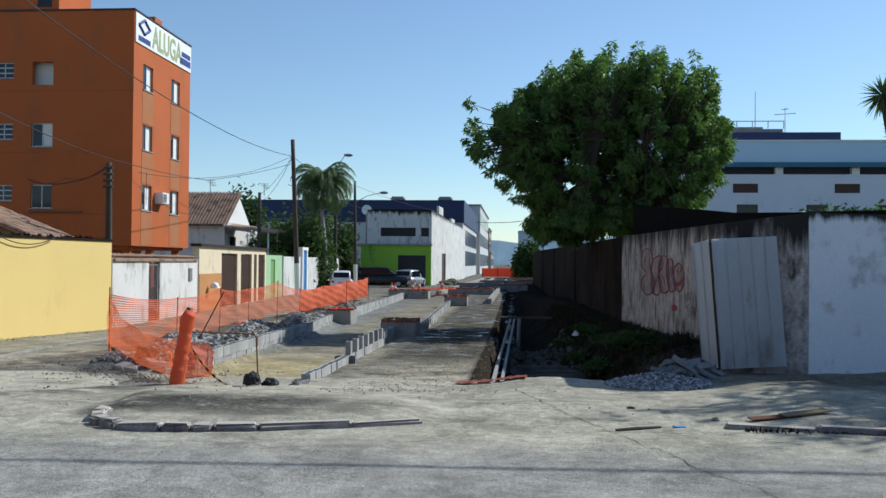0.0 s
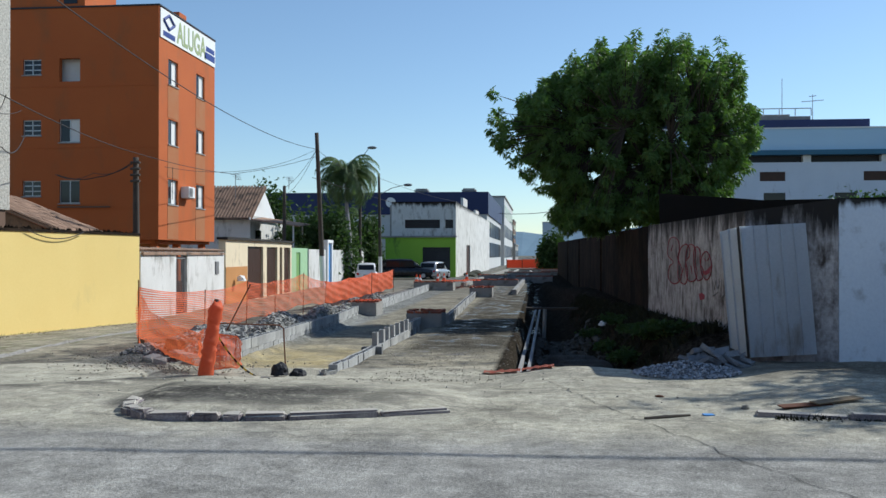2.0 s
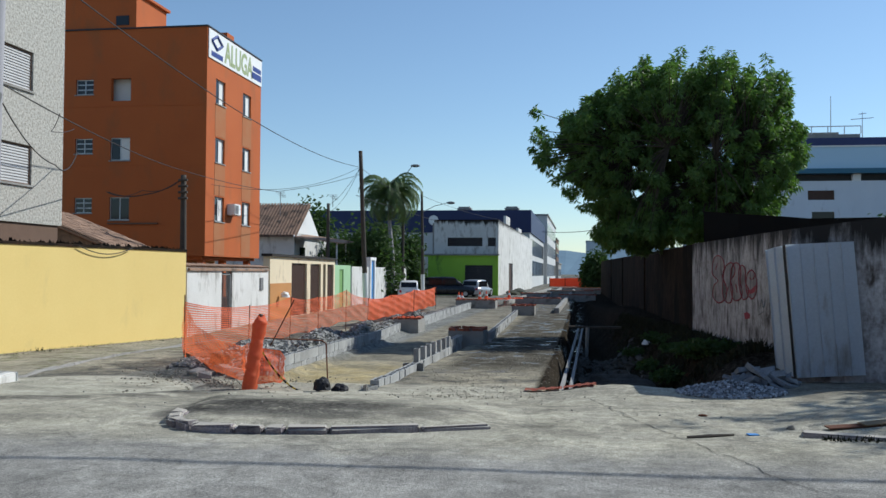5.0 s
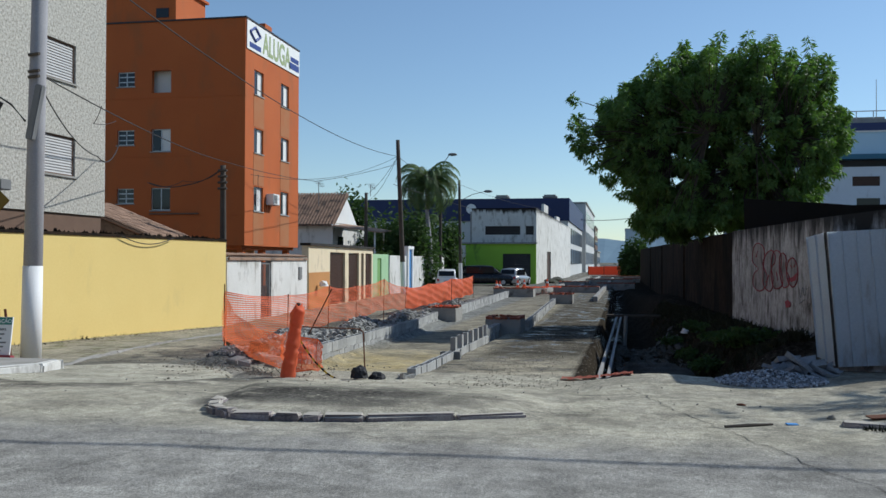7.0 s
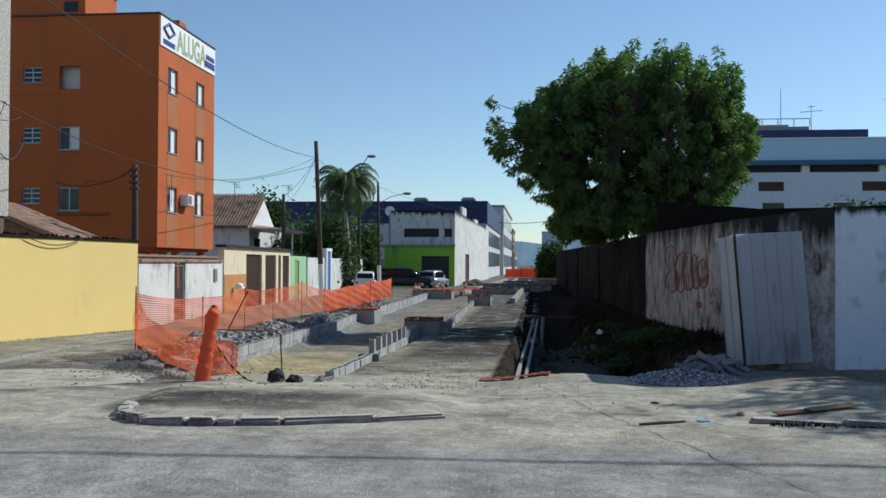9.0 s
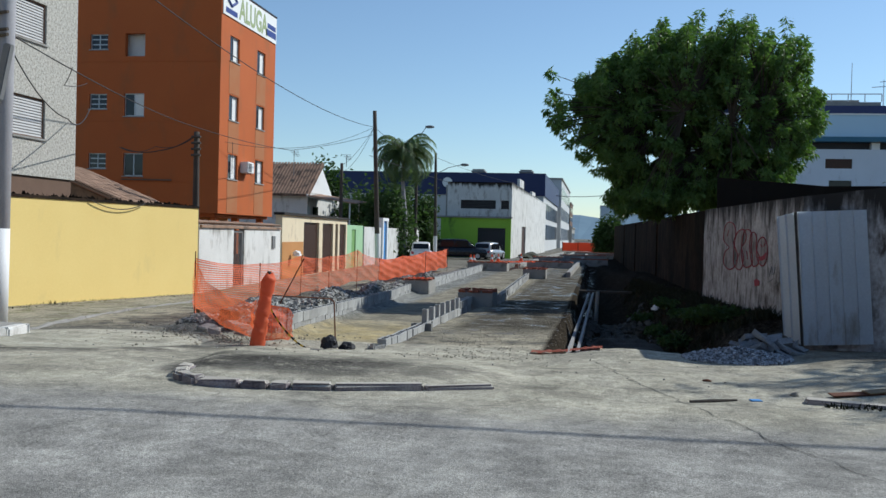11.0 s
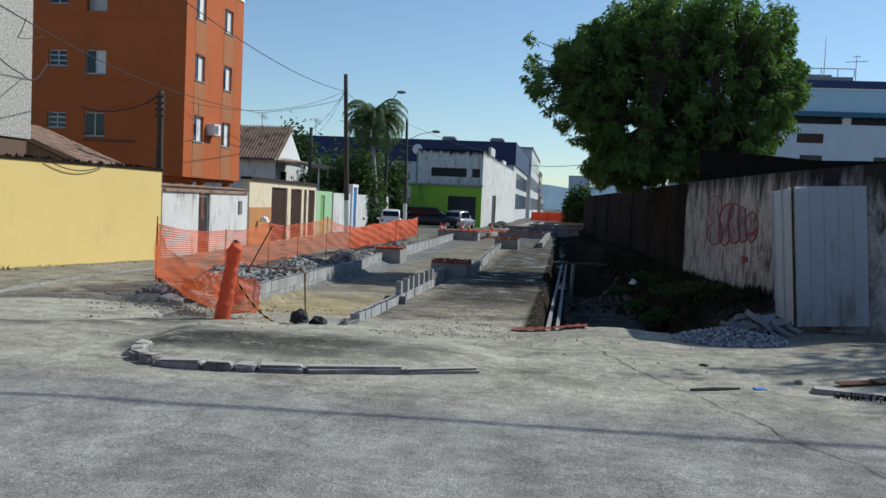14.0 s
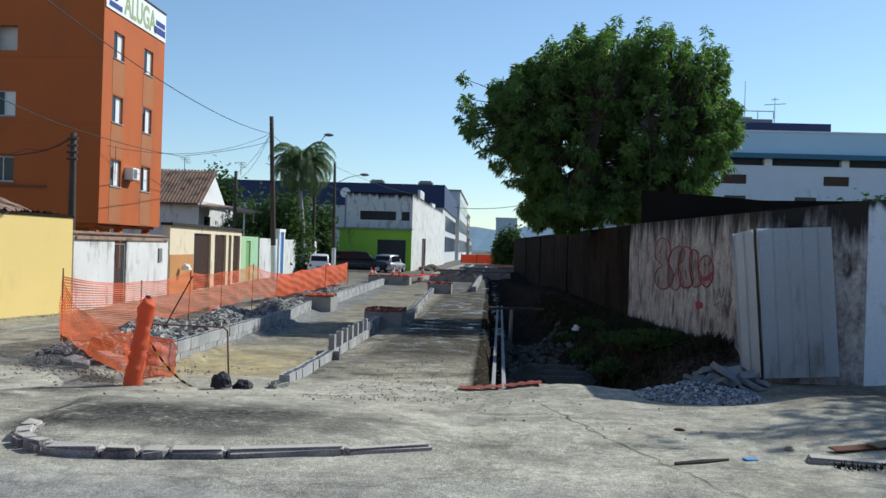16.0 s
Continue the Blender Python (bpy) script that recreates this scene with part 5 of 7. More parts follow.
shrub("tree", (-15.0, 76, -0.45), (1.7, 1.6, 3.4), 9000, "dark leafy tree beside the workshop", "tree", leaf=0.36, seed=14)
shrub("bush", (-15.8, 60, -0.45), (1.3, 1.5, 1.7), 3000, "light green bush behind the garden walls", "bush", leaf_far, leaf=0.2, seed=15)
shrub("tree", (1.35, 118, -0.45), (1.55, 1.6, 3.3), 3600, "dark round street tree far along the street", "tree", leaf=0.5, seed=16)
shrub("tree", (-11, 262, -0.45), (3, 4, 6), 2500, "dark tree far along the street", "tree", leaf=0.9, seed=17)
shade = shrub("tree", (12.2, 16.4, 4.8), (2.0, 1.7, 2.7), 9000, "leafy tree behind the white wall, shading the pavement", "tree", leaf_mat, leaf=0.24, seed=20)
bm = BM()
chain(bm, [Vector((12.4, 17.4, -0.5)), Vector((12.35, 17.2, 2.4)), Vector((12.2, 16.4, 5.0))], [0.2, 0.16, 0.1], 9)
part("trunk", bm, bark, shade, local=False)
shrub("bush", (7.1, 18.0, 2.2), (1.5, 1.0, 0.42), 4200, "bushy creeper growing over the shed roof", "bush", leaf_mat, leaf=0.12, seed=18)
shrub("bush", (9.2, 18.8, 2.2), (1.45, 1.0, 0.5), 3600, "bushy creeper growing over the shed roof", "bush", leaf_mat, leaf=0.12, seed=19)


def yucca():
    ob = thing("yucca", (7.7, 19.4, -0.5), "dark spiky yucca with several rosettes above the wall", "yucca")
    rng = random.Random(8)
    for hx, hz in ((0.0, 5.15), (0.62, 5.65), (0.5, 4.35), (0.8, 3.7), (1.4, 5.2), (1.9, 4.6), (2.3, 5.5), (1.3, 4.2), (1.6, 6.2), (2.0, 6.8), (2.4, 6.3), (2.9, 6.9), (3.2, 6.0), (1.9, 5.7), (2.7, 5.6)):
        top = Vector((7.42 + hx, 19.0 + hx * 0.45, hz))
        bm = BM()
        chain(bm, [Vector((8.1, 19.5, -0.5)), Vector((8.1, 19.5, 2.6)), top], [0.14, 0.1, 0.06], 7)
        part("stem", bm, bark, ob, local=False)
        bm = BM()
        for k in range(85):
            a, e = rng.uniform(0, math.tau), rng.uniform(-1.2, 1.4)
            d = Vector((math.cos(a) * math.cos(e), math.sin(a) * math.cos(e), math.sin(e)))
            L = rng.uniform(0.36, 0.54)
            s = d.cross(Vector((0.3, 0.2, 1))).normalized() * 0.028
            mid = top + d * L * 0.4
            bm.faces.new([bm.verts.new(q) for q in (top, mid + s, top + d * L - Vector((0, 0, 0.05)), mid - s)])
        part("rosette", bm, palm_mat, ob, local=False)


yucca()


def grass(name, pts, h, label, seed, material=grass_mat, w=0.012):
    rng = np.random.default_rng(seed)
    p = np.array(pts)
    n = len(p)
    a = rng.uniform(0, math.tau, n)
    H = h * rng.uniform(0.4, 1.2, n) * np.array([0.75 + 1.3 * noise.noise(Vector((q[0] * 1.6, q[1] * 1.1, 0))) for q in p])
    lean = rng.normal(0, 0.4, (n, 2)) * H[:, None]
    s = np.stack([np.cos(a), np.sin(a), 0 * a], 1) * w
    tip = p + np.concatenate([lean, H[:, None]], 1)
    v, e, f = bent(np.stack([p - s, p + s, tip], 1))
    me = bpy.data.meshes.new(name)
    me.from_pydata(v, e, f)
    me.materials.append(material)
    return tagged(new(name, me), label, "grass", kind="stuff")


rg = np.random.default_rng(21)
gx = rg.uniform(1.0, 3.1, 22000)
gy = 14.9 + 22 * rg.uniform(0, 1, 22000) ** 1.3
keep = (gx < 2.9 - 0.06 * (gy - 14.64) + 0.12 * rg.uniform(-1, 1, 22000)) & (gx > 2.5 - 0.7 * (gy - 14.7) + 0.3 * rg.uniform(-1, 1, 22000)) & (gx > 1.0 + 0.5 * rg.uniform(0, 1, 22000))
gx, gy = gx[keep], gy[keep]
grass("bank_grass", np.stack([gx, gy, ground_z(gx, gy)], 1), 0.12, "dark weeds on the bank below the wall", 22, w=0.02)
gx = np.concatenate([rg.uniform(2.3, 6.5, 500), rg.uniform(-13.4, -12.3, 900)])
gy = np.concatenate([9.28 + rg.normal(0, 0.05, 500), rg.uniform(14, 26, 900)])
gx[500:] += -0.05 + 0.1 * (gy[500:] - 18) * 0.9
grass("edge_grass", np.stack([gx, gy, ground_z(gx, gy) + 0.01], 1), 0.05, "short weeds along the kerb and the yellow wall", 23)


# ---- kerbs ----
def stone(bm, m, L, W, H, rng):
    vs = box(bm, -L / 2, L / 2, -W / 2, W / 2, -0.1, H)
    bmesh.ops.bevel(bm, geom=list({e for v in vs for e in v.link_edges}), offset=0.02, segments=2, affect="EDGES")
    for v in bm.verts:
        v.co += Vector((rng.uniform(-1, 1), rng.uniform(-1, 1), rng.uniform(-1, 1))) * 0.012
    bm.transform(m)


def kerb_line(name, pts, lens, W, H, material, label, seed):
    ob = thing(name, (*pts[0], 0), label, "kerb", kind="structure")
    rng = random.Random(seed)
    segs = [(Vector(pts[k]), Vector(pts[k + 1])) for k in range(len(pts) - 1)]
    total = sum((b - a).length for a, b in segs)

    def at(s):
        for a, b in segs:
            l_ = (b - a).length
            if s <= l_:
                return a.lerp(b, s / l_)
            s -= l_
        return segs[-1][1]
    s = 0.0
    k = 0
    while s < total - 0.1:
        L = min(lens[k % len(lens)], total - s)
        a, b = at(s), at(min(total, s + L))
        mid = (a + b) / 2
        ang = math.degrees(math.atan2(b.y - a.y, b.x - a.x))
        bm = BM()
        m = pose(mid.x, mid.y, float(ground_z(mid.x, mid.y)), rng.uniform(-2, 2), rng.uniform(-1.5, 1.5), ang + rng.uniform(-2, 2))
        stone(bm, m, (b - a).length - 0.02, W, H * rng.uniform(0.85, 1.12) * min(1.0, 0.5 + 0.3 * (s + L / 2)), rng)
        part("kerbstone", bm, material, ob, local=False)
        s += L
        k += 1
    return ob


kerb_line("kerb_tongue", [(-0.95, 9.36), (-1.66, 9.06), (-2.4, 8.83), (-3.12, 8.66), (-3.66, 8.62), (-3.96, 8.72), (-4.2, 8.92), (-4.36, 9.18), (-4.38, 9.5)], (0.74, 0.92, 0.43, 0.21, 0.29, 0.48, 0.24, 0.26, 0.3), 0.16, 0.078, stone_mat, "rough grey kerbstones round a tongue of pavement", 5)
kerb_line("kerb_right", [(2.15, 9.47), (2.7, 9.37), (9.0, 9.2)], (0.9, 0.8), 0.16, 0.07, stone_mat, "dark worn kerbstones at the pavement edge", 6)
kerb_line("kerb_white", [(-15.0, 11.55), (-9.9, 11.6), (-8.9, 11.75), (-8.75, 12.3), (-8.95, 13.2)], (0.8, 0.7), 0.18, 0.13, white_paint, "whitewashed kerb of the street corner", 7)
kerb_line("kerb_left", [(-9.1, 13.3), (-9.6, 15.0), (-10.3, 19), (-10.6, 26)], (0.8,), 0.12, 0.03, concrete, "low worn kerb of the pavement beside the yellow wall", 8)
bm = BM()
box(bm, -15, -9.0, 11.68, 13.2, -0.3, 0.0)
solo("pavement_corner", bm, concrete, "concrete pavement at the street corner", "pavement", kind="structure")


# ---- block rows, catch basins and rails in the street ----
def block_mesh():
    bm = BM()
    L, W, H, w = 0.39, 0.14, 0.19, 0.028
    bmx = lambda *a: box(bm, *a)
    bmx(-L / 2, L / 2, -W / 2, -W / 2 + w, 0, H)
    bmx(-L / 2, L / 2, W / 2 - w, W / 2, 0, H)
    for x in (-L / 2, -w / 2, L / 2 - w):
        bmx(x, x + w, -W / 2 + w, W / 2 - w, 0, H)
    return mesh_of("block", bm, block_mat)


BLOCK = block_mesh()


def block_row(x0, y0, x1, y1, courses, label, lift=-0.10, uneven=0.0, seed=1, upright=None):
    ob = thing("block_wall", (x0, y0, float(prof(y0)) + lift), label, "block wall", "low block walls in the street")
    d = Vector((x1 - x0, y1 - y0))
    n = int(d.length / 0.4)
    ang = math.degrees(math.atan2(d.y, d.x))
    rng = random.Random(seed)
    for k in range(n):
        for c in range(courses(k, n)):
            u = (k + 0.5 + (0.5 if c % 2 else 0)) / n
            if u > 1:
                continue
            p = Vector((x0, y0)) + d * u
            o = new("block", BLOCK)
            o.parent = ob
            z = prof(p.y) + lift + c * 0.195
            up = upright and c == 1
            if up and k % 2:
                continue
            m = pose(p.x + rng.uniform(-1, 1) * 0.012, p.y, z, 0, 0, ang + rng.uniform(-1.5, 1.5))
            if up:
                m = m @ Matrix.Diagonal((0.5, 0.72, 1.3, 1))
            o.matrix_basis = ob.matrix_basis.inverted() @ m
    return ob


block_row(-5.45, 15.0, -6.35, 31.0, lambda k, n: 2, "long low wall of grey hollow concrete blocks", seed=1)
block_row(-6.35, 33.4, -6.7, 54.0, lambda k, n: 2, "low grey concrete block wall further along the street", seed=2)
block_row(-3.12, 13.45, -3.18, 17.0, lambda k, n: 1, "single course of grey concrete blocks", seed=3, lift=-0.06)
block_row(-3.18, 17.0, -3.3, 22.2, lambda k, n: 2, "unfinished block wall with gaps in its top course", seed=4, upright=True, lift=-0.06)
block_row(-3.3, 22.2, -3.4, 25.2, lambda k, n: 2, "low grey block wall running up to a catch basin", seed=6)
block_row(-2.75, 26.7, -3.15, 43.8, lambda k, n: 2, "low grey concrete block wall in the middle of the street", seed=5)


def basin(x0, x1, y0, y1, h, label, top=brick_red):
    z = prof((y0 + y1) / 2) - 0.12
    ob = thing("catch_basin", (x0, y0, z), label, "catch basin", "catch basins in the street")
    t = 0.14
    for a in ((x0, x1, y0, y0 + t), (x0, x1, y1 - t, y1), (x0, x0 + t, y0 + t, y1 - t), (x1 - t, x1, y0 + t, y1 - t)):
        bm = BM()
        box(bm, *a, z, z + h, bevel=0.01)
        part("side", bm, concrete, ob, local=False)
    rng = random.Random(int(y0 * 10))
    bmb = BM()
    box(bmb, -0.1, 0.1, -0.05, 0.05, 0, 0.06)
    me = mesh_of("brick", bmb, top)
    for side in range(4):
        L = (x1 - x0) if side < 2 else (y1 - y0)
        for k in range(int(L / 0.22)):
            u = 0.11 + k * 0.22
            o = new("brick", me)
            o.parent = ob
            p = (x0 + u, (y0 + 0.07, y1 - 0.07)[side]) if side < 2 else ((x0 + 0.07, x1 - 0.07)[side - 2], y0 + u)
            o.matrix_basis = ob.matrix_basis.inverted() @ pose(p[0] + rng.uniform(-0.04, 0.04), p[1] + rng.uniform(-0.04, 0.04), z + h + rng.uniform(0, 0.012), rng.uniform(-9, 9), rng.uniform(-9, 9), (0 if side < 2 else 90) + rng.uniform(-28, 28))


basin(-3.75, -2.75, 25.3, 26.5, 0.52, "square concrete catch basin topped with red bricks")
basin(-6.7, -5.75, 31.6, 33.0, 0.5, "square concrete catch basin beside the block wall")
basin(-3.4, -2.3, 44.0, 45.3, 0.58, "concrete catch basin further along the street")
basin(-7.6, -5.2, 54.5, 56.0, 0.5, "brick-topped catch basin far along the street")
for k, (x, y, w, d_) in enumerate(((-4.4, 60, 3.0, 1.2), (-1.8, 70, 2.8, 1.4), (-5.0, 74, 2.4, 1.4), (-3.0, 86, 4.0, 1.2), (0.2, 92, 1.6, 1.2), (-2.2, 104, 5, 1.6))):
    basin(x, x + w, y, y + d_, 0.5, "low concrete basin walls in the dug-up street")
for k, (x, y) in enumerate(((-0.42, 14.1), (-0.25, 14.1))):
    bm = BM()
    box(bm, -0.032, 0.032, 0, 26, 0, 0.10, pose(x, y, -0.61, -0.35, 0, -0.6))
    solo("beam", bm, rail_mat, "long pale beam lying along the trench", "beam", "beams along the trench")
bm = BM()
box(bm, -0.5, 1.4, 33.0, 33.3, -0.36, -0.29)
solo("cross_beam", bm, pole_wood, "dark beam laid across the trench", "beam")
bm = BM()
tube(bm, (0.12, 28.2, -1.15), (0.16, 28.2, -0.05), 0.06)
solo("stake", bm, concrete, "short pale stake in the trench", "stake")
for k, (x, y, r) in enumerate(((0.75, 17.6, 0.26), (0.85, 18.4, 0.26), (0.65, 19.3, 0.26))):
    bm = BM()
    z = float(ground_z(x, y))
    n = 20
    o_, i_ = [], []
    for kk in range(n):
        a = kk * math.tau / n
        for yy, lst in ((0, o_), (0.0, i_)):
            q = r if lst is o_ else r - 0.045
            lst.append([bm.verts.new((x + q * math.cos(a) + e * 0.75, y + e * 0.1, z + r + q * math.sin(a))) for e in (-0.5, 0.5)])
    for kk in range(n):
        j = (kk + 1) % n
        bm.faces.new((o_[kk][0], o_[j][0], o_[j][1], o_[kk][1]))
        bm.faces.new((i_[kk][1], i_[j][1], i_[j][0], i_[kk][0]))
        for e in (0, 1):
            bm.faces.new((o_[kk][e], i_[kk][e], i_[j][e], o_[j][e]))
    solo("drain_pipe", bm, pipe_mat, "grey concrete drain pipe lying in the trench", "pipe", "pipes in the trench")


# ---- orange safety net ----
def net(ob, P, tops, bots, cell, seed, w=0.5, sag=0.0):
    """Strands of net between posts; P plan points, tops and bots heights at them."""
    rng = random.Random(seed)
    P = [Vector(p) for p in P]
    rows = []
    step = cell * 2.0
    for k in range(len(P) - 1):
        L = (P[k + 1] - P[k]).length
        n = max(2, int(L / step))
        for j in range(n if k < len(P) - 2 else n + 1):
            t = j / n
            p = P[k].lerp(P[k + 1], t)
            s = 4 * t * (1 - t)
            b = bots[k] + (bots[k + 1] - bots[k]) * t + 0.03 * math.sin(p.y * 2.1 + k)
            h = tops[k] + (tops[k + 1] - tops[k]) * t - sag * s
            wob = 0.05 * math.sin(p.y * 1.7) + 0.03 * math.sin(p.y * 4.1 + 1)
            rows.append((p, b, h, wob, s))
    nr = int(1.05 / cell)
    verts, faces = [], []
    nrm = [None] * len(rows)
    for i in range(len(rows)):
        a, c = rows[max(0, i - 1)][0], rows[min(len(rows) - 1, i + 1)][0]
        d = (c - a).normalized()
        nrm[i] = Vector((d.y, -d.x))

    def at(i, v):
        p, b, h, wob, s = rows[i]
        off = wob * math.sin(math.pi * v) + 0.08 * s * math.sin(math.pi * v) + 0.012 * math.sin(v * 19 + i * 0.31)
        q = p + nrm[i] * off
        return (q.x, q.y, b + (h - b) * v)
    hw = cell * w * 0.5
    for r in range(nr + 1):
        v = r / nr
        dv = hw / 1.05 * (1.8 if r in (0, nr) else 1)
        base = len(verts)
        for i in range(len(rows)):
            verts += [at(i, max(0, v - dv)), at(i, min(1, v + dv))]
        for i in range(len(rows) - 1):
            q = base + 2 * i
            faces.append((q, q + 2, q + 3, q + 1))
    for i in range(0, len(rows) - 1):
        base = len(verts)
        for r in range(9):
            a = Vector(at(i, r / 8))
            c = Vector(at(min(i + 1, len(rows) - 1), r / 8))
            d = (c - a).normalized() * hw * 0.45
            verts += [tuple(a - d), tuple(a + d)]
        for r in range(8):
            q = base + 2 * r
            faces.append((q, q + 1, q + 3, q + 2))
    me = bpy.data.meshes.new("netting")
    me.from_pydata(verts, [], faces)
    me.materials.append(net_mat)
    me.transform(ob.matrix_basis.inverted())
    o = new("netting", me)
    o.parent = ob
    return tagged(o, kind="stuff")


def net_post(ob, p, z0, z1, lean=(0, 0), r=0.012, material=rust):
    bm = BM()
    tube(bm, (p[0], p[1], z0), (p[0] + lean[0], p[1] + lean[1], z1), r, n=7)
    part("post", bm, material, ob, local=False)


nf = thing("safety_fence", (-8.0, 17.4, -0.3), "orange plastic safety net fence on thin rods along the works", "safety fence")
FP = [(-8.0, 17.4), (-7.7, 20.2), (-7.7, 23.2), (-7.75, 26.0), (-8.1, 30.5), (-8.1, 33.7), (-8.1, 38.0), (-8.1, 43.3), (-8.15, 50.2)]
FT = [0.98, 0.80, 0.93, 0.86, 0.98, 0.62, 0.64, 0.76, 0.80]
FB = [-0.2, -0.12, -0.08, -0.10, -0.08, -0.24, -0.27, -0.27, -0.22]
net(nf, FP[:6], FT[:6], FB[:6], 0.045, 1, 0.5, sag=0.07)
net(nf, FP[5:], FT[5:], FB[5:], 0.05, 4, 0.9, sag=0.09)
for i, p in enumerate(FP):
    net_post(nf, p, prof(p[1]), FT[i] + (0.14 if i == 0 else 0.02), (0.02 * (i % 3), 0))
nf2 = thing("safety_net", (-4.83, 12.74, -0.12), "orange safety net sagging from a rod to a wrapped post", "safety fence")
net(nf2, [(-8.0, 17.4), (-7.2, 16.1), (-6.1, 14.6), (-5.1, 13.15), (-4.86, 12.78)], [0.96, 0.60, 0.44, 0.46, 0.56], [-0.22, -0.16, -0.12, -0.02, 0.08], 0.04, 2, 0.5)
net(nf2, [(-4.84, 12.8), (-4.5, 13.1), (-4.45, 13.2)], [0.5, 0.42, 0.3], [-0.1, -0.06, -0.0], 0.04, 3, 0.75)
# rolled net round the post
bm = BM()
rng = random.Random(9)
prev = None
for k in range(26):
    t = k / 25
    c = Vector((-4.85 + 0.16 * t, 12.74 + 0.05 * t, -0.14 + 1.08 * t))
    r = 0.112 - 0.022 * t + 0.007 * math.sin(k * 1.7) + (0.012 if 0.8 < t < 0.93 else 0) + rng.uniform(-0.006, 0.006)
    if t > 0.96:
        r *= 0.6
    ring = [bm.verts.new(c + Vector((math.cos(a) * r * (1 + 0.12 * math.sin(3 * a + k)), math.sin(a) * r, 0.03 * math.sin(a * 2 + k)))) for a in [j * math.tau / 14 for j in range(14)]]
    if prev:
        for j in range(14):
            bm.faces.new((prev[j], prev[(j + 1) % 14], ring[(j + 1) % 14], ring[j]))
    prev = ring
bm.faces.new(prev)
part("rolled_net", bm, net_mat, nf2, "roll of orange net wound round the post", smooth=True, local=False)
bm = BM()
tube(bm, (-4.8, 12.75, -0.14), (-4.7, 12.8, 0.98), 0.03)
part("post", bm, pole_wood, nf2, local=False)
# barrier frame of bent rod, with a dark bag beside it
rod = thing("rod_barrier", (-3.95, 13.6, -0.16), "thin bent steel rod standing in the sand", "steel rod")
bm = BM()
chain(bm, [Vector((-4.7, 12.9, 0.62)), Vector((-3.98, 13.55, 0.55)), Vector((-3.93, 13.6, 0.5)), Vector((-3.9, 13.62, -0.16))], [0.011] * 4, 6)
part("bar", bm, rust, rod, local=False)
bm = BM()
tube(bm, (-6.6, 18.4, -0.1), (-5.95, 18.2, 1.02), 0.013)
solo("leaning_post", bm, rust, "thin rusty rod leaning in the net", "post")


def lump(name, at, size, material, label, category, seed, n=3, group="", kind=""):
    bm = BM()
    bmesh.ops.create_icosphere(bm, subdivisions=n, radius=1.0)
    for v in bm.verts:
        d = v.co.copy()
        k = 1 + 0.35 * noise.noise(d * 1.6 + Vector((seed, 0, 0))) + 0.15 * noise.noise(d * 4 + Vector((0, seed, 0)))
        v.co = Vector((d.x * size[0], d.y * size[1], max(-0.3, d.z) * size[2])) * k
    bm.transform(Matrix.Translation(at))
    return solo(name, bm, material, label, category, group, kind, smooth=False)


lump("rubbish_bag", (-3.75, 12.75, -0.06), (0.14, 0.11, 0.13), plastic_black, "torn black plastic bag on the ground", "rubbish bag", 3)
lump("rubbish_bag", (-3.5, 12.85, -0.1), (0.11, 0.1, 0.08), plastic_black, "small crumpled black plastic bag on the ground", "rubbish bag", 5)
lump("rubbish_bag", (-12.72, 37.7, 0.55), (0.2, 0.2, 0.18), board_white, "white plastic bag hung beside the slatted gates", "rubbish bag", 6)
lump("plastic_bag", (1.64, 24.0, float(ground_z(1.64, 24.0)) + 0.12), (0.11, 0.1, 0.1), board_white, "pale plastic bag lying in the weeds", "plastic bag", 8)


# ---- rubble, gravel and litter ----
def chips(name, centres, smin, smax, material, label, category, seed, flat=0.6):
    rng = np.random.default_rng(seed)
    corners = np.array([(-1, -1, -1), (1, -1, -1), (1, 1, -1), (-1, 1, -1), (-1, -1, 1), (1, -1, 1), (1, 1, 1), (-1, 1, 1)], float)
    F = np.array([(0, 3, 2, 1), (4, 5, 6, 7), (0, 1, 5, 4), (1, 2, 6, 5), (2, 3, 7, 6), (3, 0, 4, 7)])
    V, Fs = [], []
    for k, c in enumerate(centres):
        s = rng.uniform(smin, smax) * np.array([1, rng.uniform(0.6, 1), flat * rng.uniform(0.6, 1.2)])
        p = corners * (1 + rng.uniform(-0.3, 0.25, (8, 3))) * s
        e = Euler(rng.uniform(-0.6, 0.6, 2).tolist() + [rng.uniform(0, 6.28)])
        p = p @ np.array(e.to_matrix()).T + c
        V.append(p)
        Fs.append(F + 8 * k)
    me = bpy.data.meshes.new(name)
    me.from_pydata(np.concatenate(V).tolist(), [], np.concatenate(Fs).tolist())
    me.materials.append(material)
    return tagged(new(name, me), label, category, kind="stuff")


rr = np.random.default_rng(31)
n = 4600
a, q = rr.uniform(0, math.tau, n), np.sqrt(rr.uniform(0, 1, n))
gx, gy = 1.98 + 0.72 * q * np.cos(a), 12.7 + 0.55 * q * np.sin(a)
chips("gravel_heap", np.stack([gx, gy, ground_z(gx, gy) + 0.16 * np.maximum(0, 1 - q ** 1.5) * rr.uniform(0.3, 1, n) + 0.01], 1), 0.008, 0.021, gravel_mat, "small heap of grey gravel at the edge of the trench", "gravel", 32, 0.8)
n = 26
a, q = rr.uniform(0, math.tau, n), np.sqrt(rr.uniform(0, 1, n))
gx, gy = 2.4 + 0.5 * q * np.cos(a), 13.35 + 0.35 * q * np.sin(a)
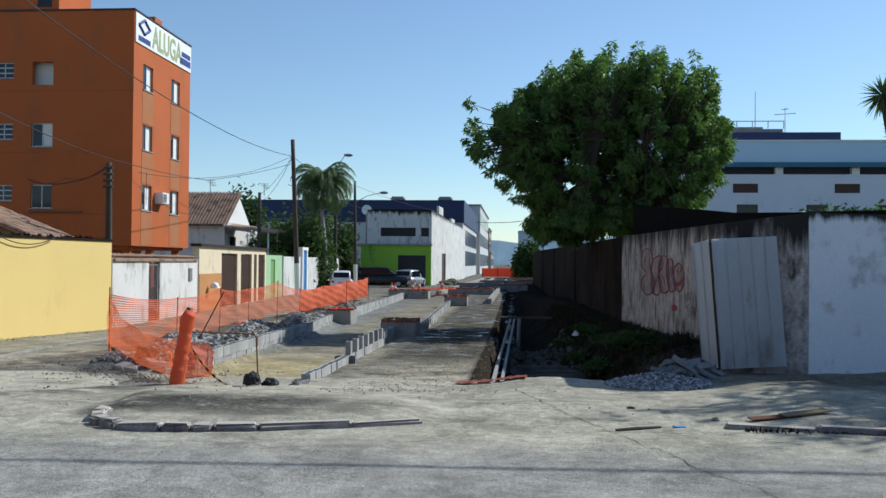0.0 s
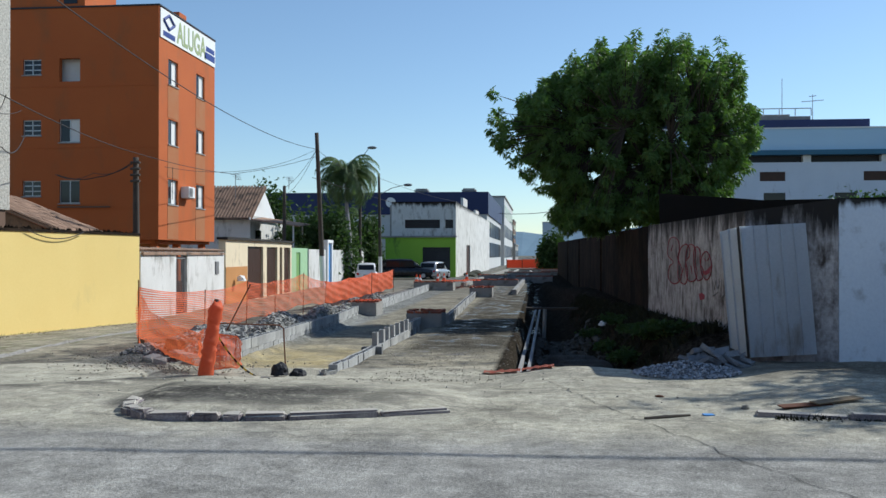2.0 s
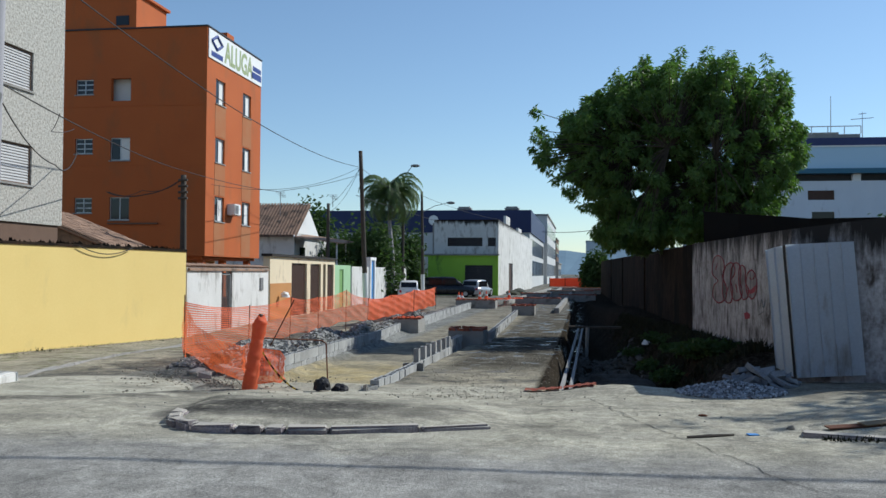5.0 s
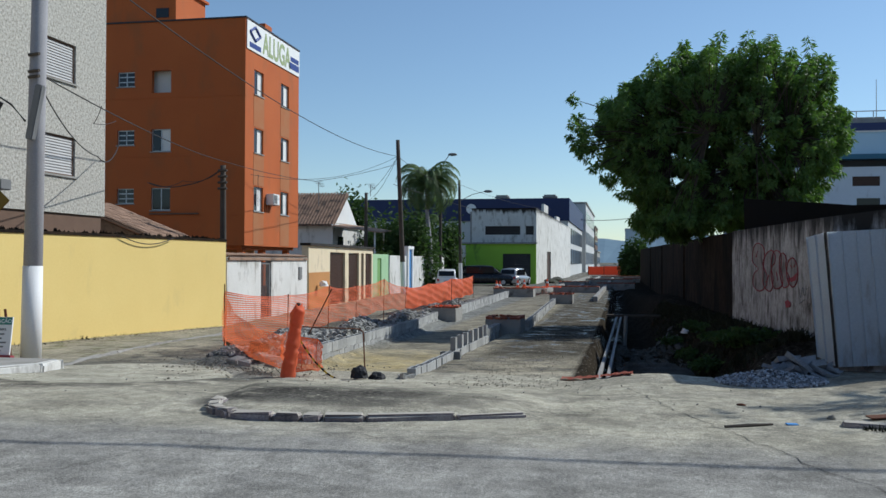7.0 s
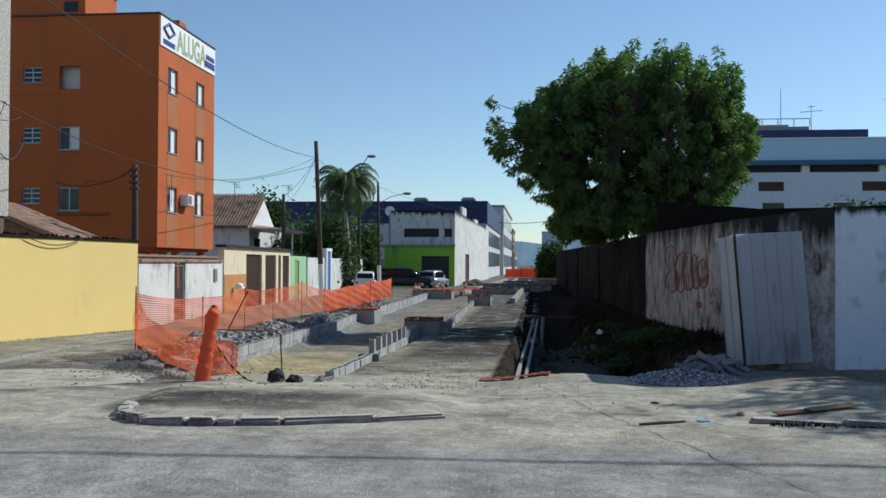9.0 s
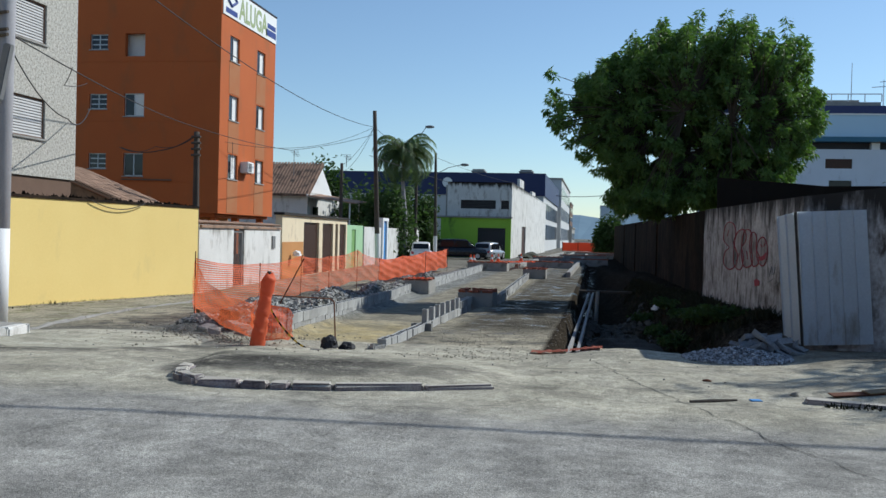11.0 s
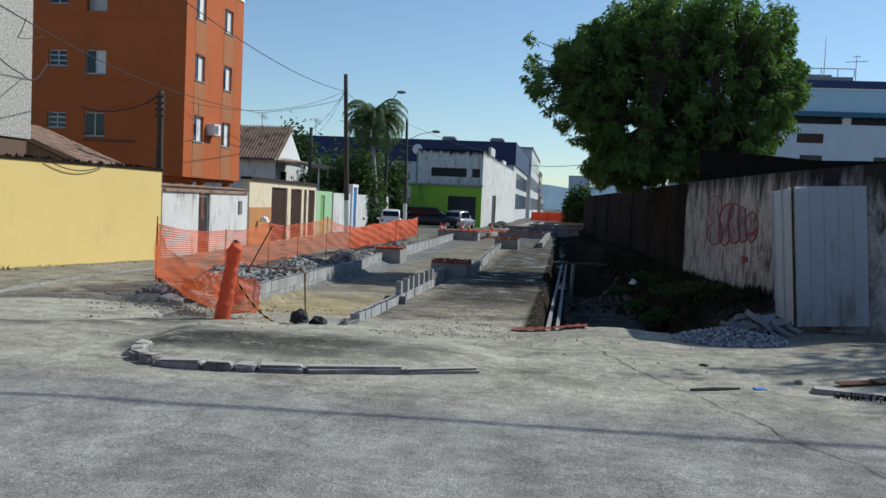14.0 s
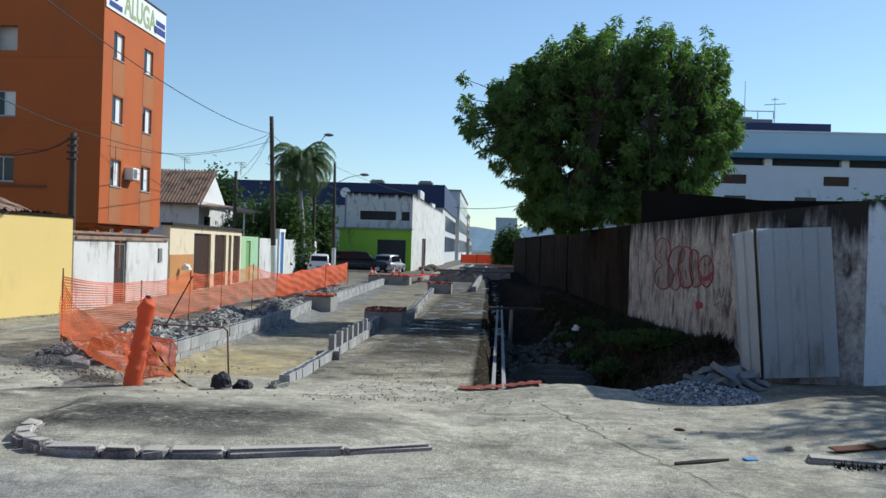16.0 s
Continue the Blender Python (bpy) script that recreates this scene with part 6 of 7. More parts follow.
for k in range(n):
    bm = BM()
    s = rr.uniform(0.06, 0.21)
    vs = box(bm, -s, s, -s * rr.uniform(0.5, 0.9), s * 0.7, -0.03, 0.03)
    for v in bm.verts:
        v.co += Vector(rr.uniform(-0.03, 0.03, 3).tolist())
    bm.transform(pose(gx[k], gy[k], float(ground_z(gx[k], gy[k])) + 0.04 + 0.24 * max(0, 1 - q[k]), rr.uniform(-35, 35), rr.uniform(-35, 35), rr.uniform(0, 360)))
    solo("rubble_slab", bm, slab_mat, "broken grey concrete slab on the rubble heap", "rubble", "slabs of the rubble heap")
n = 9000
gx, gy = rr.uniform(-7.3, -5.65, n), 15.2 + 36 * rr.uniform(0, 1, n) ** 1.5
gx = gx - 0.056 * np.clip(gy - 15, 0, 40) * (gx + 7.6) / 2
chips("spoil_rubble", np.stack([gx, gy, ground_z(gx, gy) + 0.02], 1), 0.012, 0.06, rubble_mat, "broken concrete and stones heaped behind the block wall", "rubble", 33, 0.5)
n = 130
gx, gy = rr.uniform(-9, 2.2, n), 10 + np.abs(rr.normal(0, 3.0, n))
chips("loose_stones", np.stack([gx, gy, ground_z(gx, gy) + 0.004], 1), 0.003, 0.011, rubble_mat, "loose stones scattered over the ground", "stones", 34, 0.7)
n = 500
gx, gy = rr.uniform(-0.2, 1.5, n), rr.uniform(14.2, 28, n)
chips("trench_rubble", np.stack([gx, gy, ground_z(gx, gy) + 0.03], 1), 0.03, 0.12, dark_rubble, "dark rubble lying in the trench", "rubble", 35, 0.6)
for (x, y, L, W, ang, material, label) in ((1.26, 9.28, 0.24, 0.016, 25, pole_wood, "thin dark stick lying on the ground"),):
    bm = BM()
    chain(bm, [Vector((1.02, 9.17, surface(1.02, 9.17) + 0.012)), Vector((1.25, 9.27, surface(1.25, 9.27) + 0.016)), Vector((1.5, 9.40, surface(1.5, 9.4) + 0.01))], [0.013, 0.018, 0.01], 6)
    solo("stick", bm, material, label, "stick")
bm = BM()
box(bm, -0.055, 0.055, -0.035, 0.035, 0, 0.012, pose(1.69, 9.45, surface(1.69, 9.45), 3, 2, 15))
solo("blue_wrapper", bm, blue_paint, "small blue plastic wrapper on the ground", "wrapper")
for k, (x, y, ang, L) in enumerate(((2.75, 9.85, 12, 0.55), (3.1, 9.95, 25, 0.6))):
    bm = BM()
    box(bm, -L / 2, L / 2, -0.07, 0.07, 0, 0.012, pose(x, y, surface(x, y) + 0.012 + 0.016 * k, 4, -3, ang), bevel=0.004)
    solo("board", bm, (rust, wood_plank)[k], "flat broken board lying on the pavement", "board", "boards on the pavement")
lump("clod", (2.15, 9.9, surface(2.15, 9.9) + 0.01), (0.045, 0.035, 0.03), soil_mat, "brown clod on the ground", "clod", 12, 2)
lump("clod", (1.35, 10.6, surface(1.35, 10.6) + 0.008), (0.05, 0.03, 0.018), rust, "reddish scrap on the ground", "clod", 13, 2)
for k, (x0, x1) in enumerate(((-0.86, -0.3), (-0.28, 0.2))):
    bm = BM()
    N = 14
    rowsv = []
    for j in range(4):
        rowsv.append([bm.verts.new((x0 + (x1 - x0) * i / N, 13.42 - 0.3 * (x0 + (x1 - x0) * i / N) + 0.09 * j + 0.03 * math.sin(i * 1.3), surface(x0 + (x1 - x0) * i / N, 13.4 - 0.3 * (x0 + (x1 - x0) * i / N)) + 0.02 + 0.035 * abs(math.sin(i * 0.9 + j * 1.7)) * 0.5)) for i in range(N + 1)])
    for j in range(3):
        for i in range(N):
            bm.faces.new((rowsv[j][i], rowsv[j][i + 1], rowsv[j + 1][i + 1], rowsv[j + 1][i]))
    bmesh.ops.solidify(bm, geom=bm.faces[:], thickness=0.01)
    solo("fallen_net", bm, net_faded, "strip of orange net lying at the trench edge", "safety net", smooth=True)

# long cracks in the pavement of the crossing
rng = random.Random(17)
for pts in ([(0.1, 11.9), (0.35, 11.0), (0.55, 10.2), (0.8, 9.6), (1.0, 9.0), (1.25, 8.3), (1.6, 7.4), (2.0, 6.5), (2.3, 5.9)], [(-7.8, 9.9), (-6.9, 10.2), (-5.9, 10.1), (-5.2, 10.5)], [(4.6, 12.6), (4.75, 11.4), (5.0, 10.2), (5.1, 9.5)]):
    bm = BM()
    prev = None
    for k in range(len(pts) - 1):
        for j in range(6):
            t = j / 6
            x = pts[k][0] + (pts[k + 1][0] - pts[k][0]) * t + rng.uniform(-0.035, 0.035)
            y = pts[k][1] + (pts[k + 1][1] - pts[k][1]) * t + rng.uniform(-0.035, 0.035)
            w = rng.uniform(0.002, 0.007)
            a, b = bm.verts.new((x - w, y, surface(x - w, y) + 0.006)), bm.verts.new((x + w, y + w, surface(x + w, y) + 0.006))
            if prev:
                bm.faces.new((prev[0], prev[1], b, a))
            prev = (a, b)
    solo("crack", bm, asphalt_dark, "dark crack in the worn pavement", "crack", kind="structure")

# broken slabs and clods under the front of the net
for k, (x, y, sx, sy, sz, material) in enumerate(((-7.25, 16.5, 0.22, 0.2, 0.12, brown_band), (-6.85, 16.0, 0.2, 0.16, 0.08, brown_band), (-6.35, 15.4, 0.18, 0.14, 0.16, brown_band), (-6.05, 15.1, 0.26, 0.2, 0.07, concrete), (-5.75, 14.7, 0.2, 0.18, 0.07, concrete), (-6.6, 14.9, 0.14, 0.12, 0.09, rubble_mat), (-6.3, 14.5, 0.12, 0.1, 0.1, rubble_mat), (-3.1, 13.05, 0.1, 0.08, 0.08, rubble_mat))):
    bm = BM()
    box(bm, -sx, sx, -sy, sy, -0.04, sz, bevel=0.012)
    for v in bm.verts:
        v.co += Vector((rng.uniform(-1, 1), rng.uniform(-1, 1), rng.uniform(-1, 1))) * 0.025
    bm.transform(pose(x, y, float(ground_z(x, y)), rng.uniform(-9, 9), rng.uniform(-9, 9), rng.uniform(0, 180)))
    solo("broken_slab", bm, material, "broken slab lying in the soil under the net", "rubble", "slabs under the net")
# striped tape hanging from the wrapped post
tp = thing("barrier_tape", (-4.6, 12.85, 0.1), "sagging yellow and black barrier tape tied to the rod", "barrier tape")
for k in range(14):
    p, q = [Vector((-4.68 + 0.62 * t, 12.8 + 0.15 * t, 0.42 - 0.62 * t + 0.12 * (2 * t - 1) ** 2 - 0.1)) for t in (k / 14, (k + 1) / 14)]
    bm = BM()
    w = Vector((0.007, 0, 0.011))
    f = bm.faces.new([bm.verts.new(c) for c in (p - w, q - w, q + w, p + w)])
    bmesh.ops.solidify(bm, geom=bm.faces[:], thickness=0.002)
    part("stripe", bm, (tape_yellow, plastic_black)[k % 2], tp, local=False)

# broken soil and small stones along the dug-up street
n = 1800
gy = 12.0 + 22 * rr.uniform(0, 1, n) ** 1.4
gx = -1.6 + 0.62 * rr.normal(0, 1, n)
chips("soil_clods", np.stack([gx, gy, ground_z(gx, gy) + 0.012], 1), 0.003, 0.010, soil_mat, "loose clods and small stones over the dug-up street", "soil", 36, 0.6)
n = 900
gy = 14.9 + 1.1 * rr.normal(0, 1, n)
gx = -6.2 + 0.8 * rr.normal(0, 1, n) - 0.35 * (gy - 14.9)
chips("soil_clods", np.stack([gx, gy, ground_z(gx, gy) + 0.008], 1), 0.003, 0.018, soil_mat, "dark clods and stones scattered round the net", "soil", 37, 0.6)

for k, (x, y, r) in enumerate(((2.3, 16.2, 0.35), (2.1, 17.0, 0.4), (1.75, 17.4, 0.4), (2.0, 18.9, 0.45), (1.6, 20.5, 0.42), (1.9, 22.1, 0.45), (1.5, 24.2, 0.42))):
    shrub("weed_clump", (x, y, float(ground_z(x, y))), (r, r * 1.2, 0.15), 1300, "low dark weeds growing on the bank", "weeds", leaf_far, leaf=0.1, seed=60 + k)


# ---- poles and wires ----
def utility_pole(at, top, r0, r1, material, label, arm=None, white=0.0, group="utility poles"):
    ob = thing("utility_pole", at, label, "utility pole", group)
    bm = BM()
    a, b = Vector(at), Vector(top)
    chain(bm, [a + (b - a) * k / 6 for k in range(7)], [r0 + (r1 - r0) * k / 6 for k in range(7)], 12)
    part("pole", bm, material, ob, smooth=True, local=False)
    if white:
        bm = BM()
        tube(bm, a, a + (b - a).normalized() * white, r0 + 0.006, r0 + 0.005, 12)
        part("white_band", bm, white_clean, ob, "whitewashed foot", local=False)
    if arm:
        bm = BM()
        s = a.lerp(b, arm[3])
        e = Vector(arm[:3])
        chain(bm, [s, s.lerp(e, 0.5) + Vector((0, 0, 0.15)), e], [0.03, 0.028, 0.025], 6)
        part("arm", bm, ink_grey, ob, local=False)
        bm = BM()
        d = (e - s)
        d.z = 0
        d.normalize()
        bmesh.ops.create_uvsphere(bm, u_segments=10, v_segments=6, radius=1.0, matrix=Matrix.Translation(e + d * 0.25) @ Matrix.Diagonal((0.38, 0.16, 0.12, 1)))
        part("lamp_head", bm, ink_grey, ob, smooth=True, local=False)
    return ob


pA = utility_pole((-13.2, 54.5, -0.45), (-13.5, 54.0, 9.05), 0.17, 0.12, pole_wood, "tall dark utility pole with a whitewashed foot", white=2.0)
pB = utility_pole((-12.9, 73.0, -0.45), (-13.05, 73.0, 8.25), 0.15, 0.1, pole_wood, "dark lamp post with a whitewashed foot", arm=(-10.9, 73.0, 7.3, 0.8), white=1.9)
utility_pole((-13.6, 68.0, -0.45), (-13.6, 68.0, 9.0), 0.13, 0.1, pole_wood, "lamp post half hidden behind a palm", arm=(-12.9, 67.9, 9.75, 0.95))
pC = utility_pole((-14.4, 31.2, -0.45), (-14.35, 31.0, 5.1), 0.14, 0.1, pole_wood, "short dark concrete service pole behind the wall")
for k in range(4):
    bm = BM()
    tube(bm, (-14.5, 30.9, 4.9 - 0.22 * k), (-14.15, 30.9, 4.9 - 0.22 * k), 0.045)
    part("insulator", bm, pole_wood, pC, local=False)
utility_pole((-17.8, 62.0, -0.45), (-17.8, 62.0, 6.45), 0.15, 0.11, pole_wood, "dark wooden service pole beside the gabled house")

lp = thing("utility_pole", (-10.48, 14.62, -0.2), "large grey concrete utility pole with a whitewashed lower half", "utility pole", "utility poles")
bm = BM()
chain(bm, [Vector((-10.47, 14.62, -0.25)), Vector((-10.4, 14.62, 4.0)), Vector((-10.3, 14.62, 9.0))], [0.175, 0.15, 0.125], 18)
part("pole", bm, pole_concrete, lp, smooth=True, local=False)
bm = BM()
tube(bm, (-10.47, 14.62, -0.24), (-10.445, 14.62, 1.5), 0.181, 0.172, 18)
part("white_band", bm, white_clean, lp, "whitewashed lower half", smooth=True, local=False)
bm = BM()
box(bm, -0.07, 0.07, -0.07, 0.07, -0.5, 0.5, pose(-10.28, 14.42, 4.25, 0, 12, 0), bevel=0.02)
part("splice_box", bm, ink_grey, lp, local=False)
for z in (4.9, 5.0, 5.3):
    bm = BM()
    tube(bm, (-10.45, 14.46, z), (-10.2, 14.40, z), 0.03)
    part("bracket", bm, pole_wood, lp, local=False)
bm = BM()
chain(bm, [Vector((-10.5, 14.45, 4.1)), Vector((-10.75, 14.4, 4.4)), Vector((-11.0, 14.4, 4.55)), Vector((-11.1, 14.4, 4.3)), Vector((-11.25, 14.4, 3.9)), Vector((-11.5, 14.4, 3.7))], [0.02] * 6, 6)
chain(bm, [Vector((-10.95, 14.38, 4.45)), Vector((-11.12, 14.38, 4.15))], [0.05, 0.05], 8)
part("cable_loop", bm, wire_mat, lp, local=False)


def wire(pts, r=0.014, label="thin overhead wire", sag=0.0, n=14, bulge=0.0):
    """A sagging wire through the given points."""
    bm = BM()
    for k in range(len(pts) - 1):
        a, b = Vector(pts[k]), Vector(pts[k + 1])
        P = [a.lerp(b, j / n) - Vector((0, 0, sag * 4 * (j / n) * (1 - j / n))) for j in range(n + 1)]
        chain(bm, P, [r] * (n + 1), 5)
    return solo("wire", bm, wire_mat, label, "wire", "overhead wires")


T = (-13.5, 54.0, 8.05)
wire([(-10.4, 8.0, 8.6), T], 0.016, "overhead wire hanging along the street", 1.15, 30)
wire([(-10.35, 14.5, 5.0), (-14.43, 30.0, 5.3), (-16.0, 46, 5.85), (-13.5, 54.0, 7.6)], 0.014, "overhead service wire along the house fronts", 0.12)
wire([(-10.35, 14.5, 4.95), (-11.6, 18.5, 3.95), (-14.0, 23.4, 4.9)], 0.014, "slack service wire to the pebble-dashed building", 0.28)
wire([(-10.4, 14.5, 5.3), (-12.2, 17.5, 9.5)], 0.010, "thin wire rising past the shutters", 0.1)
wire([(-11.2, 18.0, 5.0), (-11.9, 18.8, 4.75), (-12.3, 20.4, 5.06)], 0.009, "thin slack wire beside the concrete pole", 0.05)
wire([(-14.37, 31.0, 5.0), (-15.8, 31.0, 4.4), (-17.3, 31.0, 4.5)], 0.02, "slack cable from the service pole", 0.12)
wire([(-14.37, 31.0, 4.95), (-16.2, 31.5, 4.6), (-18.5, 33.0, 4.7)], 0.012, "slack cable from the service pole", 0.2)
wire([(-16.9, 39.5, 5.6), T], 0.012, "service wire from the orange building", 0.7, 20)
wire([T, (-17.8, 62.0, 6.3)], 0.012, "service wire to the gabled house", 0.3)
wire([T, (-17.8, 62.0, 5.8)], 0.012, "service wire to the gabled house", 0.5)
wire([T, (-13.05, 73.0, 7.9), (-9.0, 130, 9)], 0.014, "overhead wire further along the street", 0.5, 16)
wire([(-17.0, 40.6, 5.7), (-17.0, 40.6, 4.2)], 0.012, "wire fixed to the orange wall", 0.0, 3)
wire([(-14.0, 55, 6.4), (-9.3, 200, 8.5)], 0.02, "overhead wire further along the street", 0.8, 16)
wire([(-8, 160, 9.0), (6, 150, 9.5)], 0.05, "wire crossing the street far away", 0.6)
wire([(-12.6, 21.2, 2.24), (-12.35, 23.5, 2.24)], 0.014, "loose cable hanging over the yellow wall", 0.2)


def tv_aerial(at, h):
    ob = thing("aerial", at, "thin television aerial on the roof", "aerial", "aerials")
    bm = BM()
    x, y, z = at
    tube(bm, at, (x, y, z + h), 0.025)
    part("mast", bm, ink_grey, ob, local=False)
    bm = BM()
    for k in range(4):
        tube(bm, (x - 0.35 + 0.05 * k, y + 0.25 * k, z + h - 0.1 * k), (x + 0.35 - 0.05 * k, y + 0.25 * k, z + h - 0.1 * k), 0.015, n=5)
    tube(bm, (x, y, z + h), (x, y + 0.8, z + h - 0.32), 0.015, n=5)
    part("boom", bm, ink_grey, ob, local=False)


tv_aerial((-22.2, 64.5, 5.6), 1.9)
tv_aerial((-18.6, 66.0, 6.5), 0.9)
tv_aerial((-25.5, 66.0, 6.6), 0.8)


# ---- signs at the corner ----
sg = thing("warning_sign", (-10.86, 14.25, -0.2), "old diamond-shaped yellow warning sign on a leaning rusty post", "road sign")
bm = BM()
chain(bm, [Vector((-10.78, 14.25, -0.2)), Vector((-10.95, 14.25, 1.6)), Vector((-11.02, 14.27, 2.65))], [0.03, 0.03, 0.03], 8)
part("post", bm, rust, sg, local=False)
bm = BM()
box(bm, -0.27, 0.27, -0.012, 0.012, -0.27, 0.27, pose(-11.03, 14.2, 2.66, 0, 45, 8), bevel=0.01)
part("plate", bm, sign_yellow, sg, "faded yellow diamond plate", local=False)
for k in range(3):
    bm = BM()
    w = (0.10, 0.10, 0.17)[k]
    box(bm, -w, w, -0.02, -0.013, -0.025, 0.025, pose(-11.03, 14.2, 2.76 - 0.1 * k, 0, 0, 8))
    part("text_bar", bm, rust, sg, local=False)
ea = thing("notice_board", (-10.15, 13.3, -0.15), "white notice board with a green heading on a red wooden easel", "notice board")
mE = pose(-10.2, 13.3, 0.0, -10, 0, 6)
bm = BM()
box(bm, -0.3, 0.26, -0.015, 0.015, 0.02, 0.66, mE)
part("board", bm, board_white, ea, local=False)
bm = BM()
box(bm, -0.29, 0.25, -0.02, -0.0155, 0.53, 0.65, mE)
part("heading", bm, ink_teal, ea, local=False)
def words(txt, m, size, material, parent, wide=1.0):
    """Flat lettering in the x-z plane of m, starting at its origin."""
    c = bpy.data.curves.new("lettering", "FONT")
    c.body, c.size, c.extrude, c.offset = txt, size, 0.001, size * 0.02
    o = bpy.data.objects.new("lettering", c)
    scene.collection.objects.link(o)
    me = bpy.data.meshes.new_from_object(o.evaluated_get(bpy.context.evaluated_depsgraph_get()))
    bpy.data.objects.remove(o)
    me.transform(parent.matrix_basis.inverted() @ m @ pose(0, 0, 0, 90, 0, 0) @ Matrix.Diagonal((wide, 1, 1, 1)))
    me.materials.clear()
    me.materials.append(material)
    w = new("lettering", me)
    w.parent = parent
    return w


words("EDUCAÇÃO", mE @ Matrix.Translation((-0.22, -0.0225, 0.56)), 0.085, board_white, ea)
words("CIDADE LIMPA", mE @ Matrix.Translation((-0.21, -0.0175, 0.43)), 0.06, ink_grey, ea, 0.95)
for k in range(1, 6):
    bm = BM()
    box(bm, -0.22 + 0.02 * (k % 2), 0.18 - 0.04 * (k % 3), -0.019, -0.0155, 0.43 - 0.07 * k, 0.455 - 0.07 * k, mE)
    part("text_bar", bm, ink_grey, ea, local=False)
bm = BM()
box(bm, -0.36, 0.32, -0.08, 0.04, -0.03, 0.02, mE)
part("ledge", bm, spray_red, ea, local=False)
for x, y0, z1 in ((-0.3, -0.05, 0.0), (0.24, -0.05, 0.0), (0.1, 0.3, 0.78), (-0.2, 0.3, 0.7)):
    bm = BM()
    tube(bm, (-10.2 + x, 13.3 + y0, -0.17), (-10.2 + x, 13.3 + (0.02 if z1 == 0 else 0.12), z1), 0.022)
    part("leg", bm, rust, ea, local=False)


# ---- cars ----
def car(at, rz, L, W, H, paint, label, suv=False, rack=False):
    ob = thing("car", at, label, "car", "parked cars", rz=rz)
    gc, hood = 0.22, H * (0.56 if not suv else 0.58)
    n = 12

    def loft(sections, nm, material, lab=""):
        """sections: (x, half width, z low, z high, round)"""
        bm = BM()
        prev = None
        for x, w, zl, zh, r in sections:
            ring = []
            for k in range(16):
                a = k * math.tau / 16
                cx = math.copysign(abs(math.cos(a)) ** r, math.cos(a))
                cz = math.copysign(abs(math.sin(a)) ** r, math.sin(a))
                ring.append(bm.verts.new((x, w * cx, (zl + zh) / 2 + (zh - zl) / 2 * cz)))
            if prev:
                for k in range(16):
                    bm.faces.new((prev[k], prev[(k + 1) % 16], ring[(k + 1) % 16], ring[k]))
            else:
                bm.faces.new(ring[::-1])
            prev = ring
        bm.faces.new(prev)
        return part(nm, bm, material, ob, lab, smooth=True)
    hw = W / 2
    loft([(-L / 2, hw * 0.86, gc + 0.12, hood * 0.92, 0.35), (-L / 2 + 0.12, hw * 0.97, gc, hood, 0.3), (-L * 0.2, hw, gc - 0.03, hood + 0.03, 0.28), (L * 0.2, hw, gc - 0.03, hood, 0.28), (L / 2 - 0.25, hw * 0.95, gc, hood - 0.12, 0.32), (L / 2, hw * 0.8, gc + 0.1, hood - 0.28, 0.4)], "body", paint)
    b0 = -L / 2 + 0.08
    loft([(b0, hw * 0.82, hood - 0.1, hood + 0.06, 0.4), (b0 + 0.28, hw * 0.80, hood - 0.1, H - 0.06, 0.35), (-L * 0.1, hw * 0.80, hood - 0.1, H, 0.33), (L * 0.1, hw * 0.80, hood - 0.1, H - 0.03, 0.35), (L * 0.28, hw * 0.83, hood - 0.1, hood + 0.04, 0.4)], "cabin", paint)
    for s in (-1, 1):
        for x0, x1 in ((-L * 0.36, -L * 0.12), (-L * 0.1, L * 0.14)):
            bm = BM()
            box(bm, x0, x1, s * hw * 0.79, s * hw * 0.825, hood + 0.04, H - 0.14, bevel=0.03)
            part("side_window", bm, glass, ob)
    bm = BM()
    box(bm, -0.02, 0.02, -hw * 0.68, hw * 0.68, -0.2, 0.2, pose(b0 + 0.12, 0, (hood + H) / 2 + 0.0, 0, 28, 0), bevel=0.01)
    part("rear_window", bm, glass, ob)
    bm = BM()
    box(bm, -0.02, 0.02, -hw * 0.7, hw * 0.7, -0.26, 0.26, pose(L * 0.215, 0, (hood + H) / 2, 0, -52, 0), bevel=0.01)
    part("windscreen", bm, glass, ob)
    for s in (-1, 1):
        bm = BM()
        box(bm, -L / 2 - 0.01, -L / 2 + 0.1, s * hw * 0.6, s * hw * 0.86, hood * 0.68, hood * 0.92, bevel=0.02)
        part("tail_lamp", bm, lamp_red, ob)
        bm = BM()
        box(bm, L / 2 - 0.14, L / 2 - 0.03, s * hw * 0.5, s * hw * 0.82, hood - 0.42, hood - 0.28, bevel=0.02)
        part("headlight", bm, board_white, ob)
    bm = BM()
    box(bm, -L / 2 - 0.05, -L / 2 + 0.1, -hw * 0.9, hw * 0.9, gc + 0.05, gc + 0.24, bevel=0.03)
    part("bumper", bm, paint, ob)
    bm = BM()
    box(bm, -L / 2 - 0.025, -L / 2 - 0.005, -0.2, 0.2, hood * 0.62, hood * 0.62 + 0.12)
    part("plate", bm, ink_grey, ob)
    for x in (-L * 0.31, L * 0.31):
        for s in (-1, 1):
            bm = BM()
            bmesh.ops.create_cone(bm, cap_ends=True, segments=20, radius1=0.31, radius2=0.31, depth=0.2, matrix=pose(x, s * (hw - 0.09), 0.31, 90))
            wh = part("wheel", bm, rubber, ob)
            bm = BM()
            bmesh.ops.create_cone(bm, cap_ends=True, segments=14, radius1=0.19, radius2=0.17, depth=0.03, matrix=pose(x, s * (hw + 0.015), 0.31, 90))
            o = new("rim", mesh_of("rim", bm, frame_alu))
            o.parent = wh
    return ob


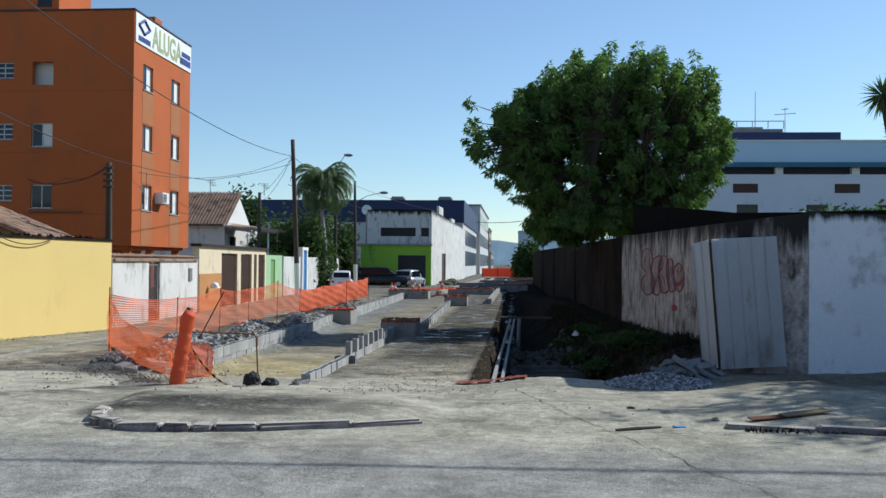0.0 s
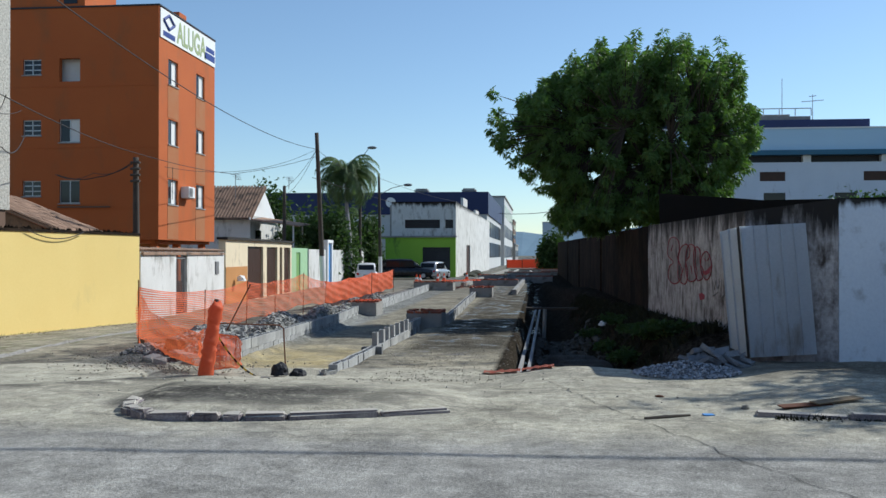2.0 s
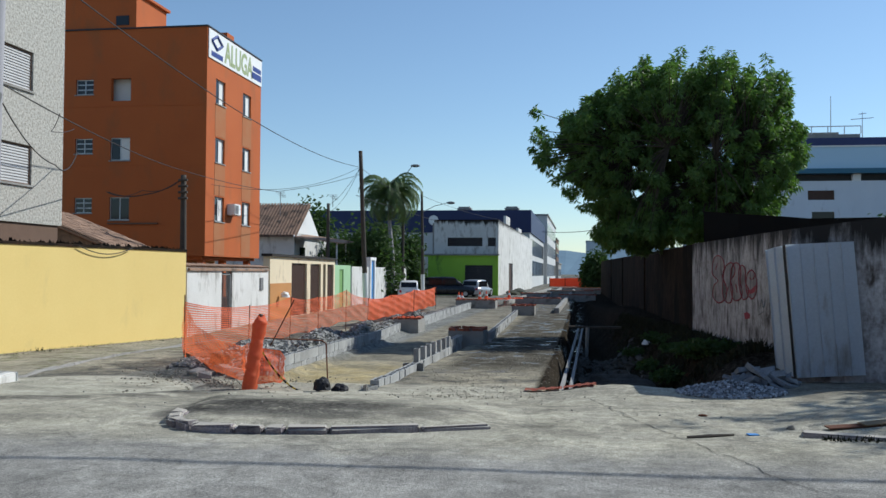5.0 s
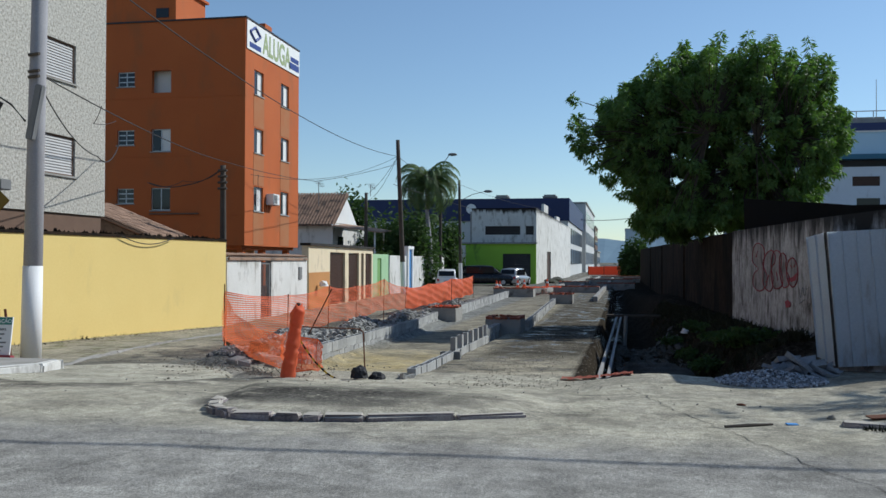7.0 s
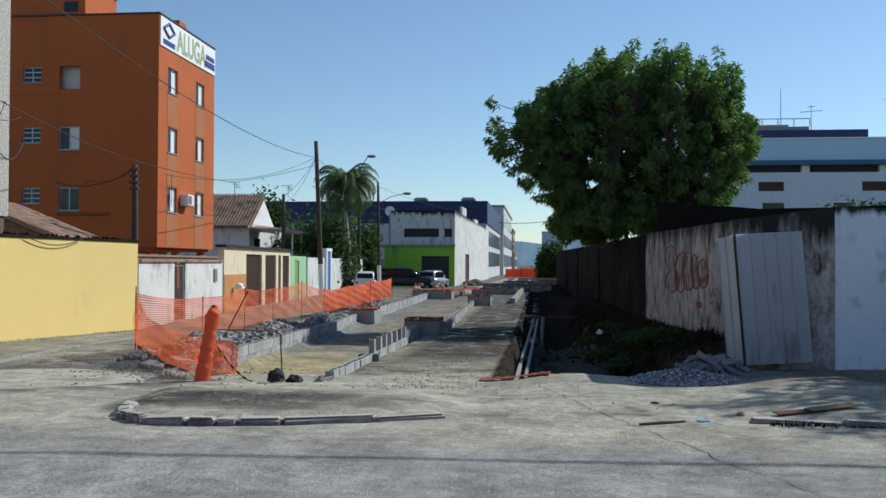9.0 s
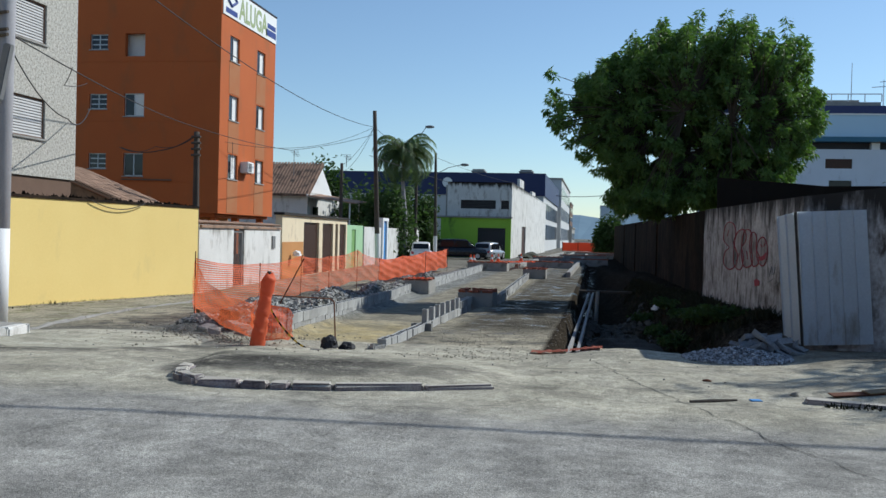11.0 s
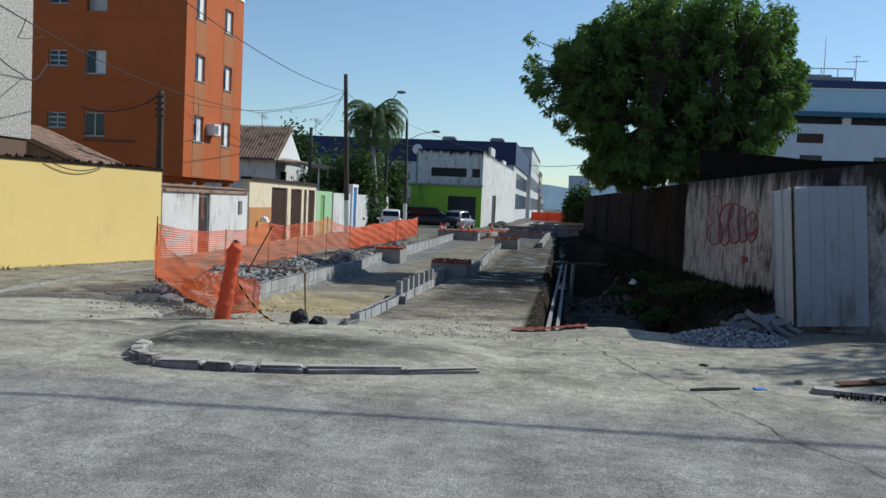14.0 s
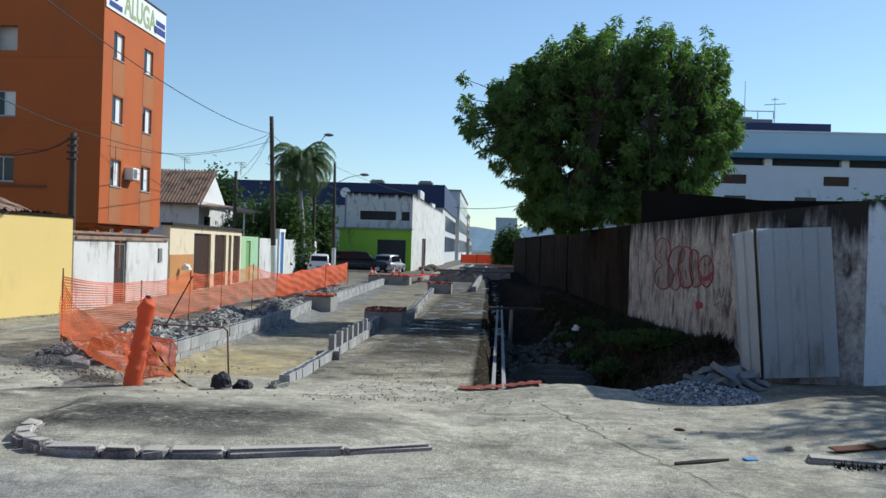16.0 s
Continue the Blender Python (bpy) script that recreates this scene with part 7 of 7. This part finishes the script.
car((-12.8, 66.5, -0.45), 100, 3.7, 1.65, 1.47, car_white, "small white hatchback parked beside the garden wall")
car((-11.2, 75.8, -0.45), 8, 4.6, 1.85, 1.72, car_black, "dark four-wheel-drive parked before the green workshop", True)
car((-8.95, 77.5, -0.45), 78, 4.2, 1.7, 1.5, car_silver, "silver car parked before the green workshop")


# ---- far barrier, cones and drums ----
fb_ = thing("safety_fence", (-4.8, 139, -0.45), "orange safety net barrier closing the street far away", "safety fence")
for k in range(3):
    bm = BM()
    box(bm, -4.9 + k * 2.35, -2.6 + k * 2.35, 138.9 - 0.2 * k, 139.0 - 0.2 * k, -0.4, 0.85 + 0.05 * (k % 2), bevel=0.02)
    part("panel", bm, net_mat, fb_, local=False)
for k in range(4):
    bm = BM()
    tube(bm, (-4.95 + k * 2.35, 138.9, -0.45), (-4.95 + k * 2.35, 138.9, 1.0), 0.05)
    part("post", bm, rust, fb_, local=False)


def cone_mesh():
    bm = BM()
    bmesh.ops.create_cone(bm, cap_ends=True, segments=14, radius1=0.16, radius2=0.03, depth=0.7, matrix=Matrix.Translation((0, 0, 0.38)))
    box(bm, -0.2, 0.2, -0.2, 0.2, 0, 0.03)
    return bm


cn = thing("traffic_cone", (-8.0, 60.5, -0.45), "orange traffic cone at the end of the works", "traffic cone", "traffic cones")
part("cone", cone_mesh(), net_mat, cn)
bm = BM()
bmesh.ops.create_cone(bm, cap_ends=False, segments=14, radius1=0.112, radius2=0.085, depth=0.14, matrix=Matrix.Translation((0, 0, 0.45)))
part("white_sleeve", bm, board_white, cn)
for p in ((-8.4, 61.8), (-7.2, 64.0), (-7.0, 66.5), (-5.6, 70.0)):
    copy_thing(cn, pose(*p, -0.45))
for k, (x, y, w) in enumerate(((-6.2, 57.2, 1.6), (-5.0, 58.5, 1.2), (-3.3, 44.3, 1.0), (-6.6, 31.9, 0.8))):
    bm = BM()
    N = 10
    V = [[bm.verts.new((x + w * i / N, y + 0.3 * j, prof(y) + 0.42 + 0.05 * math.sin(i * 1.7 + j * 2))) for i in range(N + 1)] for j in range(4)]
    for j in range(3):
        for i in range(N):
            bm.faces.new((V[j][i], V[j][i + 1], V[j + 1][i + 1], V[j + 1][i]))
    bmesh.ops.solidify(bm, geom=bm.faces[:], thickness=0.2)
    solo("folded_net", bm, net_mat, "folded orange net laid over a basin", "safety net", "folded nets")
for k in range(7):
    bm = BM()
    y = 78 + k * 7.0
    box(bm, -3.8 + 0.3 * (k % 3), 0.2, y, y + 0.5, -0.5, -0.28 + 0.06 * (k % 2), bevel=0.02)
    solo("concrete_beam", bm, concrete, "low concrete beam across the dug-up street", "beam", "beams across the street")
for x0, x1, y0, y1 in ((-4.9, -3.9, 58, 112), (-3.1, -2.6, 60, 118), (-1.3, -0.9, 47, 112)):
    bm = BM()
    d = Vector((x1 - x0, y1 - y0, 0))
    box(bm, 0, d.length, -0.12, 0.12, -0.55, -0.18, along((x0, y0), (x1, y1)), bevel=0.02)
    solo("concrete_beam", bm, concrete, "long low concrete channel side along the dug-up street", "beam", "channel sides along the street")
lump("wall_bush", (-6.3, 88.5, -0.45), (0.9, 3.5, 0.5), grass_mat, "low weeds at the foot of the workshop wall", "weeds", 31, 3)


# ---- dark tarpaulin over the shed behind the wall ----
E_ = [(2.97, 23.2, 3.18), (3.55, 21.6, 3.01), (4.05, 19.6, 2.83), (4.35, 18.4, 2.71), (4.93, 16.64, 2.62), (5.63, 16.4, 2.63), (6.56, 16.64, 2.67), (9.6, 17.6, 2.73)]
tp = thing("tarpaulin", (4.8, 17.6, 0.0), "black sheeting hung over the shed behind the wall", "tarpaulin")
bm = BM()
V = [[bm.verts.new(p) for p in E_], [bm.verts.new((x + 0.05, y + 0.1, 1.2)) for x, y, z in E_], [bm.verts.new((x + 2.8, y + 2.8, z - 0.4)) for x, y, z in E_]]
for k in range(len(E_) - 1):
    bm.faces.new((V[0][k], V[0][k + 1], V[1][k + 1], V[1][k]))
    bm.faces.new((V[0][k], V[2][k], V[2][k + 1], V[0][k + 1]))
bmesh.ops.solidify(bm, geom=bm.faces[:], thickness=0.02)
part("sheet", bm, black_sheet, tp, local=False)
for p in ((4.2, 18.9), (5.8, 16.7), (8.4, 17.5)):
    bm = BM()
    tube(bm, (p[0] + 0.3, p[1] + 0.3, -0.4), (p[0] + 0.3, p[1] + 0.3, 2.45), 0.05)
    part("pole", bm, pole_wood, tp, local=False)


# ---- graffiti ----
def on_wall(u, z, d=0.006):
    """A place on the graffiti wall: u metres from its near corner, z up, d proud of its face."""
    a, b = Vector((*GM, 0)), Vector((*GB, 0))
    t = (b - a).normalized()
    return a + t * u + Vector((-t.y, t.x, 0)) * d + Vector((0, 0, z))


def rounded(pts, closed):
    """Points smoothed along a soft curve, as a spray can draws it."""
    n = len(pts)
    out = []
    for k in range(n if closed else n - 1):
        q = [Vector((*pts[(k + j) % n if closed else min(max(k + j, 0), n - 1)], 0)) for j in (-1, 0, 1, 2)]
        for i in range(5):
            t = i / 5
            v = 0.5 * (2 * q[1] + (q[2] - q[0]) * t + (2 * q[0] - 5 * q[1] + 4 * q[2] - q[3]) * t * t + (3 * q[1] - q[0] - 3 * q[2] + q[3]) * t ** 3)
            out.append((v.x, v.y))
    out.append(pts[0] if closed else pts[-1])
    return out


def stroke(pts, r, closed=False):
    bm = BM()
    P = [on_wall(u, z) for u, z in rounded(pts, closed)]
    chain(bm, P, [r * (0.8 + 0.35 * noise.noise(Vector((k * 0.4, r * 90, 0)))) for k in range(len(P))], 5)
    return bm


gf = thing("graffiti", on_wall(3.5, 0.8), "red bubble-letter graffiti outlines sprayed on the wall", "graffiti")
LETTERS = (
    ((5.25, 1.03), (5.81, 1.14), (5.7, 1.38), (5.31, 1.48), (5.88, 1.63), (5.77, 1.91), (5.38, 2.0), (4.85, 1.93), (4.66, 1.75), (4.85, 1.57), (4.45, 1.34), (4.59, 1.13)),
    ((4.38, 1.06), (4.8, 1.17), (4.8, 1.49), (4.59, 1.75), (4.09, 1.84), (3.74, 1.74), (3.79, 1.6), (4.08, 1.5), (3.91, 1.31), (4.04, 1.1)),
    ((3.82, 1.13), (4.06, 1.3), (4.06, 1.65), (3.82, 1.82), (3.39, 1.8), (3.23, 1.66), (3.28, 1.47), (3.12, 1.28), (3.31, 1.16)),
    ((3.19, 1.23), (3.38, 1.42), (3.38, 1.7), (3.18, 1.78), (2.9, 1.71), (2.88, 1.48), (2.64, 1.35), (2.72, 1.21), (3.04, 1.16)),
    ((2.41, 1.19), (2.73, 1.27), (2.84, 1.43), (2.76, 1.6), (2.46, 1.69), (2.18, 1.62), (2.04, 1.45), (2.14, 1.27)),
)
for pts in LETTERS:
    part("outline", stroke(pts, 0.014, True), spray_red, gf, local=False)
    bm = BM()
    bm.faces.new([bm.verts.new(on_wall(u, z, 0.003)) for u, z in rounded(pts, True)[:-1]])
    part("fill", bm, spray_pale, gf, "pale sprayed filling", local=False)
for pts in (((5.52, 1.71), (5.36, 1.84)), ((4.6, 1.22), (4.45, 1.26), (4.3, 1.37)), ((3.66, 1.43), (3.54, 1.28)), ((2.57, 1.56), (2.44, 1.52)), ((2.32, 1.53), (2.21, 1.59))):
    part("inner_line", stroke(pts, 0.011), spray_red, gf, local=False)
for nm, pts in (("mouth", ((2.74, 1.33), (2.4, 1.36), (2.07, 1.45), (2.18, 1.31), (2.51, 1.27))), ("red_mark", ((2.98, 0.91), (2.79, 0.95), (2.53, 0.92), (2.56, 0.84), (2.9, 0.81)))):
    bm = BM()
    bm.faces.new([bm.verts.new(on_wall(u, z, 0.009)) for u, z in pts])
    part(nm, bm, spray_red, gf, local=False)
for pts in (((1.86, 1.03), (1.73, 1.2), (1.61, 1.06), (1.49, 1.2)), ((1.94, 0.93), (1.63, 1.0)), ((1.43, 0.9), (1.21, 0.98), (1.09, 1.09))):
    part("tag", stroke(pts, 0.008), ink_grey, gf, local=False)

# power cable high over the crossing
ca, cb = Vector((-19.42, 11.97, 8.50)), Vector((33.22, 14.70, 8.50))
bm = BM()
chain(bm, [ca.lerp(cb, k / 12) for k in range(13)], [0.04] * 13, 6)
solo("overhead_cable", bm, wire_mat, "thick dark power cable high over the crossing", "cable")
